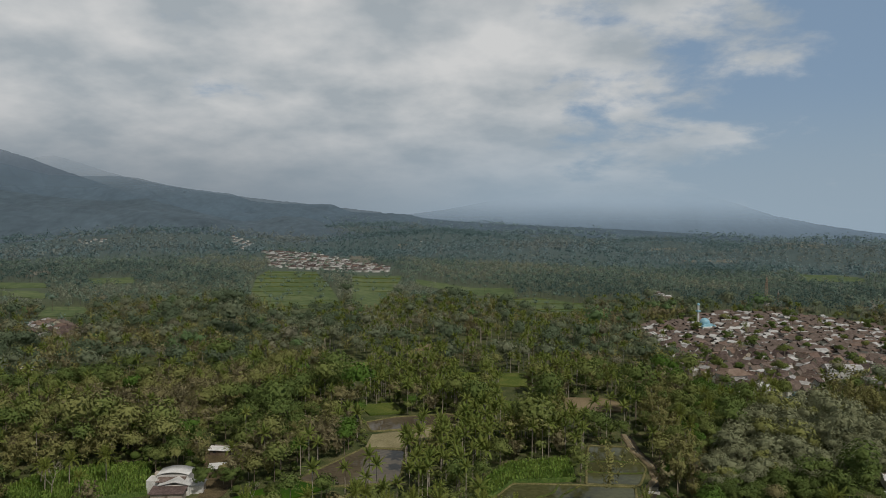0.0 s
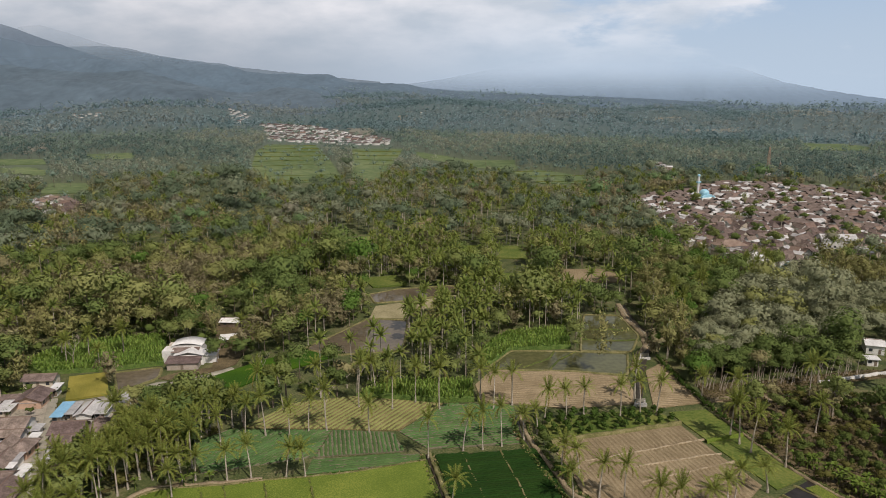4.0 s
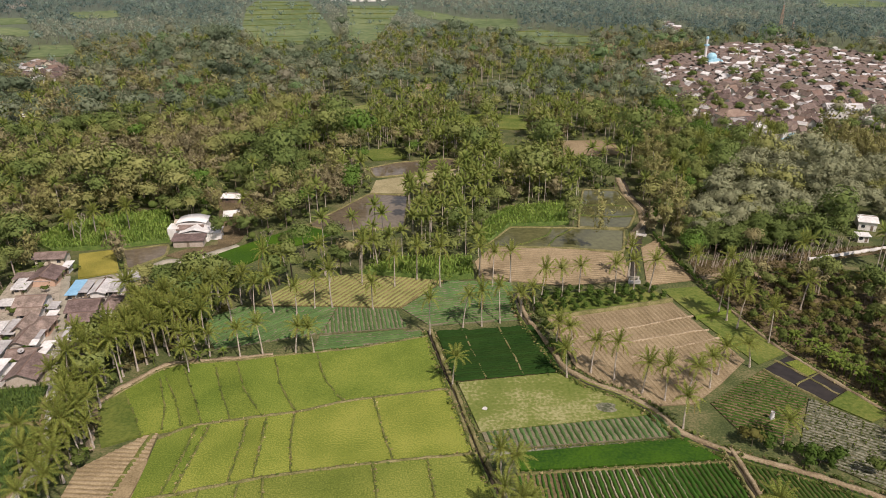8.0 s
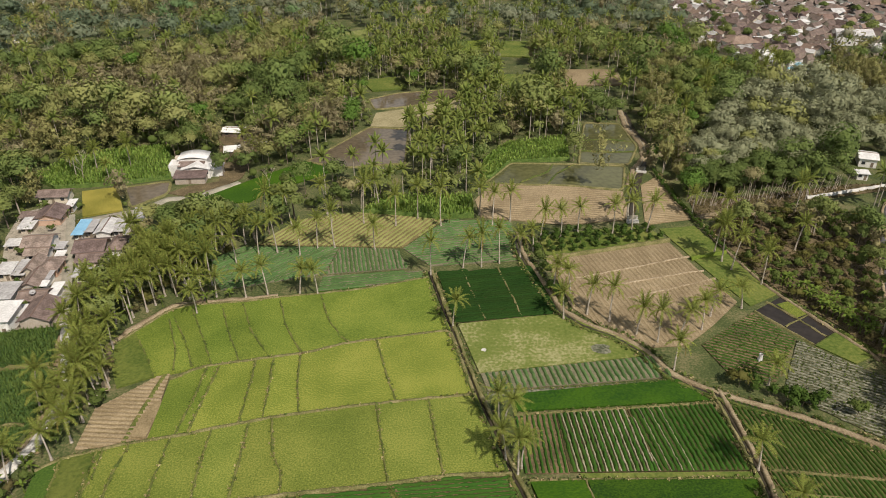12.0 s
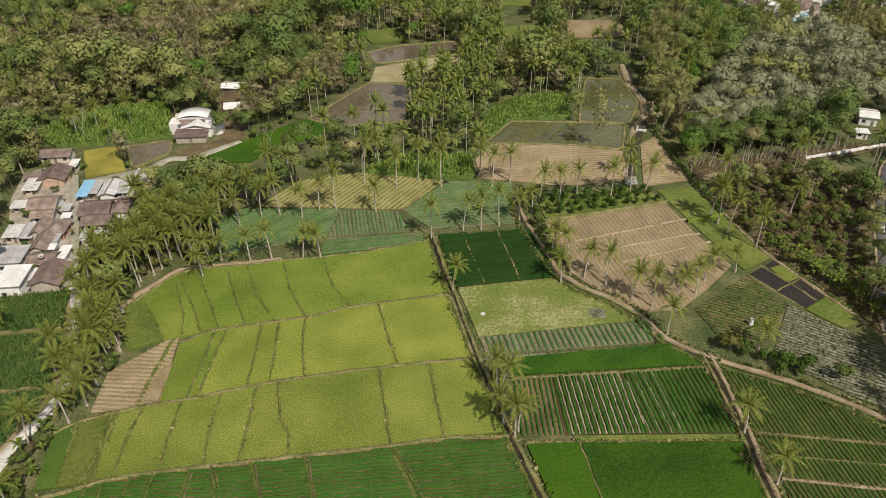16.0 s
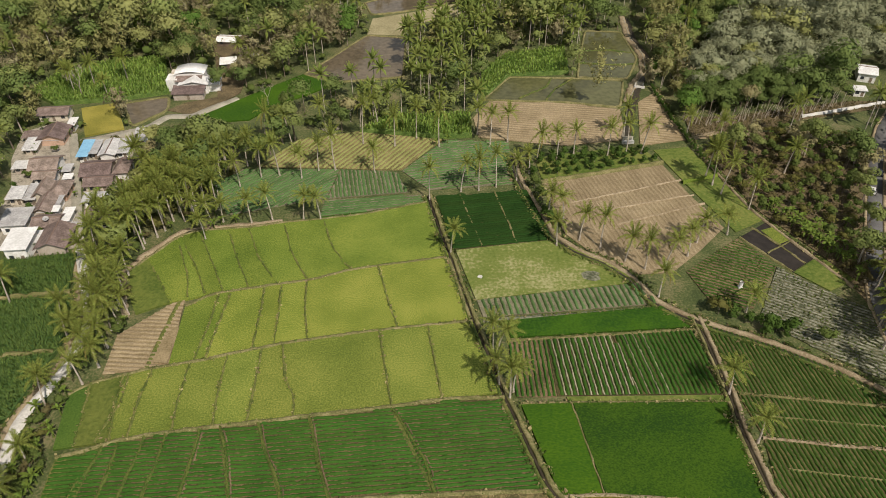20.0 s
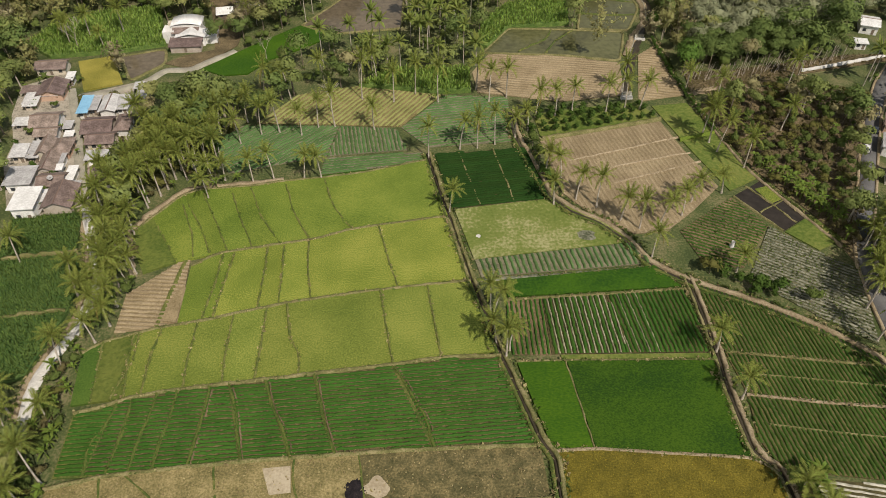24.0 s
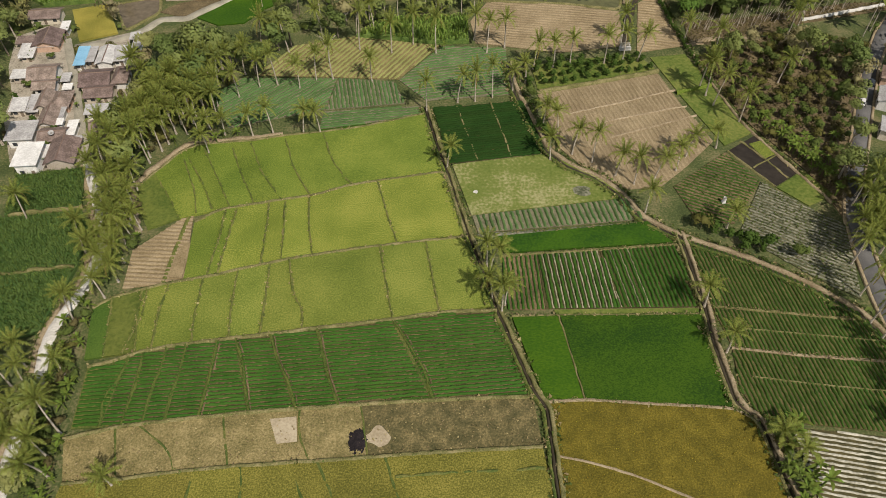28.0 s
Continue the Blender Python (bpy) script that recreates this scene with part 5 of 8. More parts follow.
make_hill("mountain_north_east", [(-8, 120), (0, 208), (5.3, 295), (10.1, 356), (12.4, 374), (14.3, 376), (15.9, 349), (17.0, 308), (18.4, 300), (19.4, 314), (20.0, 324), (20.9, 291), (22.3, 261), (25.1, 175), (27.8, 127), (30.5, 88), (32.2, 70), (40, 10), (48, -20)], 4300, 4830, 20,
          hazed_slope("hill_haze_east", (0.122, 0.170, 0.222), 0.36, 50, 290, 0.98, 0.07), "pale blue mountain flank under the clouds", 3.0)
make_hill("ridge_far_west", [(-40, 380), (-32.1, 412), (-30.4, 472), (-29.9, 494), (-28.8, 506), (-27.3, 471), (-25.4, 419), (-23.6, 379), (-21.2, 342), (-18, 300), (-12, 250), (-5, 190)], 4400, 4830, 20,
          hazed_slope("hill_haze_far_west", (0.110, 0.142, 0.170), 0.36, 250, 470, 0.85, 0.06), "pale grey ridge half lost in cloud", 9.0)
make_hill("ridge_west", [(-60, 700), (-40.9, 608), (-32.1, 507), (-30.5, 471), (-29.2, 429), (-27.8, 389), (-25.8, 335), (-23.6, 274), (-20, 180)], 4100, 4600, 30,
          hazed_slope("hill_haze_west", (0.088, 0.116, 0.144), 0.34, 380, 640, 0.7, 0.10), "grey-blue ridge below the cloud", 4.0)
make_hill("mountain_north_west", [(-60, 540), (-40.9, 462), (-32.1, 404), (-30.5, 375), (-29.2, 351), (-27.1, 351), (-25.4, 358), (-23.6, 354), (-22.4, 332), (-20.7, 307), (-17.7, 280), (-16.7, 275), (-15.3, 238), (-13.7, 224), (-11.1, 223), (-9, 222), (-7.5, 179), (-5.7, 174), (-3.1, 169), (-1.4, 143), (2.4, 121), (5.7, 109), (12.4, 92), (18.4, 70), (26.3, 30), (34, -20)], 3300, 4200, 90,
          hazed_slope("hill_veil_mid", (0.074, 0.108, 0.136), 0.33, 120, 460, 0.62, 0.22), "forested blue-grey mountain ridge under the clouds", 1.0)
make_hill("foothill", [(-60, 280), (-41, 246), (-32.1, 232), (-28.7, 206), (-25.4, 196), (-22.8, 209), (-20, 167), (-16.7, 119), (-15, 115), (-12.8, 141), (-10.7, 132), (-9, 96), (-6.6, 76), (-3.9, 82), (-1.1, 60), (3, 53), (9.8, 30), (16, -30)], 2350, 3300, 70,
          hazed_slope("hill_haze_foot", (0.070, 0.098, 0.118), 0.34, 5000, 6000, 0.0, 0.30), "dark wooded foothills with bare brown patches", 6.0)


# ---- plots ----
def plot(name, poly, top, material, label, category="field", gap=True, group=""):
    ob = new(name, slab(name, poly, top, material))
    if gap:
        GAPS.append(poly)
    return tagged(ob, label, category, group)


def rows_on(ob, name, poly, angle, spacing, width, height, material, z, label="", step=0.7, ragged=0.35, gaps=0.0):
    for a, b in spans(poly, radians(angle), spacing):
        part(name, row_mesh(name, a, b, width, height, material, rng, step, z, ragged, gaps), ob, label)


def terrace(name, piece, poly, cuts, top, mats, label):
    """A terrace of several plots side by side, each at its own level."""
    ob = thing(name, label, "field", "rice terraces")
    made = []
    for k, cell in enumerate(cells(poly, cuts)):
        made.append((part(piece, slab(piece, cell, top + rng.uniform(-0.05, 0.05), M[mats[min(k, len(mats) - 1)]]), ob), cell))
    GAPS.append(poly)
    return made


def bunds(name, cuts, width, height, material, label, group="low earth banks between plots"):
    for line in cuts:
        tagged(new(name, ribbon(name, line, width, height, material, rng, shake=0.5)), label, "bund", group)


terrace("rice_terrace", "rice_plot", TERRACE_1, CUTS_1, 0.42, ["rice_edge", "rice_1"], "green-yellow rice terrace with curved grassy banks")
terrace("rice_terrace", "rice_plot", TERRACE_2, CUTS_2, 0.40, ["rice_1", "rice_1", "rice_2"], "ripening yellow rice terrace in long plots")
terrace("rice_terrace", "rice_plot", TERRACE_3, CUTS_3, 0.38, ["rice_deep", "rice_edge", "rice_edge", "rice_3"], "olive green rice terrace with narrow plots")
for piece, cell in terrace("bean_terrace", "bean_plot", TERRACE_4, CUTS_4, 0.10, ["green_bund"], "deep green crop rows in grass-rimmed plots"):
    inner = shrunk(cell, 0.6)
    part("soil", slab("soil", inner, 0.13, M["bean_soil"]), piece, "dark brown soil")
    rows_on(piece, "crop_row", inner, 5, 0.98, 0.70, 0.40, M["crop_green"], 0.12, gaps=0.10 if piece.name.endswith("005") else 0.025)
terrace("stubble_terrace", "stubble_plot", TERRACE_5, CUTS_5, 0.10, ["stubble"] * 5 + ["stubble_dark"], "harvested terrace of pale brown stubble")
terrace("rice_terrace", "rice_plot", TERRACE_6, CUTS_6[:5], 0.36, ["rice_6"], "ripe yellow-brown rice terrace with banks")
for cuts in (CUTS_1, CUTS_2, CUTS_3):
    bunds("bund", cuts, 0.62, 0.58, M["rice_bund"], "low grassy earth bank between rice plots")
bunds("bund", CUTS_4, 0.7, 0.5, M["crop_bund"], "low grassy earth bank between crop plots")
for line in CUTS_4[4:]:
    side = [(x + 0.75, y) for x, y in line]
    tagged(new("bund", ribbon("bund", side, 0.5, 0.40, M["veg_soil"], rng, shake=0.6)), "bare brown edge of a crop plot", "bund", "low earth banks between plots")
bunds("bund", CUTS_5, 0.6, 0.2, M["green_bund"], "low grassy earth bank in stubble")
bunds("bund", CUTS_6, 0.8, 0.46, M["green_bund"], "low grassy earth bank between ripe rice plots")
for edge in (TERRACE_1[:10], TERRACE_2[:8], TERRACE_3[:11], TERRACE_4[:11], TERRACE_5[:9], TERRACE_6[:9]):
    tagged(new("bund", ribbon("bund", edge, 1.1, 0.6, M["dry_grass"], rng)), "dry grassy bank along the head of a terrace", "bund", "terrace banks")
plot("straw_patch", PALE_PATCH, 0.16, M["pale_soil"], "pale rectangle of dry straw on the stubble", "straw", False)
ob = plot("furrowed_plot", FURROWS_W, 0.05, M["furrow"], "bare reddish ploughed plot beside palms")
ob2 = plot("furrowed_plot", FURROW_STRIP, 0.45, M["furrow"], "narrow bare brown strip between plots")
rows_on(ob, "furrow", FURROWS_W, 176, 1.35, 0.9, 0.25, M["tilled_ridge"], 0.05, step=1.2)


tagged(new("bund", ribbon("bund", [(-70.2, 138.6), (-71.2, 128.0), (-71.6, 120.0), (-71.8, 113.6)], 1.5, 0.3, M["rice_bund"], rng)), "strip of grass between bare plots", "bund", "low earth banks between plots")


def ash_heap():
    bm = bmesh.new()
    bmesh.ops.create_grid(bm, x_segments=26, y_segments=26, size=1)
    gone = []
    for v in bm.verts:
        r = math.hypot(v.co.x, v.co.y)
        edge = 0.78 + 0.2 * noise.noise(Vector((v.co.x * 2.2, v.co.y * 2.2, 4)))
        v.co.z = 0.5 * max(0.0, edge - r) + 0.12 * noise.noise(v.co * 6) - 0.05
        if r > edge + 0.08:
            gone.append(v)
        v.co.x *= 2.8
        v.co.y *= 4.0
    bmesh.ops.delete(bm, geom=gone, context="VERTS")
    ob = new("ash_heap", mesh_bm("ash_heap", bm, M["ash"], True))
    ob.location = (-18.2, 69.6, 0.16)
    tagged(ob, "black burnt straw ash heap on stubble", "ash")


ash_heap()


def tufts(name, poly, spacing, size, material, label, z=0.1):
    """Dry tufts over a field, too many to count."""
    q = scatter(poly, spacing, rng)
    q = q[rng.random(len(q)) < 0.75]
    n = len(q)
    tuft = np.repeat(np.column_stack([q, np.full(n, z + size * 0.5)]), 3, 0) + rng.normal(0, size * 0.35, (n * 3, 3)) * np.array([1, 1, 0.3])
    v, f = leaf_clumps(tuft, rng.normal(size=(n * 3, 3)), size, rng, 1.0, 0.8)
    tagged(new(name, mesh_of(name, v, f, M[material])), label, "tufts", kind="stuff")


tufts("ripe_tufts", RIPE_FIELD, 1.0, 0.17, "ripe_ear", "yellow and brown ears over the ripe field", 0.36)
tufts("verge_grass", POLE_STRIP, 0.9, 0.32, "scrub_brown", "dry reddish grass below the hedge", 0.2)
tufts("thicket_grass", THICKET_E, 1.3, 0.34, "scrub_brown", "dry grass between the thicket's shrubs", 0.15)
tufts("mulch_weeds", OLD_MULCH, 1.1, 0.26, "scrub_green", "weeds between strips of old mulch", 0.15)
tufts("vegetable_weeds", VEG_ROWS, 1.2, 0.28, "scrub_green", "weeds and seedlings in vegetable rows", 0.15)
tufts("straw_tufts", TERRACE_5, 1.5, 0.22, "straw", "pale straw tufts on stubble", 0.12)

ob = plot("chilli_field", CHILLI_DARK, 0.05, M["crop_soil"], "very dark green field with fine crop rows")
rows_on(ob, "crop_row", CHILLI_DARK, 9, 1.0, 0.95, 0.5, M["chilli"], 0.05)
bunds("footpath", CHILLI_PATHS, 0.6, 0.5, M["dry_grass"], "narrow dry path between dark crop beds", "footpaths")
plot("meadow", SCRUB_MEADOW, 0.12, M["meadow"], "patchy dry grass meadow with bare pale spots")
ob = plot("leek_field", LEEKS, 0.04, M["leek_soil"], "blue-green leek rows under thin mesh")
rows_on(ob, "crop_row", LEEKS, 100.6, 1.6, 0.8, 0.55, M["leek"], 0.04)
plot("dark_rice_strip", DARK_STRIP, 0.5, M["dark_rice"], "narrow strip of deep green rice")
ob = plot("staked_bed", STAKED_ROWS_BROWN, 0.04, M["veg_soil"], "brown soil beds with sparse green crops", group="staked beds")
rows_on(ob, "crop_row", STAKED_ROWS_BROWN, 92, 1.25, 0.62, 0.45, M["crop_green"], 0.04)
ob = plot("staked_bed", STAKED_ROWS_WHITE, 0.04, M["crop_soil"], "green crop rows with pale plastic strips", group="staked beds")
rows_on(ob, "crop_row", STAKED_ROWS_WHITE, 94, 1.5, 0.8, 0.5, M["crop_green"], 0.04)
rows_on(ob, "plastic_strip", [(x + 0.75, y) for x, y in STAKED_ROWS_WHITE], 94, 1.5, 0.42, 0.3, M["plastic_worn"], 0.1, "pale plastic mulch strip", 1.0)
ob = plot("staked_bed", STAKED_ROWS_GREEN, 0.04, M["crop_soil"], "green staked crop rows on dark soil", group="staked beds")
rows_on(ob, "crop_row", STAKED_ROWS_GREEN, 97.5, 1.2, 0.8, 0.55, M["crop_green"], 0.04)
rows_on(ob, "plastic_strip", [(43.9, 124.2), (52.0, 124.9), (53.6, 105.4), (46.0, 105.3)], 97.5, 2.4, 0.24, 0.3, M["plastic_worn"], 0.1, "pale plastic mulch strip", 1.0, 0.5, 0.3)
plot("verge", VERGE_E, 0.2, M["meadow_green"], "grass verge beside crop beds")
plot("seedling_field", SEEDLINGS_A, 0.42, M["seedling"], "vivid green young rice", group="young rice")
plot("seedling_field", SEEDLINGS_B, 0.42, M["seedling_dark"], "mottled deep green young rice", group="young rice")
bunds("footpath", SEED_PATH, 0.5, 0.5, M["dry_grass"], "thin dry path between young rice", "footpaths")
plot("ripe_field", RIPE_FIELD, 0.42, M["ripe"], "orange-brown ripe crop field")
tagged(new("footpath", ribbon("footpath", RIPE_PATH, 0.9, 0.5, M["dirt"], rng)), "pale trodden path through ripe crop", "footpath", "footpaths")
for k, (poly, ang) in enumerate(((BEDS_EAST_1, 97.6), (BEDS_EAST_2, 98.4), (BEDS_EAST_3, 97.5))):
    ob = plot("bed_field", poly, 0.05, M["east_soil"], "slanting green crop beds with bare furrows", group="east beds")
    rows_on(ob, "crop_row", poly, ang, 1.05, 0.62, 0.4, M["crop_east"], 0.05)
ob = plot("mulch_field", MULCH_BEDS, 0.04, M["crop_soil"], "soil beds under silver plastic mulch")
rows_on(ob, "plastic_strip", MULCH_BEDS, 169, 1.15, 0.55, 0.22, M["plastic"], 0.04, "silver plastic mulch", 1.2)
ob = plot("brown_field", BROWN_FIELD, 0.05, M["tilled"], "bare light brown tilled field with fine ridges")
rows_on(ob, "ridge", BROWN_FIELD, 104, 1.5, 0.9, 0.22, M["tilled_ridge"], 0.05, step=1.4)
bunds("footpath", BROWN_PATHS, 0.5, 0.36, M["tilled_path"], "pale path across tilled soil", "footpaths")
plot("orchard_plot", ORCHARD, 0.08, M["meadow_green"], "grassy plot under round citrus bushes", gap=True)
plot("meadow", MEADOW_N, 0.08, M["meadow_green"], "short grass meadow in palm shade")
plot("meadow", MEADOW_S, 0.08, M["meadow_green"], "short grass meadow beside a bank")
plot("nursery_pond", NURSERY, -0.02, M["nursery"], "dark flooded seedbeds of a rice nursery", "pond")
plot("meadow", MEADOW_E, 0.12, M["meadow_green"], "small bright grass plot")
ob = plot("vegetable_field", VEG_ROWS, 0.05, M["veg_soil"], "brown and green vegetable rows")
rows_on(ob, "crop_row", VEG_ROWS, 154, 1.3, 0.5, 0.3, M["crop_east"], 0.05, gaps=0.3)
ob = plot("old_mulch_field", OLD_MULCH, 0.05, M["mulch_soil"], "grey-green beds with weathered plastic mulch")
rows_on(ob, "plastic_strip", OLD_MULCH, 149, 1.15, 0.6, 0.2, M["plastic_grey"], 0.05, "weathered grey plastic", 0.9, 0.5, 0.25)
ob = plot("striped_field", STRIPED_N, 0.05, M["stubble"], "olive and brown striped field")
rows_on(ob, "crop_row", STRIPED_N, 58, 1.7, 0.8, 0.3, M["leaf_olive"], 0.05)
ob = plot("bed_field", GRID_N, 0.05, M["leek_soil"], "grey-green vegetable beds with palms", group="north beds")
rows_on(ob, "crop_row", GRID_N, 12, 1.5, 0.75, 0.4, M["leek"], 0.05, gaps=0.2)
for poly, ang in ((CABBAGE_W, 45), (CABBAGE_E, 100), (CABBAGE_S, 8)):
    ob = plot("cabbage_field", poly, 0.05, M["leek_soil"], "blue-green cabbage beds", group="cabbage beds")
    rows_on(ob, "crop_row", poly, ang, 1.3, 0.85, 0.4, M["leek"], 0.05, gaps=0.15)
plot("rice_paddy", GREEN_RIM, 0.3, M["seedling"], "narrow rim of bright green rice")
ob = plot("fallow_field", FALLOW_N, 0.05, M["tilled"], "bare brown tilled field below the ponds")
rows_on(ob, "ridge", FALLOW_N, 172, 1.6, 1.0, 0.2, M["tilled_ridge"], 0.05, step=1.6)
ob = plot("furrowed_plot", FURROWS_NE, 0.05, M["furrow"], "reddish ploughed triangle beside the canal")
rows_on(ob, "furrow", FURROWS_NE, 169, 1.8, 1.0, 0.3, M["tilled_ridge"], 0.05, step=1.4)
for name, poly, mat_name, text in (("pond_south", POND_S, "pond", "still greenish fish pond"), ("pond_north", POND_N, "pond", "flooded pond with reeds"),
                                   ("pond_west", POND_W, "pond_brown", "shallow brown flooded paddy"), ("pond_far", POND_FAR, "pond_brown", "far shallow brown pond"),
                                   ("pond_yard", POND_YARD, "pond_brown", "small brown pond beside ripe rice")):
    tagged(new(name, slab(name, poly, -0.02, M[mat_name])), text, "pond", kind="structure")
    GAPS.append(poly)
    tagged(new("bund", ribbon("bund", poly + poly[:1], 1.2, 0.35, M["dry_grass"], rng)), "dry earth bank round a pond", "bund", "pond banks")
bunds("bund", POND_BUNDS + POND_N_BUNDS, 0.9, 0.3, M["green_bund"], "narrow bank across a pond", "pond banks")
plot("mud_flat", MUD_W, 0.05, M["mud"], "dry tan mud flat beside ponds", "mud")
plot("rice_paddy", RIPE_W, 0.4, M["rice_gold"], "small bright yellow rice plot behind houses")
plot("seedling_field", SEEDLINGS_W, 0.3, M["seedling"], "vivid green seedling plot below the white house", group="young rice")


def far_patch(poly, step, material, label, bare=True):
    """A far field that follows the swells of the ground."""
    q = np.asarray(poly)
    lo, hi = q.min(0), q.max(0)
    nx, ny = int((hi[0] - lo[0]) / step) + 2, int((hi[1] - lo[1]) / step) + 2
    xs, ys = np.meshgrid(lo[0] + step * np.arange(nx), lo[1] + step * np.arange(ny))
    p = np.stack([xs.ravel(), ys.ravel()], 1)
    k = (np.arange(ny - 1)[:, None] * nx + np.arange(nx - 1)[None]).ravel()
    f = np.stack([k, k + 1, k + nx + 1, k + nx], 1)
    f = f[inside(poly, p[f].mean(1))]
    p = p + rng.uniform(-0.25, 0.25, p.shape) * step
    tagged(new("clearing", mesh_of("clearing", np.column_stack([p, ground_z_many(p) + 0.35]), f, material)), label, "field", "far clearings")
    if bare:
        GAPS.append(poly)


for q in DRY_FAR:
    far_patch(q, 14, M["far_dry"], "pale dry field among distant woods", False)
for q in FAR_STRIPS:
    far_patch(q, 8, M["far_terrace"], "open green field among far woods")
for poly, mat_name in ((CLEAR_A, "tilled"), (CLEAR_B, "meadow_green"), (CLEAR_C, "meadow"), (CLEAR_D, "tilled"), (CLEAR_E, "meadow_green"), (CLEAR_F, "rice_1"), (CLEAR_G, "meadow_green"),
                       (FAR_GREEN_A, "far_terrace"), (FAR_GREEN_B, "far_terrace"), (FAR_GREEN_C, "far_terrace"), (FAR_GREEN_D, "far_terrace"), (FAR_GREEN_E, "far_terrace"), (FAR_GREEN_F, "far_terrace"), (FAR_GREEN_G, "far_terrace")):
    plot("clearing", poly, 0.5, M[mat_name], "open field among the woods", group="far clearings")
for poly, ang in ((FAR_GREEN_A, 12), (FAR_GREEN_B, -6), (FAR_GREEN_D, 5), (FAR_GREEN_E, 0)):
    for a, b in spans(poly, radians(ang), 52):
        line = [tuple(a), tuple((a + b) / 2 + rng.normal(0, 3, 2)), tuple(b)]
        tagged(new("bund", ribbon("bund", line, 5.0, 1.4, M["green_bund"], rng, step=8)), "dark grassy edge of a far terrace", "bund", "far banks")
# trees in front of a clearing would hide it: keep its near side open too
for poly, step, n in ([(q, 13, 3) for q in (CLEAR_A, CLEAR_B, CLEAR_C, CLEAR_D, CLEAR_E, CLEAR_F, CLEAR_G)] + [(q, 30, 3) for q in (FAR_GREEN_A, FAR_GREEN_B, FAR_GREEN_C, FAR_GREEN_D, FAR_GREEN_E, FAR_GREEN_F, FAR_GREEN_G, FAR_VILLAGE, *FAR_STRIPS)]
                      + [(q, 7, 2) for q in (RIPE_W, POND_YARD, SEEDLINGS_W, CORN_W, POND_W, MUD_W, POND_FAR, CORN_N, POND_N, BANANA_N, YARD_W, YARD_W2)] + [(TOWN, 12, 2), (HAMLET_NW, 14, 2)]):
    for k in range(1, n + 1):
        GAPS.append([(x * (1 - k * step / math.hypot(x, y)), y * (1 - k * step / math.hypot(x, y))) for x, y in poly])


# ---- ditches, tracks, roads ----
def weeds(name, lines, spacing, reach, size, material, label, z=0.35):
    """Ragged grass and weeds along banks and tracks, too many to count."""
    p = []
    for line in lines:
        for a, b in zip(line[:-1], line[1:]):
            a, b = np.array(a), np.array(b)
            n = max(1, int(np.hypot(*(b - a)) / spacing))
            p.append(a + (b - a) * rng.random((n, 1)) + rng.normal(0, reach, (n, 2)))
    p = np.concatenate(p)
    n = len(p)
    s = size * np.exp(rng.normal(0, 0.4, n * 3))[:, None]
    q = np.repeat(np.column_stack([p, np.full(n, z)]), 3, 0) + rng.normal(0, 1, (n * 3, 3)) * s * np.array([0.6, 0.6, 0.2])
    v, f = leaf_clumps(q, rng.normal(size=(n * 3, 3)), s, rng, 1.1, 0.5)
    tagged(new(name, mesh_of(name, v, f, M[material])), label, "weeds", kind="stuff")


def way(name, line, width, height, mat_name, label, category, reach=None, lift=0.0, shake=0.25):
    ob = new(name, ribbon(name, line, width, height, M[mat_name], rng, shake=shake, lift=lift, top=0.85))
    GAPS.append((line, reach or width * 0.6))
    return tagged(ob, label, category, kind="structure")


def shifted(line, d):
    p = np.array(line, float)
    g = np.gradient(p, axis=0)
    g /= np.hypot(*g.T)[:, None]
    return [tuple(q) for q in p + np.stack([-g[:, 1], g[:, 0]], 1) * d]


BANKS = [TERRACE_1[:10], TERRACE_2[:8], TERRACE_3[:11], TERRACE_4[:11], TERRACE_5[:9], TERRACE_6[:9], LEEK_RIM, BED_RIM, BED_FOOT, RIPE_HEAD, EAST_PATH_A, EAST_PATH_B]
WAYS = [shifted(DITCH_MID, 1.5), shifted(DITCH_MID, -1.4), shifted(DITCH_EAST, 1.7), shifted(DITCH_EAST, -1.5), shifted(TRACK, 1.2), shifted(TRACK, -3.0), shifted(WALL_NE, 0.8), shifted(LANE_SW, 2.2), shifted(LANE_SW, -2.6)]
weeds("bank_grass", BANKS + CUTS_1 + CUTS_2 + CUTS_3 + CUTS_4, 0.42, 0.22, 0.15, "scrub_green", "green grass tufts along the field banks", 0.56)
weeds("dry_bank_grass", BANKS + CUTS_2 + CUTS_3, 0.7, 0.30, 0.15, "straw", "dry grass tufts along the field banks", 0.58)
weeds("ditch_weeds", WAYS, 0.40, 0.35, 0.26, "scrub_green", "green weeds along ditches and tracks", 0.5)
weeds("dry_ditch_weeds", WAYS, 0.8, 0.45, 0.22, "straw", "dry grass along ditches and tracks", 0.5)
way("bank_west", [(-82.5, 130.5), (-86.0, 138.2), (-89.8, 148.8), (-86.6, 155.0), (-82.6, 161.0), (-79.8, 166.0), (-74.8, 168.8), (-57.5, 170.7), (-49.0, 172.6)], 1.5, 0.42, "dirt", "bare earth bank along the upper rice terrace", "bank", 1.2, shake=0.5)
way("path_mid", shifted(DITCH_MID, 0.9), 1.0, 0.62, "dry_grass", "trodden dry grass bank beside the ditch", "path")
way("path_mid_east", shifted(DITCH_MID, -0.9), 0.8, 0.5, "green_bund", "grassy ditch bank", "path")
way("ditch_mid", DITCH_MID, 0.7, 0.12, "ditch", "narrow dark irrigation ditch", "ditch")
way("path_east", shifted(DITCH_EAST, 1.0), 1.0, 0.62, "dirt", "bare earth bank beside the ditch", "path")
way("path_east_b", shifted(DITCH_EAST, -0.9), 0.8, 0.55, "dry_grass", "dry grass ditch bank", "path")
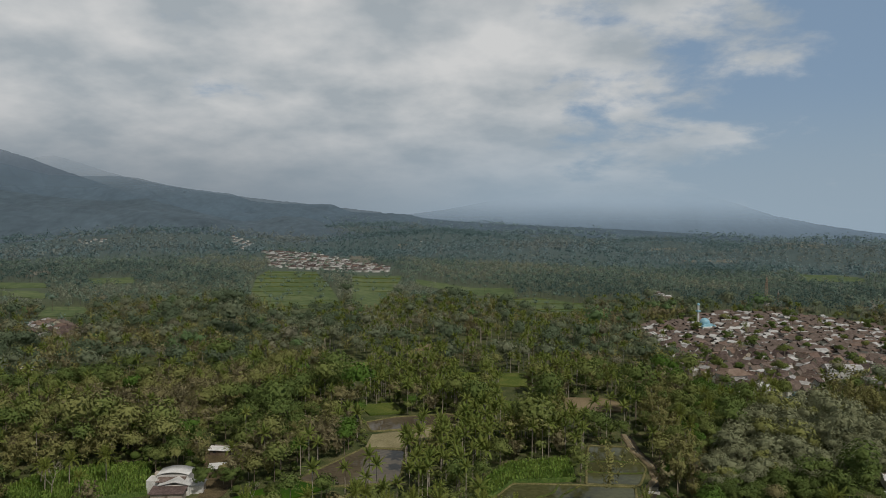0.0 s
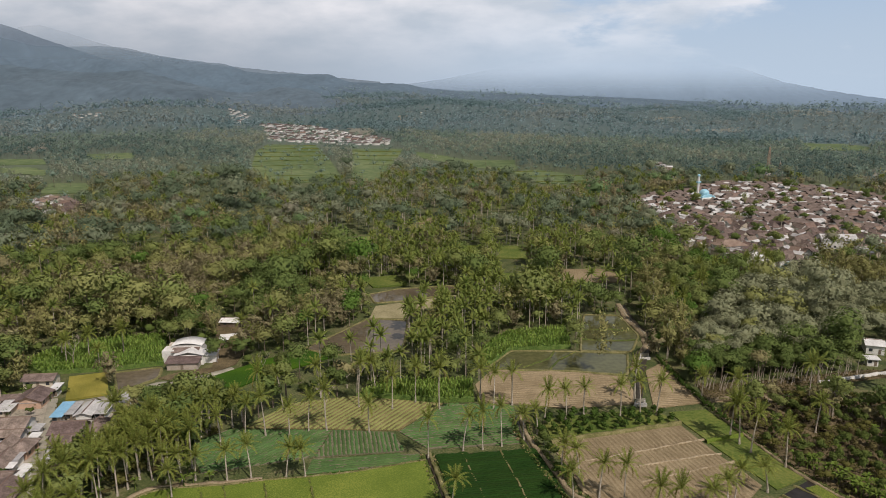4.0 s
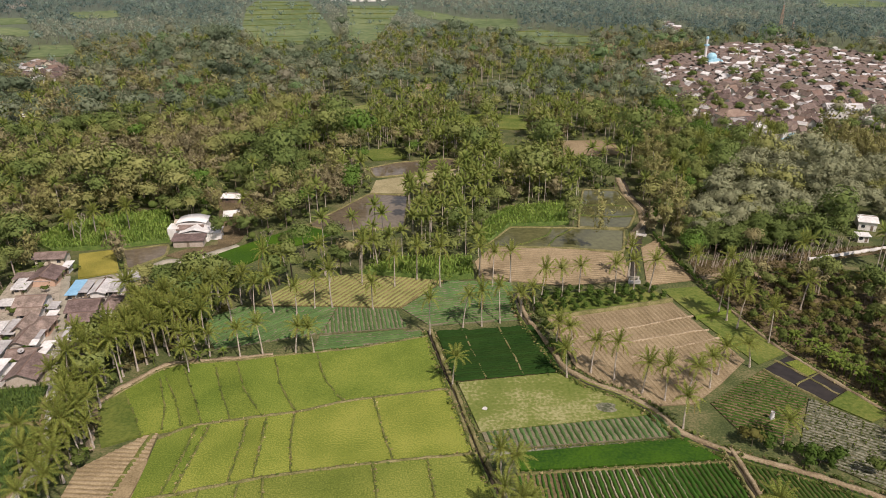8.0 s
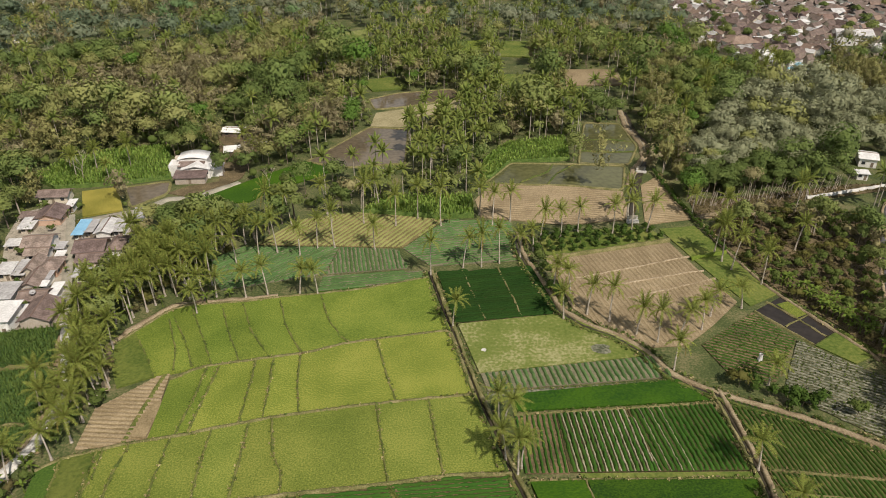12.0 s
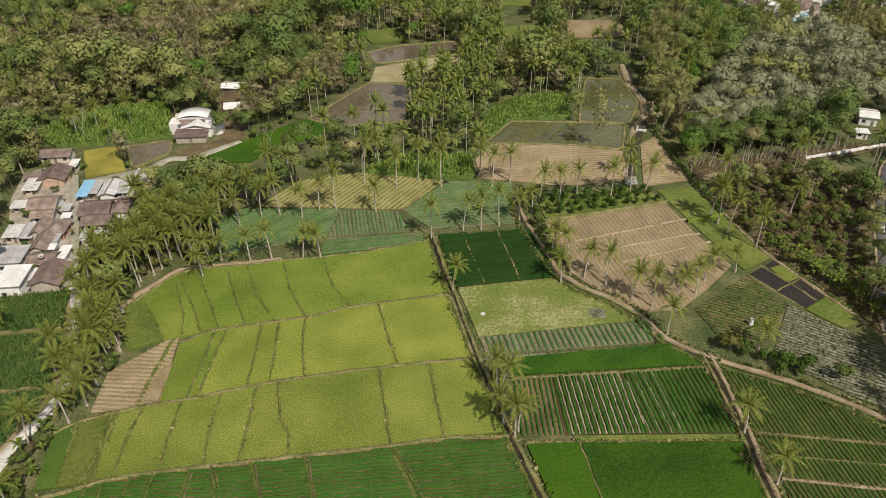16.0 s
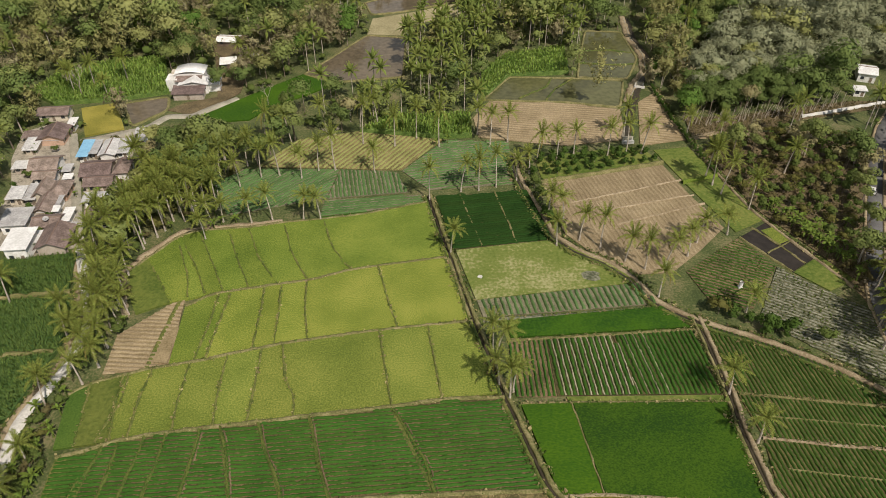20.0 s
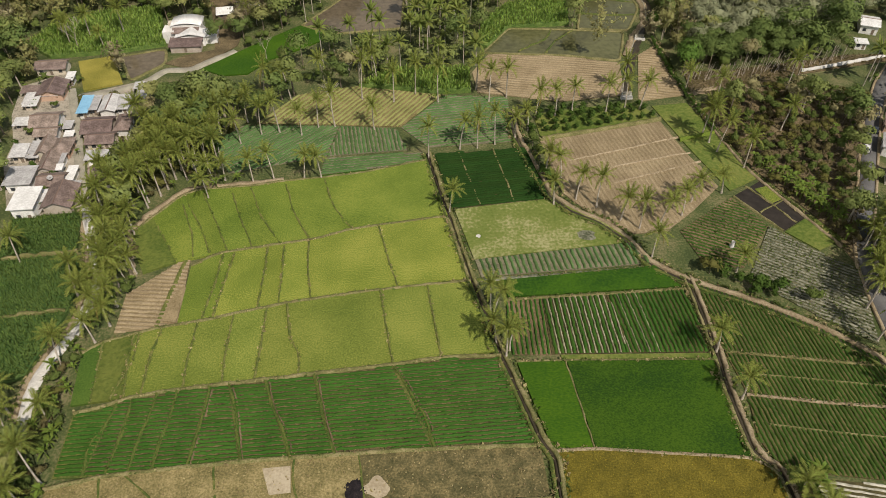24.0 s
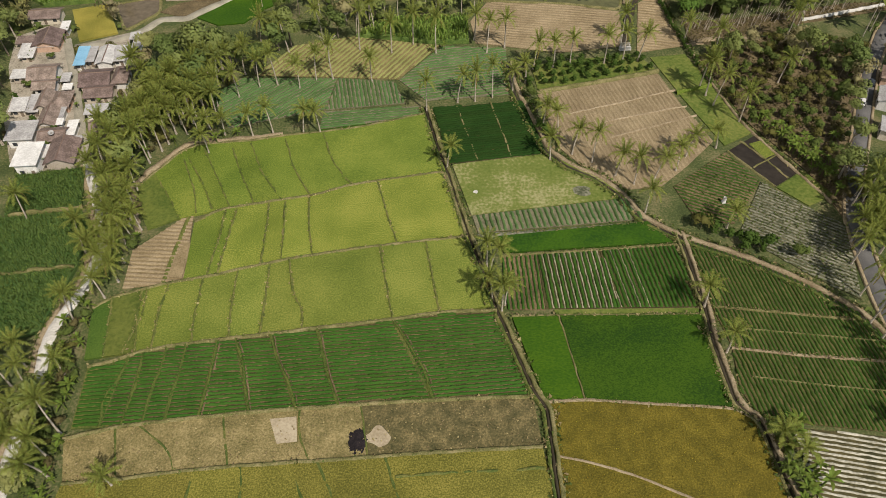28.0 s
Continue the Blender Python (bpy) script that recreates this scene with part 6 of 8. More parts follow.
way("ditch_east", DITCH_EAST, 0.7, 0.12, "ditch", "narrow dark irrigation ditch", "ditch")
way("track", TRACK, 1.25, 0.45, "dirt", "pale dirt track between fields", "track", 3.0)
way("ditch_track", shifted(TRACK, -1.6), 1.1, 0.15, "ditch", "dark ditch along the dirt track", "ditch")
way("bank_track", shifted(TRACK, -2.5), 0.9, 0.5, "green_bund", "grassy bank along the dirt track", "bank")
way("canal", CANAL_N, 2.6, 0.2, "ditch", "grey canal with low concrete edges", "canal", 3.5)
way("canal_edge", shifted(CANAL_N, -1.5), 0.4, 0.5, "lane", "low concrete canal edge", "canal")
way("canal_track", CANAL_TRACK, 3.0, 0.4, "dirt", "dirt track along the canal", "track", 3.0)
way("bank_north_east", WALL_NE, 0.8, 0.5, "dirt", "bare earth bank along meadows", "bank", 2.0)
way("track_north_east", TRACK_NE, 3.0, 0.35, "dirt", "short dirt track into the woods", "track", 3.0)
way("lane_west", LANE_W, 3.2, 0.15, "lane", "worn concrete village lane", "road", 2.5, shake=0.05)
way("lane_north_west", LANE_NW, 3.4, 0.15, "lane", "pale village lane past the rice plot", "road", 2.5, shake=0.05)
way("lane_south_west", LANE_SW, 3.0, 0.2, "white_road", "white concrete lane under palms", "road", 2.7, shake=0.05)
way("lane_bank", shifted(LANE_SW, -1.9), 1.4, 0.35, "dirt", "bare earth bank beside the white lane", "bank", 0.3)
way("road_east", ROAD_E, 4.8, 0.2, "asphalt", "grey asphalt road along the thicket", "road", 2.7, shake=0.02)
way("road_east_kerb", shifted(ROAD_E, 2.7), 0.9, 0.3, "dirt", "dusty earth road shoulder", "kerb", shake=0.05)
way("road_east_kerb_b", shifted(ROAD_E, -2.7), 0.9, 0.3, "dirt", "dusty earth road shoulder", "kerb", shake=0.05)

# yards and single buildings keep the trees away
tagged(new("thicket_floor", slab("thicket_floor", THICKET_E, 0.02, M["verge_soil"])), "dry brown earth under the thicket", "ground", kind="structure")
tagged(new("dry_verge", slab("dry_verge", POLE_STRIP, 0.12, M["verge_soil"])), "dry brown grass below the hedge", "verge", kind="structure")
GAPS += [[(-114, 218), (-80, 224), (-80, 252), (-114, 250)], SEEDLINGS_W, POLE_STRIP, YARD_W, YARD_W2, YARD_HOUSE, [(-116, 229), (-82, 231), (-82, 250), (-116, 250)], [(-114, 246), (-84, 248), (-84, 276), (-114, 276)]]
for x, y, r in ((-90.7, 282, 6), (-96, 305, 8), (-78, 287, 4), (175, 270, 11), (173, 260, 9), (165, 252, 8), (151, 241, 6), (163, 244, 7), (140, 237, 5), (138, 230, 6), (149, 233, 7), (160, 238, 7), (170, 243, 6), (187, 449, 14), (268, 469, 16), (201, 396, 7), (251, 672, 14), (416, 903, 10), (*HAMLET_HUT, 9), (147, 187, 6), (153, 199, 6), (141, 172, 6)):
    GAPS.append([(x + r * math.cos(a), y + r * math.sin(a)) for a in np.linspace(0, 6.28, 9)[:-1]])


def pale_spot(x, y, r, name, material, label):
    bm = bmesh.new()
    ring = [bm.verts.new((x + r * (0.75 + 0.35 * noise.noise(Vector((math.cos(a) * 1.5, math.sin(a) * 1.5, x)))) * math.cos(a), y + 0.8 * r * (0.75 + 0.5 * noise.noise(Vector((math.cos(a), math.sin(a), y)))) * math.sin(a), 0.15)) for a in np.linspace(0, 6.28, 25)[:-1]]
    f = bm.faces.new(ring)
    f.normal_update()
    if f.normal.z < 0:
        f.normal_flip()
    geo = bmesh.ops.extrude_face_region(bm, geom=[f])
    for v in ring:
        v.co.z = 0.0
    bmesh.ops.recalc_face_normals(bm, faces=bm.faces)
    tagged(new(name, mesh_bm(name, bm, material)), label, "bare patch")


pale_spot(41.6, 147.3, 3.4, "gravel_patch", M["plastic_grey"], "pale gravel patch on a dry meadow")
pale_spot(10.5, 146.5, 1.0, "gravel_patch", M["concrete"], "small pale heap on a meadow")
pale_spot(-13.5, 70.5, 3.6, "bare_patch", M["pale_soil"], "pale dry straw spread beside burnt ash")


# ---- houses ----
def box(bm, x0, y0, z0, x1, y1, z1):
    r = bmesh.ops.create_cube(bm, size=1, matrix=Matrix.LocRotScale(((x0 + x1) / 2, (y0 + y1) / 2, (z0 + z1) / 2), None, (x1 - x0, y1 - y0, z1 - z0)))
    return r["verts"]


def roof_mesh(w, d, z, rise, over, kind, material, thick=0.16):
    """A gable, hip or single-slope roof of real thickness over a w x d plan."""
    bm = bmesh.new()
    a, b = w / 2 + over, d / 2 + over
    if kind == "shed":
        top = [(-a, -b, z), (a, -b, z), (a, b, z + rise), (-a, b, z + rise)]
        faces = [(0, 1, 2, 3)]
    elif kind == "hip":
        k = max(0.3, a - b)
        top = [(-a, -b, z), (a, -b, z), (a, b, z), (-a, b, z), (-k, 0, z + rise), (k, 0, z + rise)]
        faces = [(0, 1, 5, 4), (1, 2, 5), (2, 3, 4, 5), (3, 0, 4)]
    else:
        top = [(-a, -b, z), (a, -b, z), (a, b, z), (-a, b, z), (-a, 0, z + rise), (a, 0, z + rise)]
        faces = [(0, 1, 5, 4), (2, 3, 4, 5)]
    vs = [bm.verts.new(p) for p in top]
    fs = [bm.faces.new([vs[i] for i in q]) for q in faces]
    bmesh.ops.recalc_face_normals(bm, faces=fs)
    r = bmesh.ops.extrude_face_region(bm, geom=fs)
    for v in r["geom"]:
        if isinstance(v, bmesh.types.BMVert):
            v.co.z += thick
    bmesh.ops.recalc_face_normals(bm, faces=bm.faces)
    return mesh_bm("roof", bm, material)


def wall_mesh(w, d, h, rise, kind, material):
    bm = bmesh.new()
    box(bm, -w / 2, -d / 2, -0.4, w / 2, d / 2, h)
    if kind == "gable":
        for x in (-w / 2, w / 2 - 0.15):
            vs = [bm.verts.new(p) for p in ((x, -d / 2, h), (x, d / 2, h), (x, 0, h + rise), (x + 0.15, -d / 2, h), (x + 0.15, d / 2, h), (x + 0.15, 0, h + rise))]
            for q in ((0, 1, 2), (3, 5, 4), (0, 2, 5, 3), (1, 4, 5, 2)):
                bm.faces.new([vs[i] for i in q])
    bmesh.ops.recalc_face_normals(bm, faces=bm.faces)
    return mesh_bm("wall", bm, material)


def panel_mesh(name, w, h, t, material):
    bm = bmesh.new()
    box(bm, -w / 2, -t / 2, 0, w / 2, t / 2, h)
    bmesh.ops.bevel(bm, geom=bm.edges[:], offset=0.02, segments=1, affect="EDGES")
    return mesh_bm(name, bm, material)


WINDOW, DOOR = panel_mesh("window", 1.3, 1.2, 0.12, M["glass"]), panel_mesh("door", 1.0, 2.0, 0.12, M["bark"])
RIDGE_CAP = panel_mesh("ridge_cap", 1.0, 0.18, 0.35, M["tile_red"])


def house(w, d, h, kind, rise, roof_mat, wall_mat, label, at, group="", over=0.6, openings=True, name="house"):
    top = thing(name, label, "house", group, at=at)
    part("wall", wall_mesh(w, d, h, rise, kind, M[wall_mat]), top)
    r = part("roof", roof_mesh(w, d, h, rise, over, kind, M[roof_mat]), top)
    if kind != "shed":
        part("ridge_cap", RIDGE_CAP, r, "", pose(0, 0, h + rise + 0.08) @ Matrix.Diagonal(((w + 2 * over) if kind == "gable" else max(0.6, w - d), 1, 1, 1)))
    if openings:
        n = max(2, int(w / 3))
        for s in (-1, 1):
            for k in range(n):
                x = -w / 2 + w * (k + 0.5) / n
                if k == n // 2:
                    part("door", DOOR, top, "", pose(x, s * (d / 2 + 0.03), 0))
                else:
                    part("window", WINDOW, top, "", pose(x, s * (d / 2 + 0.03), 0.95))
    return top


def village(poly, spacing, variants, rng, limit, group, turn=0.0, shake=6, size=(0.85, 1.2), jitter=0.28):
    """Houses in crooked rows; copies of a few kinds. The first ones are things, the farthest one joined mesh."""
    pts = scatter(poly, spacing, rng, jitter)
    pts = pts[np.argsort(np.hypot(*pts.T))]
    for k, (x, y) in enumerate(pts[:limit]):
        ob = variants[int(rng.integers(len(variants)))]
        s = rng.uniform(*size)
        m = pose(x, y, ground_z(x, y), 0, 0, turn + rng.choice([0, 90, 180, 270]) + rng.normal() * shake)
        c = copy_thing(ob, m)
        c.scale = (s, s * rng.uniform(0.85, 1.1), rng.uniform(0.9, 1.25))
        tagged(c, group=group)
    return pts


# kinds of town house, kept as the first houses of the town
TOWN_KINDS = []
for k, (w, d, h, kind, rise, roof, wall, text) in enumerate((
        (11, 8, 3.2, "gable", 2.4, "tile_dark", "wall_cream", "low village house with a brown tile gable roof"),
        (10, 8, 3.2, "hip", 2.6, "tile_dark", "wall_white", "low village house with a brown hipped tile roof"),
        (13, 8, 3.3, "gable", 2.3, "tile_dark", "wall_white", "long village house with a weathered tile roof"),
        (9, 7, 3.0, "gable", 2.0, "tile_dark", "wall_cream", "small village house with a brown tile roof"),
        (12, 9, 3.4, "hip", 2.8, "tile_dark", "wall_cream", "broad village house with a dark hipped roof"),
        (10, 7, 3.0, "gable", 1.6, "sheet_grey", "wall_cream", "village house with a grey sheet roof"),
        (9, 6, 3.2, "shed", 0.8, "sheet_white", "wall_white", "low white flat-roofed village house"),
        (11, 8, 3.2, "gable", 2.4, "tile_dark", "wall_white", "village house with a brown roof and white gable"),
        (10, 8, 3.2, "gable", 2.2, "tile_red", "wall_white", "village house with a reddish tile roof"))):
    TOWN_KINDS.append(house(w, d, h, kind, rise, roof, wall, text, pose(205 + 14 * k, 432 + 5 * (k % 3), 0, 0, 0, 20 + 90 * (k % 2)), "town houses", openings=False))


def joined_houses(name, pts, g, w, d, turn, label):
    """Houses past those that can be counted: walls in one mesh, roofs in another."""
    n = len(pts)
    a = np.radians(turn + g.choice([0, 90], n) + g.normal(0, 13, n))
    s = g.uniform(0.65, 1.2, n)
    h, rise = 3.0 * g.uniform(0.85, 1.4, n), 1.9 * g.uniform(0.8, 1.15, n)
    z = ground_z_many(pts)
    out = {}
    pick = g.choice(4, n, p=(0.70, 0.10, 0.14, 0.06))
    for tag, mat_name in ((-1, "wall_white"), (0, "tile_dark"), (1, "tile_red"), (2, "sheet_grey"), (3, "sheet_white")):
        V, F, base = [], [], 0
        for i in range(n):
            if tag >= 0 and pick[i] != tag:
                continue
            x, y, k = w / 2 * s[i], d / 2 * s[i], (0.0 if tag < 0 else 0.6)
            x, y = x + k, y + k
            zh = z[i] + h[i]
            q = np.array([(-x, -y), (x, -y), (x, y), (-x, y)])
            if tag < 0:
                v = np.array([(*p, z[i] - 0.4) for p in q] + [(*p, zh) for p in q])
                fs = [(0, 1, 5, 4), (1, 2, 6, 5), (2, 3, 7, 6), (3, 0, 4, 7)]
            else:
                v = np.array([(*p, zh) for p in q] + [(-x, 0, zh + rise[i]), (x, 0, zh + rise[i])])
                fs = [(0, 1, 5, 4), (2, 3, 4, 5)]
            c, sn = math.cos(a[i]), math.sin(a[i])
            v[:, :2] = v[:, :2] @ np.array([[c, sn], [-sn, c]]) + pts[i]
            V.append(v)
            F += [tuple(j + base for j in q4) for q4 in fs]
            base += len(v)
        if V:
            tagged(new(name, mesh_of(name, np.concatenate(V), F, M[mat_name])), label, "houses", kind="stuff")


def settle(poly, spacing, g, limit, group, turn, size, w=10, d=7.5):
    pts = village(poly, spacing, TOWN_KINDS, g, limit, group, turn, 9, size)
    GAPS.append(poly)
    if len(pts) > limit:
        joined_houses("house_rows", pts[limit:], g, w, d, turn, "crowded brown-roofed houses of the settlement")


settle(TOWN, 9.0, np.random.default_rng(3), 220, "town houses", 24, (0.5, 0.85), 8.4, 6.2)
settle(TOWN_FAR, 13, np.random.default_rng(5), 0, "town houses", 10, (0.8, 1.1))
settle(HAMLET_NW, 13, np.random.default_rng(6), 25, "hamlet houses", 0, (0.8, 1.1))
settle(FAR_VILLAGE, 17, np.random.default_rng(8), 0, "far village houses", 15, (0.9, 1.3), 12, 9)
settle(FAR_VILLAGE_W, 22, np.random.default_rng(9), 0, "far village houses", 5, (0.9, 1.3), 12, 9)
for q in FAR_DOTS:
    settle(q, 24, np.random.default_rng(11), 0, "far village houses", 5, (0.9, 1.3), 12, 9)


# ---- palms ----
def frond_mesh(length, droop, rng, material, blades=14):
    """One palm frond: a drooping rib with leaflets hanging to both sides, its base at the origin, reaching along x."""
    us = np.linspace(0.0, 1.0, blades + 1)
    rib = np.stack([length * us * (1 - 0.15 * us), np.zeros_like(us), length * (0.36 * us - droop * us ** 2)], 1)
    wide = length * 0.10 * np.sin(np.pi * np.clip(us * 0.90 + 0.08, 0, 1)) ** 0.6
    v, f = [], []
    for s in (-1, 1):
        for k in range(blades):
            a, b, w = rib[k], rib[k + 1], (wide[k] + wide[k + 1]) / 2 * rng.uniform(0.8, 1.15)
            out = np.array([w * 0.75, s * w * 1.15, -w * rng.uniform(0.3, 0.7)])
            i = len(v)
            v += [a, a + (b - a) * 0.9, a + (b - a) * 0.62 + out, a + (b - a) * 0.38 + out]
            f.append((i, i + 1, i + 2, i + 3) if s > 0 else (i + 3, i + 2, i + 1, i))
    return mesh_of("frond", np.array(v), f, material)


def stem_mesh(name, height, r0, r1, bend, material, sides=6, rings=7):
    v, f = [], []
    for k in range(rings):
        u = k / (rings - 1)
        r = r0 + (r1 - r0) * u ** 0.6 + (0.12 if k == 0 else 0)
        for s in range(sides):
            a = 2 * math.pi * s / sides
            v.append((bend * u * u + r * math.cos(a), r * math.sin(a), height * u - (0.4 if k == 0 else 0)))
    for k in range(rings - 1):
        for s in range(sides):
            t = (s + 1) % sides
            f.append((k * sides + s, k * sides + t, (k + 1) * sides + t, (k + 1) * sides + s))
    return mesh_of(name, v, f, material)


FRONDS = [frond_mesh(4.9, d, np.random.default_rng(20 + k), M["frond"]) for k, d in enumerate((0.10, 0.32, 0.55, 0.80))]
FRONDS_FAR = [frond_mesh(4.9, d, np.random.default_rng(26 + k), M["frond"], 12) for k, d in enumerate((0.10, 0.32, 0.55, 0.80))]
FROND_DRY = frond_mesh(3.8, 1.25, np.random.default_rng(31), M["frond_dry"])


def crown_poses(rng, n):
    for k in range(n):
        tier = k / n
        turn = k * 137.5 + rng.uniform(-14, 14)
        yield tier, pose(0, 0, 0, 0, -60 + 84 * tier + rng.uniform(-8, 8), 0), turn


def crown_mesh(rng, n):
    """All fronds of one crown as a single mesh, for palms far from the camera."""
    V, F, base = [], [], 0
    for tier, tilt, turn in crown_poses(rng, n):
        src = FRONDS_FAR[min(3, int(tier * 4))]
        co = np.empty(len(src.vertices) * 3, np.float32)
        src.vertices.foreach_get("co", co)
        m = np.array(pose(0, 0, 0, 0, 0, turn) @ tilt)
        V.append(co.reshape(-1, 3) @ m[:3, :3].T)
        F.append(np.arange(len(src.vertices)).reshape(-1, 4) + base)
        base += len(src.vertices)
    return np.concatenate(V), np.concatenate(F)


PALM_TEXT = "tall coconut palm with a slender grey stem"
PALM_KINDS, PALM_FAR = [], []
for k, (h, bend) in enumerate(((11.5, 0.8), (10.0, -0.6), (12.5, 1.6), (9.0, 0.3), (13.5, -1.2))):
    r = np.random.default_rng(40 + k)
    stem = stem_mesh("trunk", h, 0.26, 0.15, bend, M["stem"])
    near = thing("coconut_palm", PALM_TEXT, "palm tree", "coconut palms", at=pose(-60 - 6 * k, 196 - 5 * k, 0))
    part("trunk", stem, near)
    for tier, tilt, turn in crown_poses(r, 21):
        part("frond", FRONDS[min(3, int(tier * 4))], near, "", pose(bend, 0, h, 0, 0, turn) @ tilt)
    part("frond", FROND_DRY, near, "dry hanging frond", pose(bend, 0, h - 0.1, 0, 20, 40 + 70 * k))
    PALM_KINDS.append((near, h, bend))
    v, f = crown_mesh(r, 24)
    far = thing("coconut_palm", PALM_TEXT, "palm tree", "coconut palms", at=pose(-78 - 5 * k, 200 - 9 * k, 0))
    part("trunk", stem, far)
    part("crown", mesh_of("crown", v + np.array([bend, 0, h]), f, M["frond"]), far)
    PALM_FAR.append((far, h, bend))


def palm(x, y, h, rng, near=False):
    kinds = PALM_KINDS if near else PALM_FAR
    ob, h0, bend = kinds[int(rng.integers(len(kinds)))]
    s = h / h0
    c = copy_thing(ob, pose(x, y, ground_z(x, y), rng.normal() * 2.5, rng.normal() * 2.5, rng.uniform(0, 360)))
    w = rng.uniform(0.9, 1.12)
    c.scale = (w, w, s)
    return c


# ---- broad-leaved trees ----
def crown_points(rng, n, r, h, lobes, flat=0.75):
    """Leaf places on the skins of several lobes, with the directions they face."""
    c = np.stack([rng.normal(0, r * 0.42, lobes), rng.normal(0, r * 0.42, lobes), h + rng.uniform(-0.35, 0.5, lobes) * r], 1)
    k = rng.integers(lobes, size=n)
    d = rng.normal(size=(n, 3))
    d[:, 2] = np.abs(d[:, 2]) * 0.9 - 0.25
    d /= np.linalg.norm(d, axis=1)[:, None]
    rad = r * rng.uniform(0.45, 0.68, lobes)[k] * rng.uniform(0.75, 1.06, n)
    p = c[k] + d * rad[:, None] * np.array([1, 1, flat])
    nrm = d + rng.normal(0, 0.45, (n, 3))
    return p, nrm / np.linalg.norm(nrm, axis=1)[:, None], c


def limb_mesh(name, h, r0, centres, material, sides=5):
    bm = bmesh.new()

    def limb(a, b, ra, rb):
        m = (Vector(b) - Vector(a)).to_track_quat("Z", "Y").to_matrix().to_4x4()
        ring = []
        for p, rr in ((a, ra), (b, rb)):
            ring.append([bm.verts.new(Vector(p) + (m @ Vector((rr * math.cos(2 * math.pi * s / sides), rr * math.sin(2 * math.pi * s / sides), 0)))) for s in range(sides)])
        for s in range(sides):
            bm.faces.new((ring[0][s], ring[0][(s + 1) % sides], ring[1][(s + 1) % sides], ring[1][s]))

    limb((0, 0, -0.4), (0.1, 0, h * 0.35), r0 * 1.3, r0 * 0.85)
    limb((0.1, 0, h * 0.35), (0, 0.1, h * 0.6), r0 * 0.85, r0 * 0.6)
    for c in centres:
        limb((0.05, 0.05, h * random.uniform(0.4, 0.6)), c, r0 * 0.5, r0 * 0.15)
    return mesh_bm(name, bm, material)


def rng_noise(g, n, k):
    return g.normal(0, k, (n, 3))


def tree_kind(seed, h, r, leaves, size, leaf, bark, label, lobes=7, at=(0, 0), flat=0.75, name="tree", category="tree", group="broad-leaved trees"):
    g = np.random.default_rng(seed)
    p, nrm, c = crown_points(g, int(leaves * (0.55 if name == "shrub" else 0.85)), r, h * 0.72, lobes, flat)
    v, f = leaf_clumps(p, nrm, size * 0.82, g, 1.2)
    ob = thing(name, label, category, group, at=pose(*at, 0))
    part("trunk", limb_mesh("trunk", h, 0.03 * h * 0.7, c, M[bark]), ob)
    mid = p.mean(0) - np.array([0, 0, 0.3 * r])
    out = (p - mid) / r + 0.55 * nrm + rng_noise(g, len(p), 0.12)
    lv, lf, ln = lumps(np.concatenate([[[0, 0, h * 0.72]], c[:3]]), np.array([r * 0.50] + [r * 0.34] * 3)[:len(c[:3]) + 1], g, flat)
    lo = (lv - mid) / r * 0.4 + 0.8 * ln
    me = mesh_of("crown", np.concatenate([v, lv]), np.concatenate([f, lf + len(v)]), M[leaf])
    part("crown", rounded(me, np.concatenate([np.repeat(out, 4, 0), lo])), ob)
    return ob


def banana_kind(seed, at):
    g = np.random.default_rng(seed)
    V, F, base = [], [], 0
    for k in range(9):
        turn, tilt, ln = k * 137.5, g.uniform(25, 78), g.uniform(2.2, 3.1)
        us = np.linspace(0, 1, 5)
        rib = np.stack([us * ln * math.cos(radians(tilt)), 0 * us, us * ln * math.sin(radians(tilt)) - 0.55 * ln * us ** 2.2], 1)
        w = 0.27 * np.sin(np.pi * np.clip(us * 0.85 + 0.1, 0, 1))
        side = np.stack([np.stack([rib[:, 0], -w, rib[:, 2] - 0.12 * w], 1), rib, np.stack([rib[:, 0], w, rib[:, 2] - 0.12 * w], 1)], 1)
        m = np.array(pose(0, 0, 0, 0, 0, turn))[:3, :3]
        V.append(side.reshape(-1, 3) @ m.T + np.array([0, 0, 2.2]))
        for j in range(4):
            for s in range(2):
                F.append((base + j * 3 + s, base + j * 3 + s + 1, base + j * 3 + s + 4, base + j * 3 + s + 3))
        base += 15
    ob = thing("banana_plant", "banana plant with broad yellow-green leaves", "banana plant", "banana plants", at=pose(*at, 0))
    part("stem", stem_mesh("stem", 2.3, 0.16, 0.1, 0.05, M["meadow_green"], 5, 3), ob)
    part("leaves", mesh_of("leaves", np.concatenate(V), F, M["banana"]), ob)
    return ob


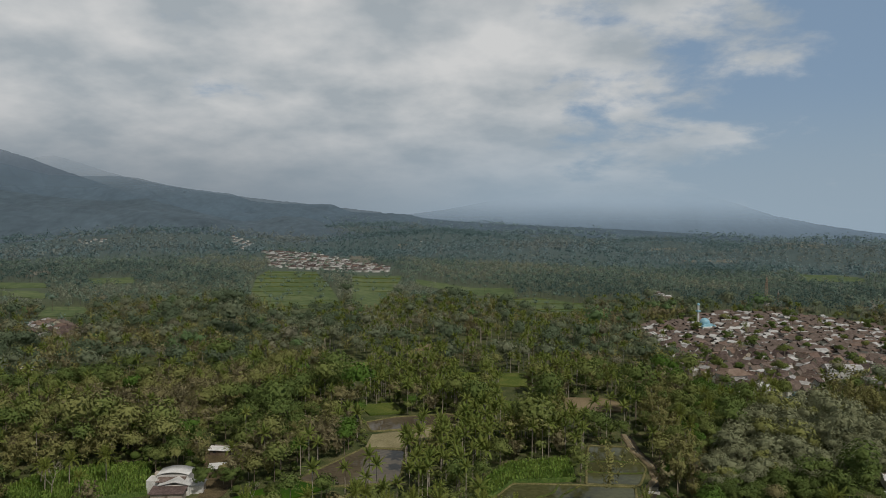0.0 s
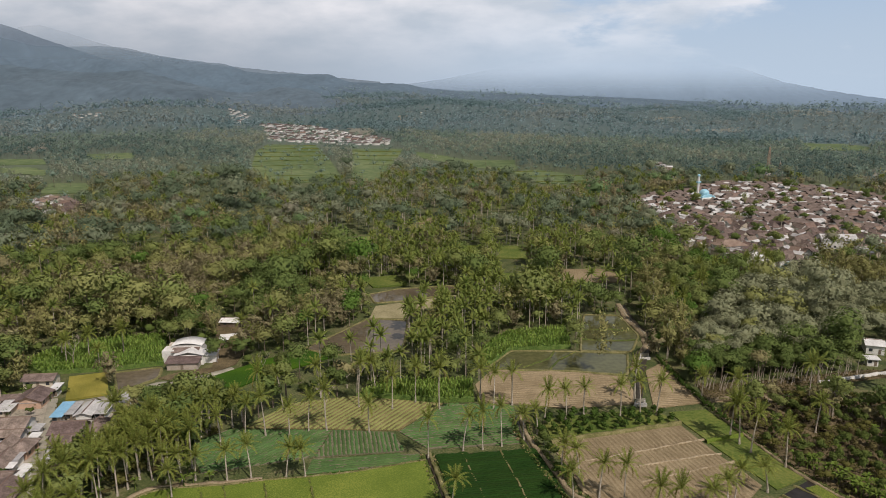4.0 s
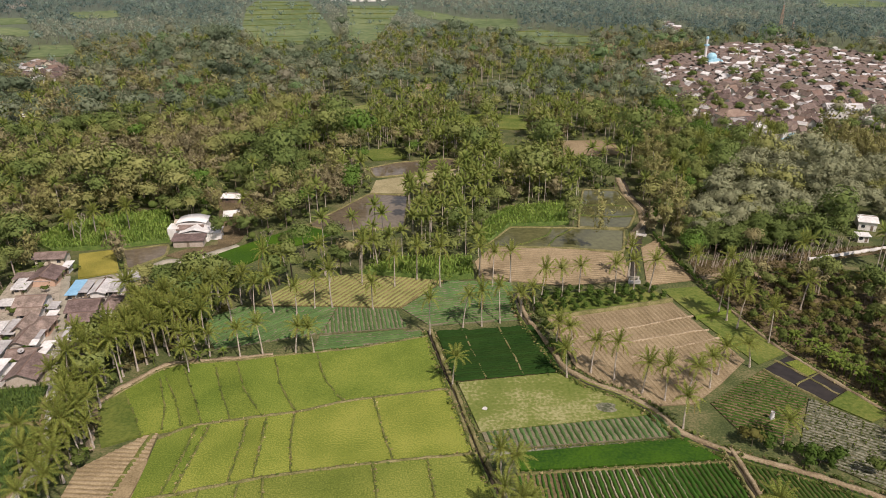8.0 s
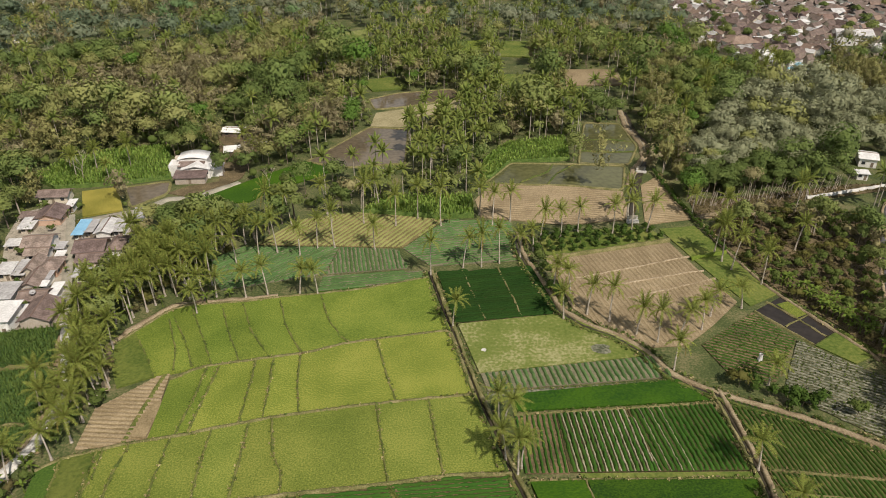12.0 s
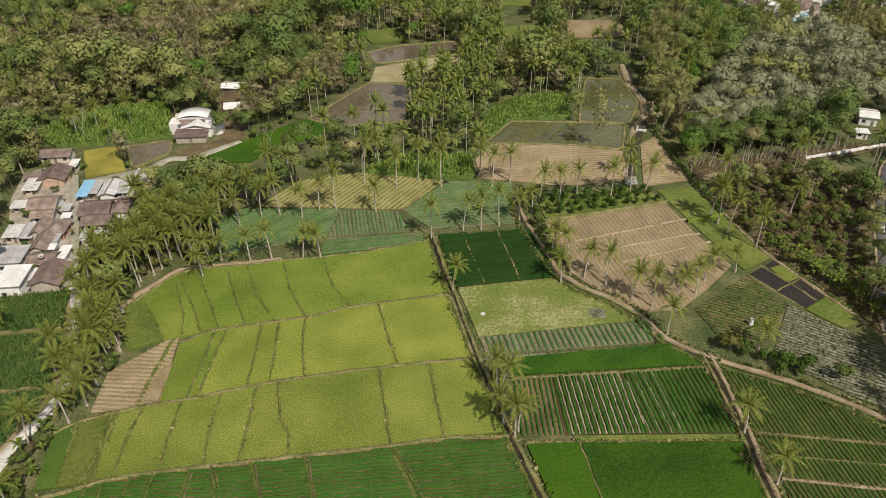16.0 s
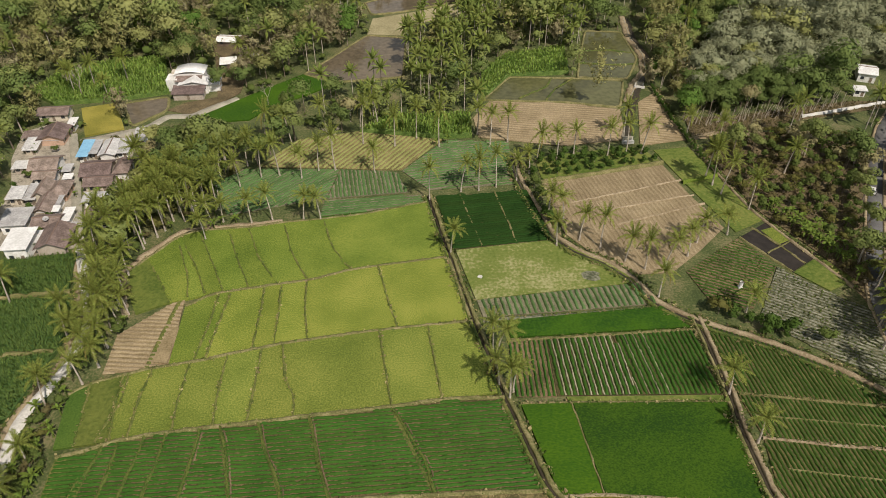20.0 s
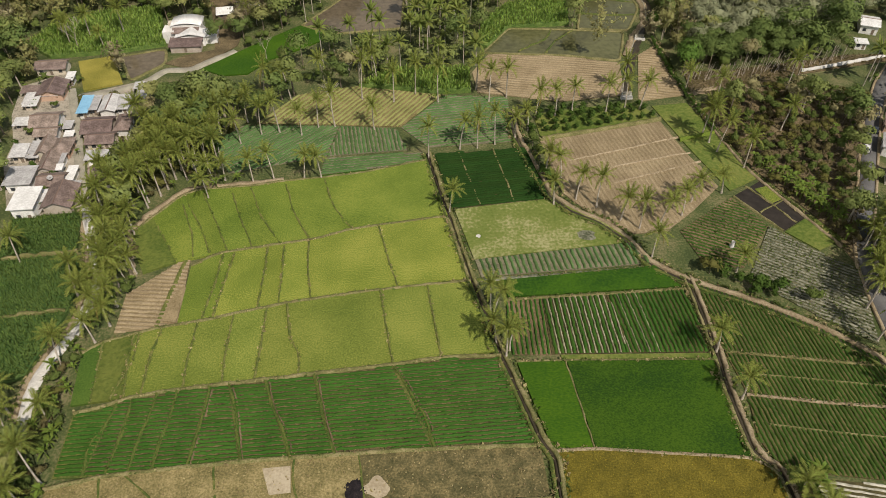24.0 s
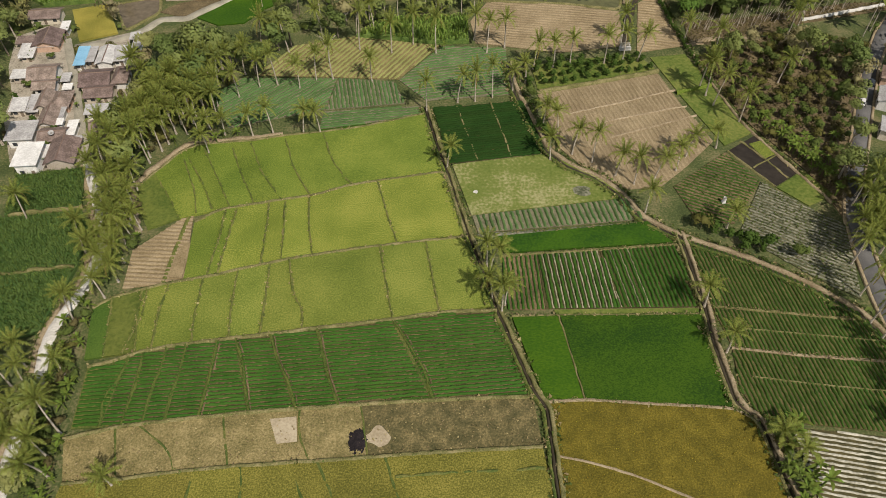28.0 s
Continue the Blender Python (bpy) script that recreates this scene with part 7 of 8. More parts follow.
def bamboo_kind(seed, h, r, at):
    """A fountain of arching canes with fine drooping leaves."""
    g = np.random.default_rng(seed)
    n, leaves = 26, 1150
    turn, lean = g.uniform(0, 6.28, n), np.sqrt(g.uniform(0.02, 1.0, n))
    tall = h * g.uniform(0.75, 1.05, n)

    def along(k, u):
        out = r * lean[k] * u ** 2.2 + 0.5 * lean[k]
        return np.stack([np.cos(turn[k]) * out, np.sin(turn[k]) * out, tall[k] * (u - 0.26 * lean[k] * u ** 3.5)], -1)

    k, u = g.integers(n, size=leaves), g.uniform(0.3, 1.0, leaves) ** 0.8
    p = along(k, u) + g.normal(0, 0.55, (leaves, 3)) * np.array([1, 1, 0.6])
    nrm = np.stack([np.cos(turn[k]), np.sin(turn[k]), 0.4 + 0 * u], 1) + g.normal(0, 0.5, (leaves, 3))
    v, f = leaf_clumps(p, nrm / np.linalg.norm(nrm, axis=1)[:, None], 0.27, g, 1.9, 0.3)
    ob = thing("bamboo_clump", "tall feathery olive bamboo clump with arching canes", "bamboo", "bamboo clumps", at=pose(*at, 0))
    us = np.linspace(0, 1, 5)
    for c in range(0, n, 5):
        V, F = [], []
        line = along(np.full(5, c), us)
        for q in line:
            V += [q + np.array([0.07 * math.cos(b), 0.07 * math.sin(b), -0.3 if q is line[0] else 0]) for b in (0, 2.1, 4.2)]
        for j in range(4):
            b = len(V) - 15 + 3 * j
            F += [(b + e, b + (e + 1) % 3, b + 3 + (e + 1) % 3, b + 3 + e) for e in range(3)]
        part("cane", mesh_of("cane", V, F, M["stem"]), ob)
    part("foliage", rounded(mesh_of("foliage", v, f, M["bamboo"]), (p - np.array([0, 0, h * 0.45])) / r + 0.4 * nrm), ob)
    return ob


T = {}
T["dark"] = [tree_kind(61, 11, 4.2, 1116, 0.45, "leaf_dark", "bark", "dark green leafy tree with a dense crown", at=(-128, 306)),
             tree_kind(62, 9, 3.6, 936, 0.42, "leaf_dark", "bark", "small dark green leafy tree", at=(-136, 312))]
T["mid"] = [tree_kind(63, 12, 4.0, 1080, 0.45, "leaf_mid", "bark", "green leafy tree with an open crown", at=(-144, 304)),
            tree_kind(64, 10, 3.8, 972, 0.43, "leaf_mid", "bark", "green broad-leaved tree in the woods", at=(-120, 316)),
            tree_kind(65, 14, 4.4, 1152, 0.45, "leaf_mid", "pale_bark", "tall green tree with a pale trunk", lobes=9, at=(-130, 322))]
T["olive"] = [tree_kind(66, 11, 4.0, 1008, 0.43, "leaf_olive", "bark", "olive-brown tree of the dry season", at=(-112, 324)),
              tree_kind(67, 9, 3.6, 864, 0.42, "leaf_olive", "bark", "olive bushy tree with dry leaves", at=(-150, 318))]
T["brown"] = [tree_kind(68, 8, 3.4, 380, 0.5, "leaf_brown", "pale_bark", "half-bare brown tree with thin leaves", at=(-74, 300))]
T["grey"] = [tree_kind(69, 9, 3.3, 760, 0.40, "leaf_grey", "pale_bark", "pale grey-green tree with a rounded crown", at=(130, 296), group="grey grove trees"),
             tree_kind(70, 10, 3.6, 820, 0.40, "leaf_grey", "pale_bark", "pale grey-green tree with an airy crown", at=(140, 302), group="grey grove trees")]
T["bright"] = [tree_kind(71, 10, 3.2, 800, 0.40, "leaf_bright", "pale_bark", "bright green young-leaved tree", at=(-116, 300))]
T["shrub"] = [tree_kind(72, 3.6, 2.2, 420, 0.30, "scrub_green", "bark", "green rounded shrub on rough ground", 5, (120, 190), name="shrub", category="shrub", group="shrubs"),
              tree_kind(73, 3.0, 2.0, 340, 0.28, "scrub_brown", "bark", "dry brown shrub on rough ground", 5, (124, 196), name="shrub", category="shrub", group="shrubs"),
              tree_kind(74, 3.8, 2.3, 420, 0.30, "scrub_green", "bark", "green scrub bush on rough ground", 5, (118, 200), name="shrub", category="shrub", group="shrubs"),
              tree_kind(76, 3.4, 2.3, 360, 0.30, "scrub_olive", "bark", "olive scrub bush on rough ground", 5, (116, 206), name="shrub", category="shrub", group="shrubs")]
T["bamboo"] = [bamboo_kind(90, 15, 5.6, (108, 330)), bamboo_kind(91, 12, 4.6, (104, 300)), bamboo_kind(92, 17, 6.2, (112, 350))]
T["citrus"] = [tree_kind(75, 2.9, 1.7, 220, 0.34, "leaf_citrus", "bark", "round dark citrus bush", 5, (38, 206), name="citrus_bush", category="bush", group="orchard bushes")]
T["banana"] = [banana_kind(80, (-2, 216)), banana_kind(81, (2, 218))]


def plant(kind, x, y, g, size=(0.8, 1.25)):
    ob = T[kind][int(g.integers(len(T[kind])))]
    s = g.uniform(*size)
    c = copy_thing(ob, pose(x, y, ground_z(x, y), 0, 0, g.uniform(0, 360)))
    c.scale = (s * g.uniform(0.9, 1.1), s * g.uniform(0.9, 1.1), s * g.uniform(0.85, 1.2))
    return c


def free(p, margin=0.0):
    ok = np.ones(len(p), bool)
    for gap in GAPS:
        if isinstance(gap, tuple):
            ok &= ~near_line(gap[0], p, gap[1])
        else:
            ok &= ~inside(gap, p)
    return p[ok]


REST = {}  # trees past the counted ones, joined later


def grove(poly, spacing, mix, g, size=(0.8, 1.25), clear=True, most=400):
    """Single trees of several kinds over a stretch of ground, the nearest ones counted."""
    kinds, weights = list(mix), np.array(list(mix.values()), float)
    pts = scatter(poly, spacing, g)
    if clear:
        pts = free(pts)
    pts = pts[np.argsort(np.hypot(*pts.T))]
    for i, (x, y) in enumerate(pts):
        k = g.choice(len(kinds), p=weights / weights.sum())
        if kinds[k] == "palm":
            palm(x, y, g.uniform(9, 14), g)
        elif i < most or kinds[k] in ("shrub", "banana"):
            plant(kinds[k], x, y, g, size)
        else:
            REST.setdefault(kinds[k], []).append((x, y))


g = np.random.default_rng(100)
for x, y, h in NEAR_PALMS:
    palm(x, y, h, g, True)
grove(PALM_BELT_S, 3.1, {"palm": 8, "banana": 2, "shrub": 8}, g)
grove(STRIP_SW, 2.5, {"shrub": 6, "banana": 8, "palm": 0.7}, g, (0.6, 1.0))
grove(PALM_BELT, 4.9, {"palm": 11, "mid": 1, "dark": 1}, g)
grove(PALM_BELT, 4.6, {"shrub": 5, "banana": 3}, g, (0.7, 1.2))
grove(PALM_BELT_N, 8.5, {"palm": 4, "mid": 3, "dark": 2, "olive": 2, "brown": 1}, g)
GAPS.append(BANANA_E)
grove(THICKET_E, 3.7, {"shrub": 16, "mid": 0.5, "brown": 0.5, "palm": 0.35, "banana": 1.6, "dark": 0.5}, g, (0.5, 1.1), most=400)
grove(BANANA_E, 2.3, {"banana": 6, "shrub": 1}, g, (0.8, 1.2), clear=False)
grove(PALMS_ROAD, 3.3, {"palm": 5, "shrub": 6, "banana": 1}, g, clear=False)
grove(GREEN_GROVE, 6.2, {"bright": 3, "mid": 3, "dark": 2, "palm": 1.5}, g, (0.9, 1.3), most=45)
GAPS.append(GREEN_GROVE)
grove(GREY_GROVE, 5.0, {"grey": 10, "olive": 1}, g, most=55)
grove(DARK_HEDGE, 3.7, {"dark": 1}, g, (0.7, 0.9), most=60)
grove(BAMBOO_N, 6.0, {"bamboo": 5, "mid": 2, "dark": 2}, g, (0.75, 1.1), most=45)
grove(BAMBOO_E, 6.0, {"bamboo": 1}, g, (0.8, 1.05), clear=False)
grove(PALMS_E, 7.0, {"palm": 5, "mid": 1}, g, clear=False)
grove(THICKET_SW, 6.0, {"palm": 3, "mid": 2, "olive": 2, "banana": 2, "shrub": 2}, g)
grove(WEST_WOOD, 6.0, {"dark": 3, "mid": 3, "olive": 2, "brown": 1.5, "palm": 2.5, "bright": 0.2}, g)
grove(YARD_W, 9, {"shrub": 2, "banana": 2, "citrus": 1}, g, (0.6, 0.9), False)
grove(YARD_W2, 9, {"shrub": 2, "banana": 2}, g, (0.6, 0.9), False)
grove(WEST_EDGE, 6, {"banana": 3, "palm": 3, "mid": 2, "dark": 1}, g)
grove(ROAD_TREES, 5.0, {"dark": 3, "mid": 3, "palm": 2, "banana": 1}, g)
grove(TOWN, 33, {"mid": 3, "dark": 2, "olive": 1, "palm": 2}, g, (0.8, 1.1), False)
for a, b in spans(ORCHARD, radians(14), 3.7):
    n = int(np.hypot(*(b - a)) / 3.6)
    for k in range(n):
        x, y = a + (b - a) * (k + 0.5) / n + g.normal(0, 0.3, 2)
        plant("citrus", x, y, g, (0.62, 0.86))
grove(BANANA_N, 9.0, {"palm": 1}, g)
for x, y, kind in ((-79, 262, "dark"), (-84, 268, "brown"), (-76, 274, "brown"), (-72, 284, "brown"), (-86, 296, "mid"), (-70, 295, "brown"), (-110, 284, "dark"), (-114, 278, "mid"), (-104, 290, "bright"), (-88, 258, "dark")):
    plant(kind, x, y, g, (0.7, 1.0))
for x, y in ((-140, 262), (-146, 256), (-152, 264), (-128, 266), (-132, 254), (-80, 276), (-86, 286)):
    palm(x, y, g.uniform(8, 12), g)


# ---- tall crops: maize and cane, too many to count ----
def tall_crop(name, poly, spacing, height, material, label, g, broad=0.05):
    p = scatter(poly, spacing, g)
    n = len(p)
    z = ground_z_many(p)
    V, F, base = [], [], 0
    for k in range(5):
        a = g.uniform(0, 2 * math.pi, n)
        h = height * g.uniform(0.75, 1.1, n)
        o, i = g.uniform(0.35, 0.75, n) * height * 0.4, 0.05
        w = broad * height
        dx, dy = np.cos(a), np.sin(a)
        lo = np.column_stack([p, z + h * 0.25])
        mid = np.column_stack([p[:, 0] + dx * o * 0.6, p[:, 1] + dy * o * 0.6, z + h])
        tip = np.column_stack([p[:, 0] + dx * o * 1.3, p[:, 1] + dy * o * 1.3, z + h * 0.8])
        side = np.column_stack([-dy * w, dx * w, 0 * w * dx])
        v = np.stack([lo, mid - side, tip, mid + side], 1).reshape(-1, 3)
        V.append(v)
        F.append(np.arange(n * 4).reshape(n, 4) + base)
        base += n * 4
    ob = new(name, mesh_of(name, np.concatenate(V), np.concatenate(F), material))
    tagged(ob, label, "crop", kind="stuff")
    tagged(new("crop_bed", slab("crop_bed", poly, height * 0.5, M[name + "_bed"])), "dense lower leaves of " + label, "crop", kind="stuff")
    GAPS.append(poly)


tall_crop("maize", CORN_N, 1.0, 2.6, M["corn"], "tall green maize beside the pond", g)
tall_crop("maize", BANANA_N, 1.0, 3.0, M["corn"], "tall bright green maize behind palms", g)
tall_crop("maize", CORN_W, 0.95, 2.4, M["corn"], "tall green maize behind the houses", g)
tall_crop("cane", CANE_W1, 0.62, 1.7, M["cane"], "dense green cane field beside the lane", g, 0.034)
tall_crop("cane", CANE_W2, 0.66, 1.7, M["cane"], "dense green cane field beside the lane", g, 0.034)
for line in ([(-121.0, 137.4), (-112.0, 138.6), (-101.0, 140.4)], [(-119.0, 115.0), (-107.0, 117.0), (-96.0, 118.4)]):
    tagged(new("footpath", ribbon("footpath", line, 1.2, 1.25, M["dry_grass"], rng, shake=0.4)), "grassy path between cane plots", "footpath", "footpaths")
for poly in (BAMBOO_E, PALMS_E, PALM_BELT, PALM_BELT_S, WEST_WOOD, WEST_EDGE, PALM_BELT_N, THICKET_E, GREY_GROVE, DARK_HEDGE, BAMBOO_N, THICKET_SW, BANANA_N, STRIP_SW):
    GAPS.append(poly)


# ---- woods: masses of trees that nobody could count ----
def woods(name, pts, g, leaves, r, h, size, material, label, lobes=5, trunks=None, up=0.55, core=0.50, squat=0.85):
    """Crowns of loose leaf clumps round a hidden core, joined into one mesh."""
    n = len(pts)
    if n == 0:
        return
    s = np.exp(g.normal(-0.06, 0.20, n))
    s[g.random(n) < 0.18] *= 1.5
    tall = h * 0.72 * s * g.uniform(0.7, 1.4, n)
    z = ground_z_many(pts)
    lob = g.normal(0, 0.36, (n, lobes, 3)) * np.array([r, r, r * 0.7])
    k = g.integers(lobes, size=(n, leaves))
    d = g.normal(size=(n, leaves, 3))
    d[..., 2] = np.abs(d[..., 2]) * 0.9 - 0.2
    d /= np.linalg.norm(d, axis=2)[..., None]
    c = np.take_along_axis(lob, k[..., None], 1)
    p = (0.55 * c + d * r * g.uniform(0.58, 1.05, (n, leaves, 1)) * np.array([1, 1, squat])) * s[:, None, None]
    out = (p + np.array([0, 0, 0.3 * r])) / (r * s[:, None, None]) + 0.45 * d + g.normal(0, 0.08, d.shape)
    base = np.column_stack([pts, z + tall])
    p += base[:, None, :]
    nrm = d + g.normal(0, 0.4, d.shape)
    nrm /= np.linalg.norm(nrm, axis=2)[..., None]
    v, f = leaf_clumps(p.reshape(-1, 3), nrm.reshape(-1, 3), np.repeat(size * s, leaves)[:, None], g, 1.2, up)
    lv, lf, lo = lumps(base, r * s * core, g, squat)
    me = mesh_of(name, np.concatenate([v, lv]), np.concatenate([f, lf + len(v)]), material)
    tagged(new(name, rounded(me, np.concatenate([np.repeat(out.reshape(-1, 3), 4, 0), lo]))), label, "woods", kind="stuff")
    if trunks:
        trunk_mesh(name + "_trunks", pts, z, tall, 0.22, trunks)


def trunk_mesh(name, pts, z, tall, r, material):
    """Thin three-sided trunks, one at each place."""
    n = len(pts)
    a = np.arange(3) * 2.1
    ring = np.stack([np.cos(a), np.sin(a), 0 * a], 1) * r
    lo = np.column_stack([pts, z - 0.5])[:, None, :] + ring[None]
    hi = np.column_stack([pts, z + tall])[:, None, :] + ring[None] * 0.5
    q = np.array([(0, 1, 4, 3), (1, 2, 5, 4), (2, 0, 3, 5)])
    f = (np.arange(n)[:, None, None] * 6 + q[None]).reshape(-1, 4)
    tagged(new(name, mesh_of(name, np.concatenate([lo, hi], 1).reshape(-1, 3), f, material)), "thin trunks in the woods", "woods", kind="stuff")


def canopy(name, pts, g, r, h, leaves, size, material, label, trunks=None):
    """Far woods: upright crowns of leaf clumps alone, each shaded as one rounded tree."""
    n = len(pts)
    if n == 0:
        return
    s = np.exp(g.normal(0, 0.25, n))
    tall = h * s * g.uniform(0.75, 1.4, n)
    z = ground_z_many(pts)
    base = np.column_stack([pts, z + tall * 0.72])
    k = np.repeat(np.arange(n), leaves)
    d = g.normal(size=(n * leaves, 3))
    d[:, 2] = np.abs(d[:, 2]) * 1.1 - 0.35
    d /= np.linalg.norm(d, axis=1)[:, None]
    p = base[k] + d * (r * s)[k][:, None] * np.cbrt(g.uniform(0.15, 1.3, (n * leaves, 1))) * np.array([1, 1, 1.05])
    v, f = leaf_clumps(p, d + g.normal(0, 0.3, d.shape), size, g, 1.2, 0.3)
    out = d + np.array([0, 0, 0.55]) + g.normal(0, 0.15, d.shape)
    tagged(new(name, rounded(mesh_of(name, v, f, material), out)), label, "woods", kind="stuff")
    if trunks:
        trunk_mesh(name + "_trunks", pts, z, tall * 0.7, 0.3, trunks)


def bamboo_woods(name, pts, g, leaves, h, r, size, material, label):
    """Bamboo clumps in the woods: fountains of arching canes in fine drooping leaves, joined into one mesh."""
    n, canes = len(pts), 16
    if n == 0:
        return
    s = np.exp(g.normal(0, 0.22, n))
    turn, lean = g.uniform(0, 6.28, (n, canes)), np.sqrt(g.uniform(0.02, 1.0, (n, canes)))
    high = h * g.uniform(0.72, 1.08, (n, canes)) * s[:, None]
    k = g.integers(canes, size=(n, leaves))
    u = g.uniform(0.25, 1.0, (n, leaves)) ** 0.8
    a, ln, hh = (np.take_along_axis(q, k, 1) for q in (turn, lean, high))
    out = (r * ln * u ** 2.2 + 0.5 * ln) * s[:, None]
    p = np.stack([np.cos(a) * out, np.sin(a) * out, hh * (u - 0.28 * ln * u ** 3.5)], -1) + g.normal(0, 0.5, (n, leaves, 3)) * np.array([1, 1, 0.6])
    nrm = np.stack([np.cos(a), np.sin(a), 0.4 + 0 * u], -1) + g.normal(0, 0.5, p.shape)
    shade = p / np.array([r, r, h]) - np.array([0, 0, 0.4]) + 0.5 * nrm
    p = p + np.column_stack([pts, ground_z_many(pts)])[:, None, :]
    nrm = nrm.reshape(-1, 3)
    v, f = leaf_clumps(p.reshape(-1, 3), nrm / np.linalg.norm(nrm, axis=1)[:, None], size, g, 1.8, 0.3)
    tagged(new(name, rounded(mesh_of(name, v, f, material), shade.reshape(-1, 3))), label, "woods", kind="stuff")


def palm_woods(name, pts, g, h, label, n=15):
    """Many palms in one mesh: folded fronds in two lengths on slender stems."""
    z = ground_z_many(pts)
    quads = []
    for tier, tilt, turn in crown_poses(g, n):
        ln, drop = g.uniform(4.2, 5.0), 0.15 + 0.6 * tier
        us = np.array([0.0, 0.5, 1.0])
        rib = np.stack([ln * us * (1 - 0.15 * us), 0 * us, ln * (0.36 * us - drop * us ** 2)], 1)
        wide = np.array([0.25, 0.62, 0.12])
        m = np.array(pose(0, 0, 0, 0, 0, turn) @ tilt)[:3, :3]
        for sgn in (-1, 1):
            out = rib + np.stack([0.3 * wide, sgn * wide, -0.5 * wide], 1)
            for k in range(2):
                q = np.stack([rib[k], rib[k + 1], out[k + 1], out[k]])
                quads.append((q if sgn > 0 else q[::-1]) @ m.T)
    q = np.concatenate(quads)
    m = len(pts)
    turn, s, hh = g.uniform(0, 6.28, m), g.uniform(0.85, 1.2, m), h * g.uniform(0.65, 1.2, m)
    ct, st = np.cos(turn), np.sin(turn)
    x = (q[None, :, 0] * ct[:, None] - q[None, :, 1] * st[:, None]) * s[:, None] + pts[:, 0:1]
    y = (q[None, :, 0] * st[:, None] + q[None, :, 1] * ct[:, None]) * s[:, None] + pts[:, 1:2]
    zz = q[None, :, 2] * s[:, None] + (z + hh)[:, None]
    v = np.stack([x, y, zz], 2).reshape(-1, 3)
    tagged(new(name, mesh_of(name, v, np.arange(len(v)).reshape(-1, 4), M["frond_green"])), label, "woods", kind="stuff")
    a = np.arange(3) * 2.1
    ring = np.stack([np.cos(a), np.sin(a), 0 * a], 1) * 0.22
    lo = np.column_stack([pts, z - 0.5])[:, None, :] + ring[None]
    hi = np.column_stack([pts, z + hh])[:, None, :] + ring[None] * 0.6
    v = np.concatenate([lo, hi], 1).reshape(-1, 3)
    qd = np.array([(0, 1, 4, 3), (1, 2, 5, 4), (2, 0, 3, 5)])
    f = (np.arange(m)[:, None, None] * 6 + qd[None]).reshape(-1, 4)
    tagged(new(name + "_stems", mesh_of(name + "_stems", v, f, M["stem"])), "slender pale palm stems", "woods", kind="stuff")


def wedge(r0, r1, spacing, g, half=0.66):
    """Free points in a ring ahead of the fields."""
    box_poly = [(-r1 * math.sin(half), 60), (r1 * math.sin(half), 60), (r1 * math.sin(half), r1), (-r1 * math.sin(half), r1)]
    p = scatter(box_poly, spacing, g)
    r, az = np.hypot(*p.T), np.arctan2(p[:, 0], p[:, 1])
    return free(p[(r >= r0) & (r < r1) & (np.abs(az) < half)])


def drift(p, size, seed):
    """A slow random field, for the patchwork of kinds in the woods."""
    return np.array([noise.noise(Vector((x / size + seed, y / size, seed * 0.7))) for x, y in p])


def palm_share(p):
    """Coconut groves fill the open middle of the valley; elsewhere palms stand singly."""
    r, az = np.hypot(*p.T), np.arctan2(p[:, 0], p[:, 1])
    middle = np.exp(-((az - 0.04) / 0.21) ** 4)
    return np.clip(0.10 + middle * np.interp(r, [220, 600, 900], [0.66, 0.40, 0.22]), 0, 0.9)


def sorted_woods(tag, pts, g, leaves, r, h, size, trunks, leaf="leaf_", lobes=7):
    pts = pts[drift(pts, 34, 21) + g.normal(0, 0.08, len(pts)) > -0.36]  # small openings
    a, b = drift(pts, 55, 3) * 1.3, drift(pts, 45, 9)
    u = a + 0.14 + g.normal(0, 0.20, len(pts))
    palms = g.random(len(pts)) + 0.5 * b < palm_share(pts)
    # open grass between the palms of the groves
    thin = palms & (palm_share(pts) > 0.4) & (g.random(len(pts)) < 0.12)
    cane = ~palms & (u >= 0.0) & (u < 0.9) & (g.random(len(pts)) < np.where(u > 0.42, 0.75, 0.55))
    dry = cane & (u > 0.40)
    bamboo_woods("bamboo_" + tag, pts[cane & ~dry], g, int(leaves * 0.95), h * 1.15, r * 1.2, size, M["bamboo"], "olive bamboo clumps among the woods")
    bamboo_woods("dry_bamboo_" + tag, pts[dry], g, int(leaves * 0.95), h * 1.15, r * 1.2, size, M["bamboo_dry"], "dry brown bamboo clumps among the woods")
    palms |= cane
    thin |= cane
    kinds = (("leaf_dark", (u < -0.12), "dark green woods"), ("leaf_mid", (u >= -0.12) & (u < 0.10), "green mixed woods"),
             ("leaf_olive", (u >= 0.10) & (u < 0.42), "olive dry-season woods"), ("leaf_brown", (u >= 0.42) & (u < 0.80), "brown half-bare woods"),
             ("leaf_bright", u >= 0.80, "bright green young-leaved crowns"))
    for mat_name, sel, text in kinds:
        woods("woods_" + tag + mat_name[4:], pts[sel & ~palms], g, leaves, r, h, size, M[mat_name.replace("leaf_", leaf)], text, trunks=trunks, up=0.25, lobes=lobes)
    if palms.sum():
        palm_woods("palm_woods_" + tag, pts[palms & ~thin], g, 14.0, "coconut palms among the woods")


for kind, places in REST.items():
    woods("woods_" + kind, np.array(places), g, 220, 3.3, 9.5, 0.36, M["bamboo" if kind == "bamboo" else "leaf_" + kind], "joined " + kind + " trees of a grove")

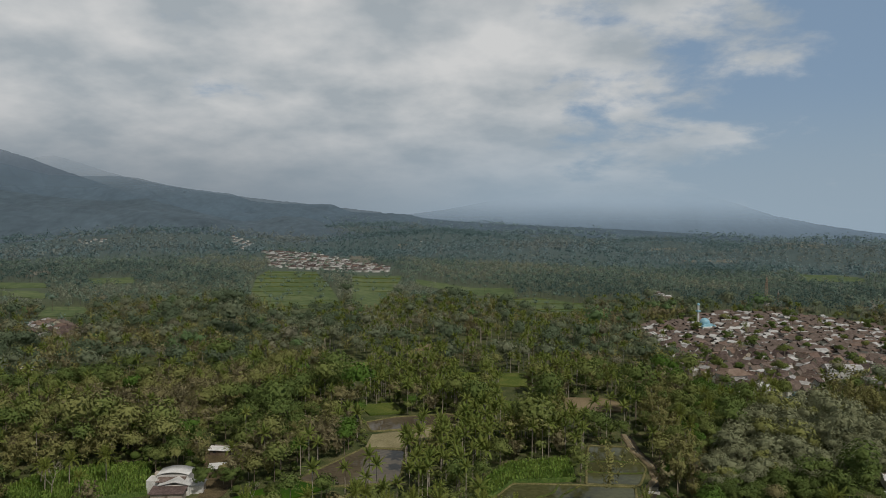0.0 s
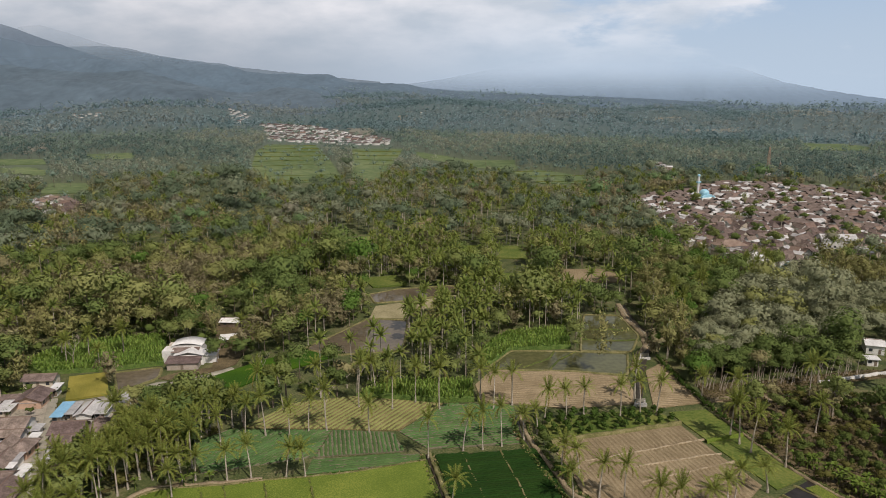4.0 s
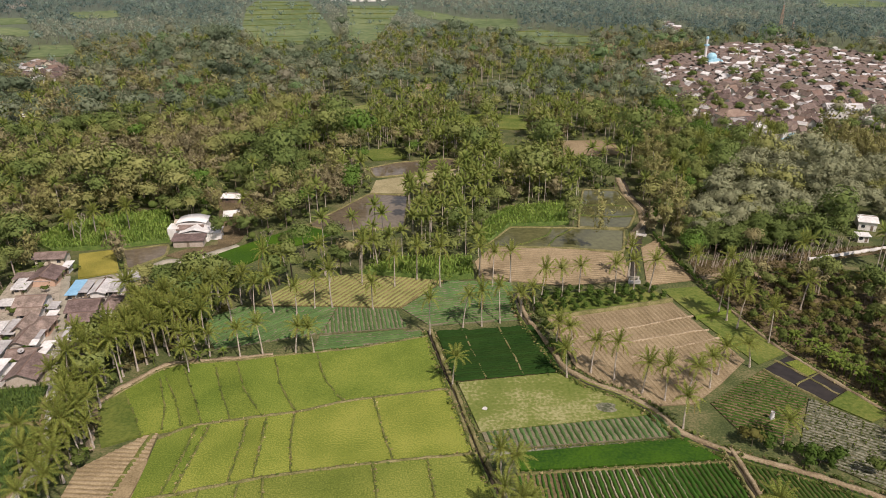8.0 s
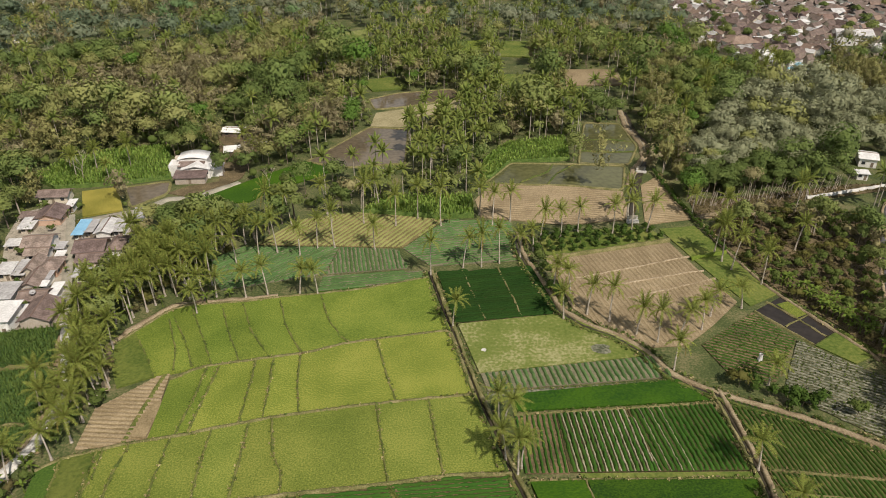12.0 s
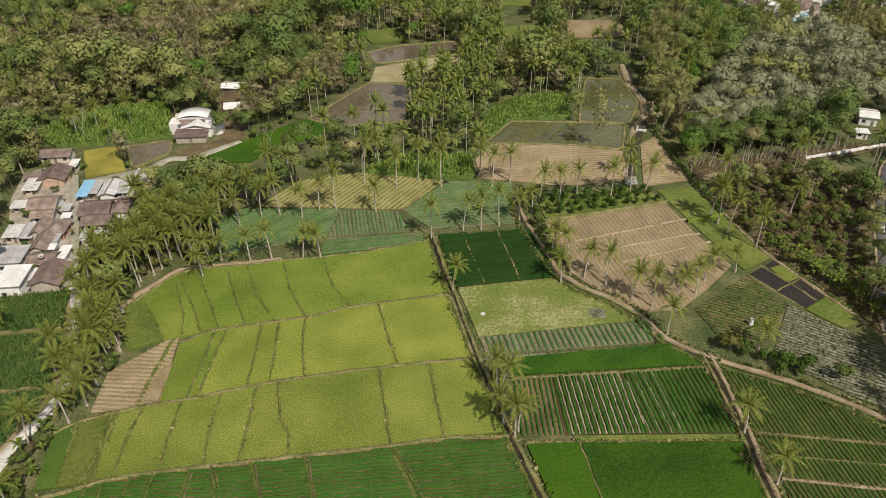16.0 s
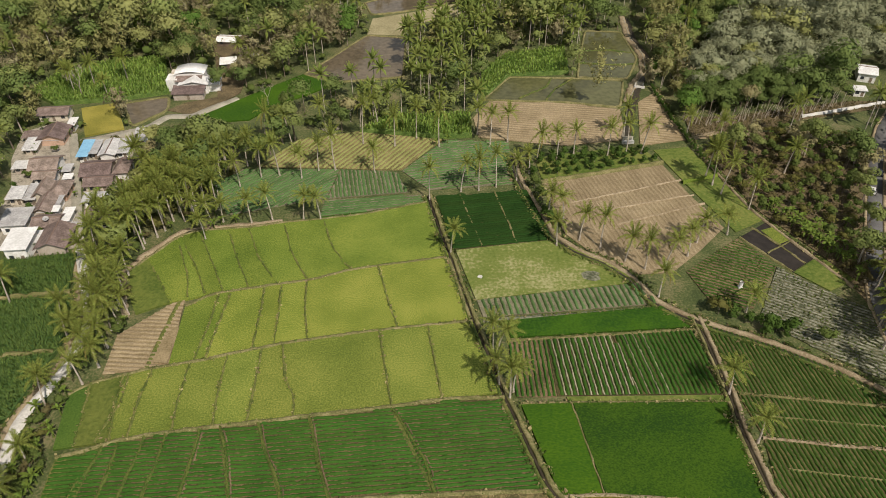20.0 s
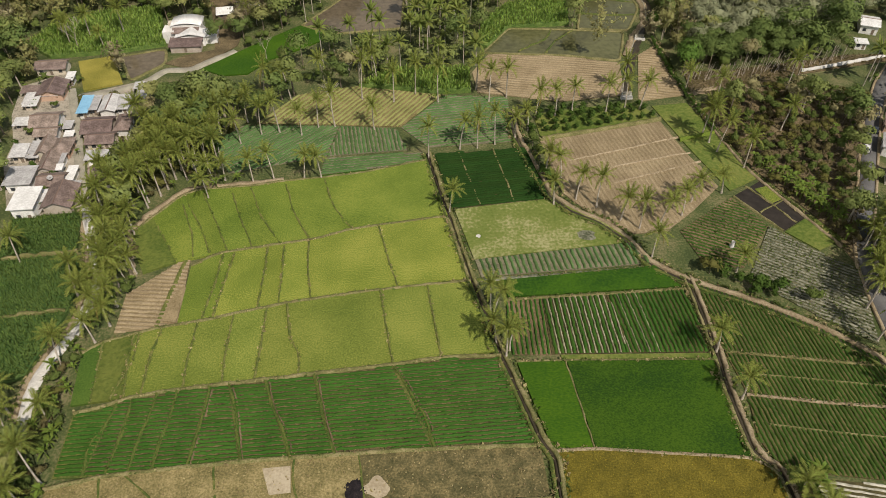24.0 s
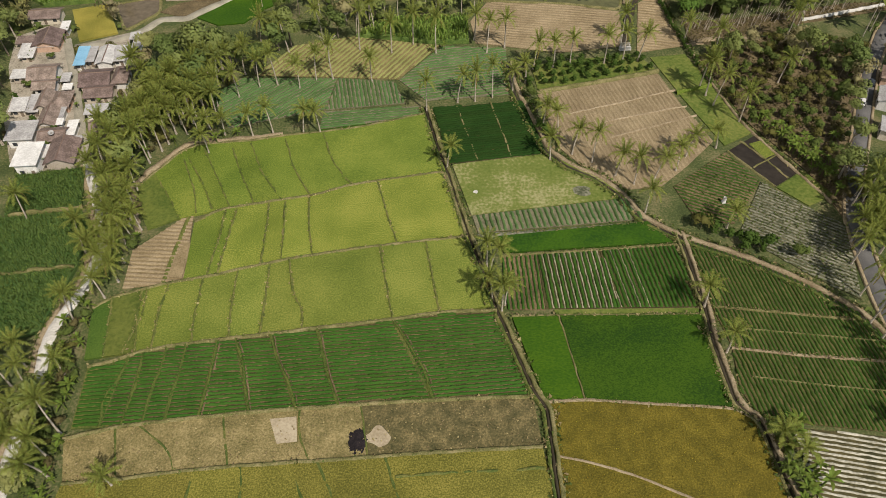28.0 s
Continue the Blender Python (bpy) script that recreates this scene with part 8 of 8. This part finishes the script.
near_pts = wedge(225, 480, 7.2, g)
near_pts = near_pts[(near_pts[:, 1] > 228) | (np.abs(near_pts[:, 0]) > 150)]
sorted_woods("near", near_pts, g, 430, 4.3, 12.0, 0.38, M["bark"], lobes=6)
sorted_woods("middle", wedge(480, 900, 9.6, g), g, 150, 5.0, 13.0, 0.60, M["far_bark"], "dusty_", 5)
grove_pts = wedge(228, 430, 6.4, g)
grove_pts = grove_pts[(palm_share(grove_pts) > 0.45) & (g.random(len(grove_pts)) < 0.85)]
woods("grove_bushes", grove_pts, g, 60, 2.2, 4.6, 0.34, M["leaf_mid"], "green bushes and young trees between palms", lobes=3)
more_palms = wedge(228, 430, 10.5, g)
palm_woods("palm_woods_grove", more_palms[palm_share(more_palms) > 0.5], g, 12.0, "coconut palms round the ponds")
low_pts = wedge(228, 520, 6.4, g)
low_pts = low_pts[(low_pts[:, 1] > 228) | (np.abs(low_pts[:, 0]) > 150)]
low_pts = low_pts[g.random(len(low_pts)) > 0.6 * palm_share(low_pts)]
woods("undergrowth", low_pts, g, 10, 2.4, 2.2, 0.5, M["scrub_green"], "low green undergrowth between trees", lobes=1)
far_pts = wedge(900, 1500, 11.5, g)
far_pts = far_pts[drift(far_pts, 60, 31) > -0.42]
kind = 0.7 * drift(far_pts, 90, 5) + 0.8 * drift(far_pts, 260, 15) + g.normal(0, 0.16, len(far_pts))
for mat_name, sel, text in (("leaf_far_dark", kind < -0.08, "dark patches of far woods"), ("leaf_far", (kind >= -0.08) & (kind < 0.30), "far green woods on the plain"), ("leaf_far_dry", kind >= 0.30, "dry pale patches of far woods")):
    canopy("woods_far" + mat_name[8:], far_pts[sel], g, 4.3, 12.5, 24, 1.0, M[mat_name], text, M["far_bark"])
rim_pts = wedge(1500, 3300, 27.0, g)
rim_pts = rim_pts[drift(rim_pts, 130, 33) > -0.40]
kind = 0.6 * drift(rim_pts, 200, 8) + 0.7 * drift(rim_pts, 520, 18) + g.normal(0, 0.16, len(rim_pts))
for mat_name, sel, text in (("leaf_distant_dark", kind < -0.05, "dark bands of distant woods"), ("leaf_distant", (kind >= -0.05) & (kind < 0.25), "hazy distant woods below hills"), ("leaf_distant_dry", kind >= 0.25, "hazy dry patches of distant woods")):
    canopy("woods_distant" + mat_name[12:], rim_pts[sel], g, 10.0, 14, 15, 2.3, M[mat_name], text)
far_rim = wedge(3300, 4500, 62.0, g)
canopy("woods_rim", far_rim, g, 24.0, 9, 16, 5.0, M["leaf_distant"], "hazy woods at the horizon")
field_trees = np.concatenate([scatter(q, 33, g) for q in (FAR_GREEN_A, FAR_GREEN_B, FAR_GREEN_C, FAR_GREEN_D, FAR_GREEN_E)] + [scatter(q, 34, g) for q in (FAR_VILLAGE, HAMLET_NW)])
woods("field_trees", field_trees, g, 22, 4.6, 11, 0.9, M["leaf_far"], "single trees on far terraces", lobes=2, trunks=M["bark"], core=0.35)


# ---- west village ----
for poly, text in ((YARD_W, "pale trodden yards between village houses"), (YARD_W2, "pale trodden yards between village houses"), (YARD_HOUSE, "bare pale yard round the white house")):
    tagged(new("yard", slab("yard", poly, 0.03, M["yard" if poly is not YARD_HOUSE else "verge_soil"])), text, "yard", kind="structure")
for x, y, w, d, h, kind, rise, roof, wall, text in HOUSES_W:
    turn = 5
    if d > w and kind != "shed":
        w, d, turn = d, w, 95
    house(w, d, h, kind, rise, roof, wall, text, pose(x, y, 0, 0, 0, turn), "west village houses", 0.75)


def dish():
    bm = bmesh.new()
    for i in range(5):
        r = 0.9 * i / 4
        for k in range(14):
            a = 2 * math.pi * k / 14
            bm.verts.new((r * math.cos(a), r * math.sin(a), 0.35 * (r / 0.9) ** 2))
    bm.verts.ensure_lookup_table()
    for i in range(1, 4):
        for k in range(14):
            bm.faces.new([bm.verts[j] for j in (i * 14 + k, i * 14 + (k + 1) % 14, (i + 1) * 14 + (k + 1) % 14, (i + 1) * 14 + k)])
    bmesh.ops.remove_doubles(bm, verts=bm.verts, dist=0.01)
    top = thing("satellite_dish", "grey round satellite dish on a roof", "satellite dish", at=pose(-118.2, 168.0, 4.0, 15, 10, 0))
    part("bowl", mesh_bm("bowl", bm, M["sheet_grey"], True), top, "", pose(0, 0, 0.4))
    part("mast", stem_mesh("mast", 0.9, 0.06, 0.05, 0, M["metal"], 6, 3), top, "", pose(0, 0, -0.4))


dish()


def barrel_roof(w, d, z, rise, material):
    """A low vaulted sheet roof."""
    n = 12
    v, f = [], []
    for t in (0.0, -0.14):
        for y in (-d / 2, d / 2):
            for k in range(n + 1):
                u = k / n
                v.append((-w / 2 + w * u, y, z + rise * math.sin(math.pi * u) + t))
    m = n + 1
    for k in range(n):
        f += [(k, k + 1, m + k + 1, m + k), (2 * m + k, 3 * m + k, 3 * m + k + 1, 2 * m + k + 1), (k, 2 * m + k, 2 * m + k + 1, k + 1), (m + k, m + k + 1, 3 * m + k + 1, 3 * m + k)]
    return mesh_of("roof", v, f, material)


def block_mesh(name, w, d, h, material, cut=0.05):
    bm = bmesh.new()
    box(bm, -w / 2, -d / 2, -0.4, w / 2, d / 2, h)
    bmesh.ops.bevel(bm, geom=bm.edges[:], offset=cut, segments=1, affect="EDGES")
    return mesh_bm(name, bm, material)


def white_house():
    top = thing("white_house", "large white two-storey house with a vaulted white roof", "house", at=pose(-101.5, 266, 0, 0, 0, 4))
    a = part("main_block", block_mesh("main_block", 11.5, 7.5, 5.6, M["wall_white"]), top)
    part("roof", barrel_roof(12.1, 8.2, 5.65, 1.1, M["sheet_white"]), a)
    b = part("front_block", block_mesh("front_block", 11.0, 6.0, 3.6, M["wall_white"]), top, "", pose(2.2, -6.5, 0))
    part("roof", roof_mesh(6.0, 11.0, 3.62, 1.3, 0.4, "gable", M["sheet_white"]), b, "white sheet roof", pose(0, 0, 0, 0, 0, 90))
    part("lower_roof", roof_mesh(10.0, 4.0, 4.0, 1.0, 0.2, "shed", M["tile"]), a, "brown tile lean-to roof", pose(0, -5.2, 0))
    c = part("side_block", block_mesh("side_block", 4.6, 6.0, 4.6, M["wall_white"]), top, "", pose(-6.6, -3.5, 0))
    part("tower", block_mesh("tower", 2.4, 2.4, 5.6, M["wall_cream"]), c, "", pose(0.3, 3.5, 0))
    d = part("wing", block_mesh("wing", 5.0, 4.6, 2.9, M["wall_white"]), top, "", pose(9.6, -5.6, 0))
    part("roof", roof_mesh(5.0, 4.6, 2.92, 0.5, 0.5, "shed", M["sheet_white"]), d)
    e = part("porch", block_mesh("porch", 11.5, 5.0, 2.5, M["wall_cream"]), top, "", pose(1.0, -12.2, 0))
    part("roof", roof_mesh(11.5, 5.0, 2.52, 0.9, 0.6, "shed", M["tile"]), e, "brown tile porch roof")
    for k in range(5):
        part("window", WINDOW, b, "", pose(-4.2 + 2.1 * k, -3.03, 1.6))
        part("window", WINDOW, a, "", pose(-4.4 + 2.2 * k, 3.78, 3.6))
    part("door", DOOR, e, "", pose(0, -2.53, 0))


white_house()
house(6.0, 5.0, 2.0, "shed", 0.5, "sheet_white", "wall_wood", "small white-roofed shed behind the white house", pose(-90.7, 282, 0, 0, 0, 12), name="shed")
house(8.6, 6.5, 2.2, "gable", 1.0, "sheet_white", "wall_wood", "hut with a bright white sheet roof", pose(-96, 305, 0, 0, 0, -6), name="hut")
house(4.0, 3.0, 2.4, "shed", 0.4, "sheet_grey", "wall_cream", "small grey shed beside a path", pose(-78, 287, 0, 0, 0, 30), name="shed")
house(6.5, 8.5, 3.4, "gable", 1.2, "sheet_white", "wall_white", "white-roofed house at the edge of the grove", pose(175, 270, 0, 0, 0, -20))
house(4.0, 3.0, 2.5, "shed", 0.3, "sheet_white", "wall_white", "small white hut beside the concrete wall", pose(165.4, 255, 0, 0, 0, -10), name="hut")
house(8.0, 6.0, 3.2, "gable", 1.6, "sheet_grey", "wall_white", "roadside house with a dark grey roof", pose(147, 187, 0, 0, 0, 64), "roadside houses")
house(7.0, 6.0, 3.2, "hip", 1.8, "tile_red", "wall_orange", "roadside house with an orange-brown roof", pose(153, 199, 0, 0, 0, 64), "roadside houses")
house(7.0, 5.0, 3.0, "shed", 0.5, "sheet_grey", "wall_cream", "roadside shop under a grey sheet roof", pose(141, 172, 0, 0, 0, 64), "roadside houses")
house(8.0, 6.0, 3.2, "gable", 1.5, "tile", "wall_white", "hut in the woods with a white gable", pose(*HAMLET_HUT, 0, 0, 0, 20), name="hut")

# ---- town landmarks ----
house(19, 12, 6.2, "hip", 3.4, "tile_red", "wall_white", "large white hall with a red hipped roof", pose(187, 449, 0, 0, 0, 14), name="hall", openings=True)
house(22, 14, 6.0, "gable", 3.0, "sheet_grey", "wall_white", "long hall with a pale grey sheet roof", pose(268, 469, 0, 0, 0, -8), name="hall", openings=True)


def dome_mesh(r, squash, material, rings=8, sides=20):
    v, f = [], []
    for i in range(rings):
        a = math.pi / 2 * i / rings
        for k in range(sides):
            b = 2 * math.pi * k / sides
            rr = r * math.cos(a) * (1 + 0.10 * math.sin(2 * a))
            v.append((rr * math.cos(b), rr * math.sin(b), r * squash * math.sin(a)))
    v.append((0, 0, r * squash * 1.08))
    for i in range(rings - 1):
        for k in range(sides):
            f.append((i * sides + k, i * sides + (k + 1) % sides, (i + 1) * sides + (k + 1) % sides, (i + 1) * sides + k))
    me = mesh_of("dome", v[:-1], f, material)
    me.polygons.foreach_set("use_smooth", [True] * len(f))
    return me


def mosque(x, y, s, label, tower):
    top = thing("mosque", label, "mosque", at=pose(x, y, 0, 0, 0, 20))
    hall = part("hall", block_mesh("hall", 20 * s, 18 * s, 7 * s, M["wall_white"]), top)
    part("upper_hall", block_mesh("upper_hall", 13 * s, 13 * s, 10 * s, M["dome_blue"]), hall, "pale blue upper storey")
    part("dome", dome_mesh(5.6 * s, 1.15, M["dome_blue"]), top, "light blue ribbed dome", pose(0, 0, 10 * s))
    part("finial", stem_mesh("finial", 3 * s, 0.25, 0.05, 0, M["metal"], 6, 3), top, "", pose(0, 0, 16 * s))
    for k in range(4):
        part("corner_dome", dome_mesh(1.8 * s, 1.2, M["dome_blue"]), top, "", pose((8 if k % 2 else -8) * s, (7 if k > 1 else -7) * s, 7 * s))
    for k in range(5):
        part("window", WINDOW, hall, "", pose((-8 + 4 * k) * s, -9.03 * s, 2.4) @ Matrix.Scale(1.5, 4))
    if tower:
        m = part("minaret", stem_mesh("minaret", 24, 1.3, 1.0, 0, M["wall_white"], 8, 5), top, "", pose(4, 14, 0))
        part("gallery", block_mesh("gallery", 3.6, 3.6, 1.0, M["dome_blue"]), m, "", pose(0, 0, 18))
        part("cap", dome_mesh(1.4, 1.6, M["dome_blue"]), m, "", pose(0, 0, 24))


mosque(251, 672, 0.82, "mosque with a light blue dome and minaret", True)
mosque(201, 396, 0.45, "small prayer house with a turquoise dome", False)


def mast(x, y, h):
    top = thing("radio_mast", "red and white steel lattice radio mast", "mast", at=pose(x, y, ground_z(x, y)))
    bm = bmesh.new()
    seg = 9
    for k in range(seg):
        z0, z1 = h * k / seg, h * (k + 1) / seg
        w0, w1 = 2.2 - 1.7 * k / seg, 2.2 - 1.7 * (k + 1) / seg
        for sx, sy in ((-1, -1), (1, -1), (1, 1), (-1, 1)):
            for a, b in (((sx * w0, sy * w0, z0), (sx * w1, sy * w1, z1)), ((sx * w0, sy * w0, z0), (-sy * w1, sx * w1, z1))):
                d = Vector(b) - Vector(a)
                m = Matrix.Translation((Vector(a) + Vector(b)) / 2) @ d.to_track_quat("Z", "Y").to_matrix().to_4x4()
                bmesh.ops.create_cube(bm, size=1, matrix=m @ Matrix.Diagonal((0.28, 0.28, d.length, 1)))
    part("lattice", mesh_bm("lattice", bm, M["mast_red"]), top)
    part("base", block_mesh("base", 6, 6, 4, M["mast"]), top)
    part("aerial", stem_mesh("aerial", 5, 0.3, 0.1, 0, M["mast"], 6, 3), top, "", pose(0, 0, h - 0.2))


mast(416, 903, 36)
mast(430, 900, 16)

# ---- banks, paths and plots between the fields ----
for line, w, h, mat_name, text in ((LEEK_RIM, 1.3, 0.3, "plastic_grey", "pale net edge along leeks"), (BED_RIM, 1.1, 0.35, "dry_grass", "dry grass bank above beds"),
                                   (BED_FOOT, 0.9, 0.3, "dry_grass", "dry bank above young rice"), (RIPE_HEAD, 1.1, 0.5, "dirt", "pale footpath between fields"),
                                   (EAST_PATH_A, 0.7, 0.3, "dry_grass", "bare footpath between beds"), (EAST_PATH_B, 0.9, 0.3, "dirt", "bare footpath between beds"),
                                   (EAST_PATH_C, 0.4, 0.45, "dry_grass", "thin bare line between beds"), (EAST_PATH_D, 0.4, 0.45, "dry_grass", "thin bare line between beds"),
                                   (ORCHARD_BANK, 1.6, 0.9, "dry_grass", "tall dry grass bank below the orchard"), (MEADOW_HEDGE, 1.4, 0.9, "rice_1", "low yellow-green hedge between meadows"),
                                   (CONCRETE_WALL_NE, 1.1, 1.1, "concrete", "pale concrete retaining wall")):
    tagged(new("bank", ribbon("bank", line, w, h, M[mat_name], rng)), text, "bank", "field edges")
bunds("bund", NURSERY_BUNDS, 0.6, 0.25, M["dry_grass"], "thin bank between flooded seedbeds", "nursery banks")
tagged(new("seedbed", slab("seedbed", NURSERY_GREEN, 0.12, M["rice_3"])), "small olive seedbed in the nursery", "seedbed")


def canal_gate(x, y):
    top = thing("canal_gate", "weathered concrete sluice gate on the canal", "sluice gate", at=pose(x, y, 0, 0, 0, 5))
    for s in (-1.6, 1.6):
        part("post", block_mesh("post", 0.5, 0.6, 1.7, M["concrete"]), top, "", pose(s, 0, 0))
    part("beam", block_mesh("beam", 3.8, 0.5, 0.75, M["lane"]), top, "", pose(0, 0, 1.35))
    part("sill", block_mesh("sill", 4.2, 1.2, 0.8, M["concrete"]), top, "", pose(0, -0.8, 0))


canal_gate(*CANAL_N[-1])
canal_gate(*CANAL_N[4])


def water_tank(x, y):
    top = thing("water_tank", "small white water tank on a stand", "water tank", at=pose(x, y, 0))
    part("stand", block_mesh("stand", 1.1, 1.1, 0.6, M["concrete"]), top)
    part("barrel", stem_mesh("barrel", 1.3, 0.45, 0.5, 0, M["sheet_white"], 12, 4), top, "", pose(0, 0, 0.9))


water_tank(81.5, 142.0)


# ---- single trees and shrubs ----
def bare_tree(seed, h, at, material="pale_bark"):
    g2 = random.Random(seed)
    bm = bmesh.new()

    def grow(a, d, ln, r, depth):
        b = a + d * ln
        m = d.to_track_quat("Z", "Y").to_matrix()
        rings = [[bm.verts.new(p + m @ Vector((q * math.cos(k * 1.257), q * math.sin(k * 1.257), 0))) for k in range(5)] for p, q in ((a, r), (b, r * 0.65))]
        for k in range(5):
            bm.faces.new((rings[0][k], rings[0][(k + 1) % 5], rings[1][(k + 1) % 5], rings[1][k]))
        if depth:
            for _ in range(3 if depth > 1 else 4):
                e = (d + Vector((g2.uniform(-0.8, 0.8), g2.uniform(-0.8, 0.8), g2.uniform(-0.1, 0.5)))).normalized()
                grow(b, e, ln * g2.uniform(0.5, 0.75), r * 0.55, depth - 1)

    grow(Vector((0, 0, -0.4)), Vector((0.05, 0.03, 1)).normalized(), h * 0.42, 0.03 * h * 0.6, 4)
    ob = new("bare_tree", mesh_bm("bare_tree", bm, M[material]))
    ob.matrix_basis = pose(*at, 0)
    return tagged(ob, "leafless pale grey tree with fine branches", "tree", "bare trees")


for k, (x, y) in enumerate(BARE_AT[0] + BARE_AT[1]):
    bare_tree(k, 13 - 1.2 * (k % 4), (x, y))
for x, y in SHRUBS_AT[0] + SHRUBS_AT[1]:
    plant("shrub" if g.random() < 0.4 else "citrus", x, y, g, (0.8, 1.35))
for line in (WALL_NE[:4], [(31.0, 209.0), (30.6, 202.0), (31.6, 195.0)]):
    for a, b in zip(line[:-1], line[1:]):
        n = int(math.hypot(b[0] - a[0], b[1] - a[1]) / 1.5)
        for k in range(n):
            plant("citrus", a[0] + (b[0] - a[0]) * k / n - 0.9 + g.normal() * 0.3, a[1] + (b[1] - a[1]) * k / n, g, (0.42, 0.6))
for x, y in SHRUBS_AT[2]:
    plant("banana", x, y, g, (1.1, 1.6))
for x, y in BRIGHT_AT[0][:2]:
    plant("bright", x, y, g, (1.5, 1.7))
for x, y in BANANA_EDGE[0] + BANANA_EDGE[1]:
    plant("banana", x + g.normal() * 0.8, y + g.normal() * 0.8, g, (0.9, 1.3))

for a, b in zip(BANANAS_SE[:-1], BANANAS_SE[1:]):
    for u in (0.1, 0.35, 0.6, 0.85):
        plant("banana" if g.random() < 0.75 else "shrub", a[0] + (b[0] - a[0]) * u + g.normal() * 0.9, a[1] + (b[1] - a[1]) * u + g.normal() * 0.9, g, (0.9, 1.4))
for x, y in PALMS_SE[0]:
    palm(x, y, g.uniform(11, 14), g, True)

POLE = stem_mesh("trunk", 5.4, 0.10, 0.05, 0.5, M["pale_bark"], 5, 4)
line = HEDGE_POLES[0]
for a, b in zip(line[:-1], line[1:]):
    for k in range(34):
        u = (k + g.random()) / 34
        x, y = a[0] + (b[0] - a[0]) * u, a[1] + (b[1] - a[1]) * u + g.normal() * 1.8
        ob = new("bare_sapling", POLE)
        ob.matrix_basis = pose(x, y, 0, g.normal() * 6, 3 + g.normal() * 5, g.uniform(-40, 40))
        tagged(ob, "thin bare pale sapling leaning below the hedge", "sapling", "saplings below the hedge")


# ---- vehicles on the road ----
def small_car(x, y, turn, paint, label):
    top = thing("car", label, "car", "cars on the road", at=pose(x, y, 0.24, 0, 0, turn))
    bm = bmesh.new()
    vs = box(bm, -2.0, -0.82, 0.35, 2.0, 0.82, 0.95)
    bmesh.ops.bevel(bm, geom=bm.edges[:], offset=0.14, segments=2, affect="EDGES")
    body = part("body", mesh_bm("body", bm, paint), top)
    bm = bmesh.new()
    for v in box(bm, -1.5, -0.72, 0.93, 0.9, 0.72, 1.5):
        if v.co.z > 1.2:
            v.co.x *= 0.75
            v.co.y *= 0.85
    cabin = part("cabin", mesh_bm("cabin", bm, M["glass"]), body, "dark glass cabin")
    part("roof", block_mesh("roof", 1.7, 1.15, 0.5, paint), cabin, "", pose(-0.25, 0, 1.05))
    for sx in (-1.25, 1.25):
        for sy in (-0.8, 0.8):
            part("wheel", stem_mesh("wheel", 0.22, 0.31, 0.43, 0, M["ash"], 14, 2), top, "", pose(sx, sy - 0.1, 0.33, 90, 0, 0))


small_car(146.4, 197.5, 62, M["glass"], "dark car parked on the asphalt road")
small_car(139.0, 187.0, 62, M["sheet_white"], "white car on the asphalt road")
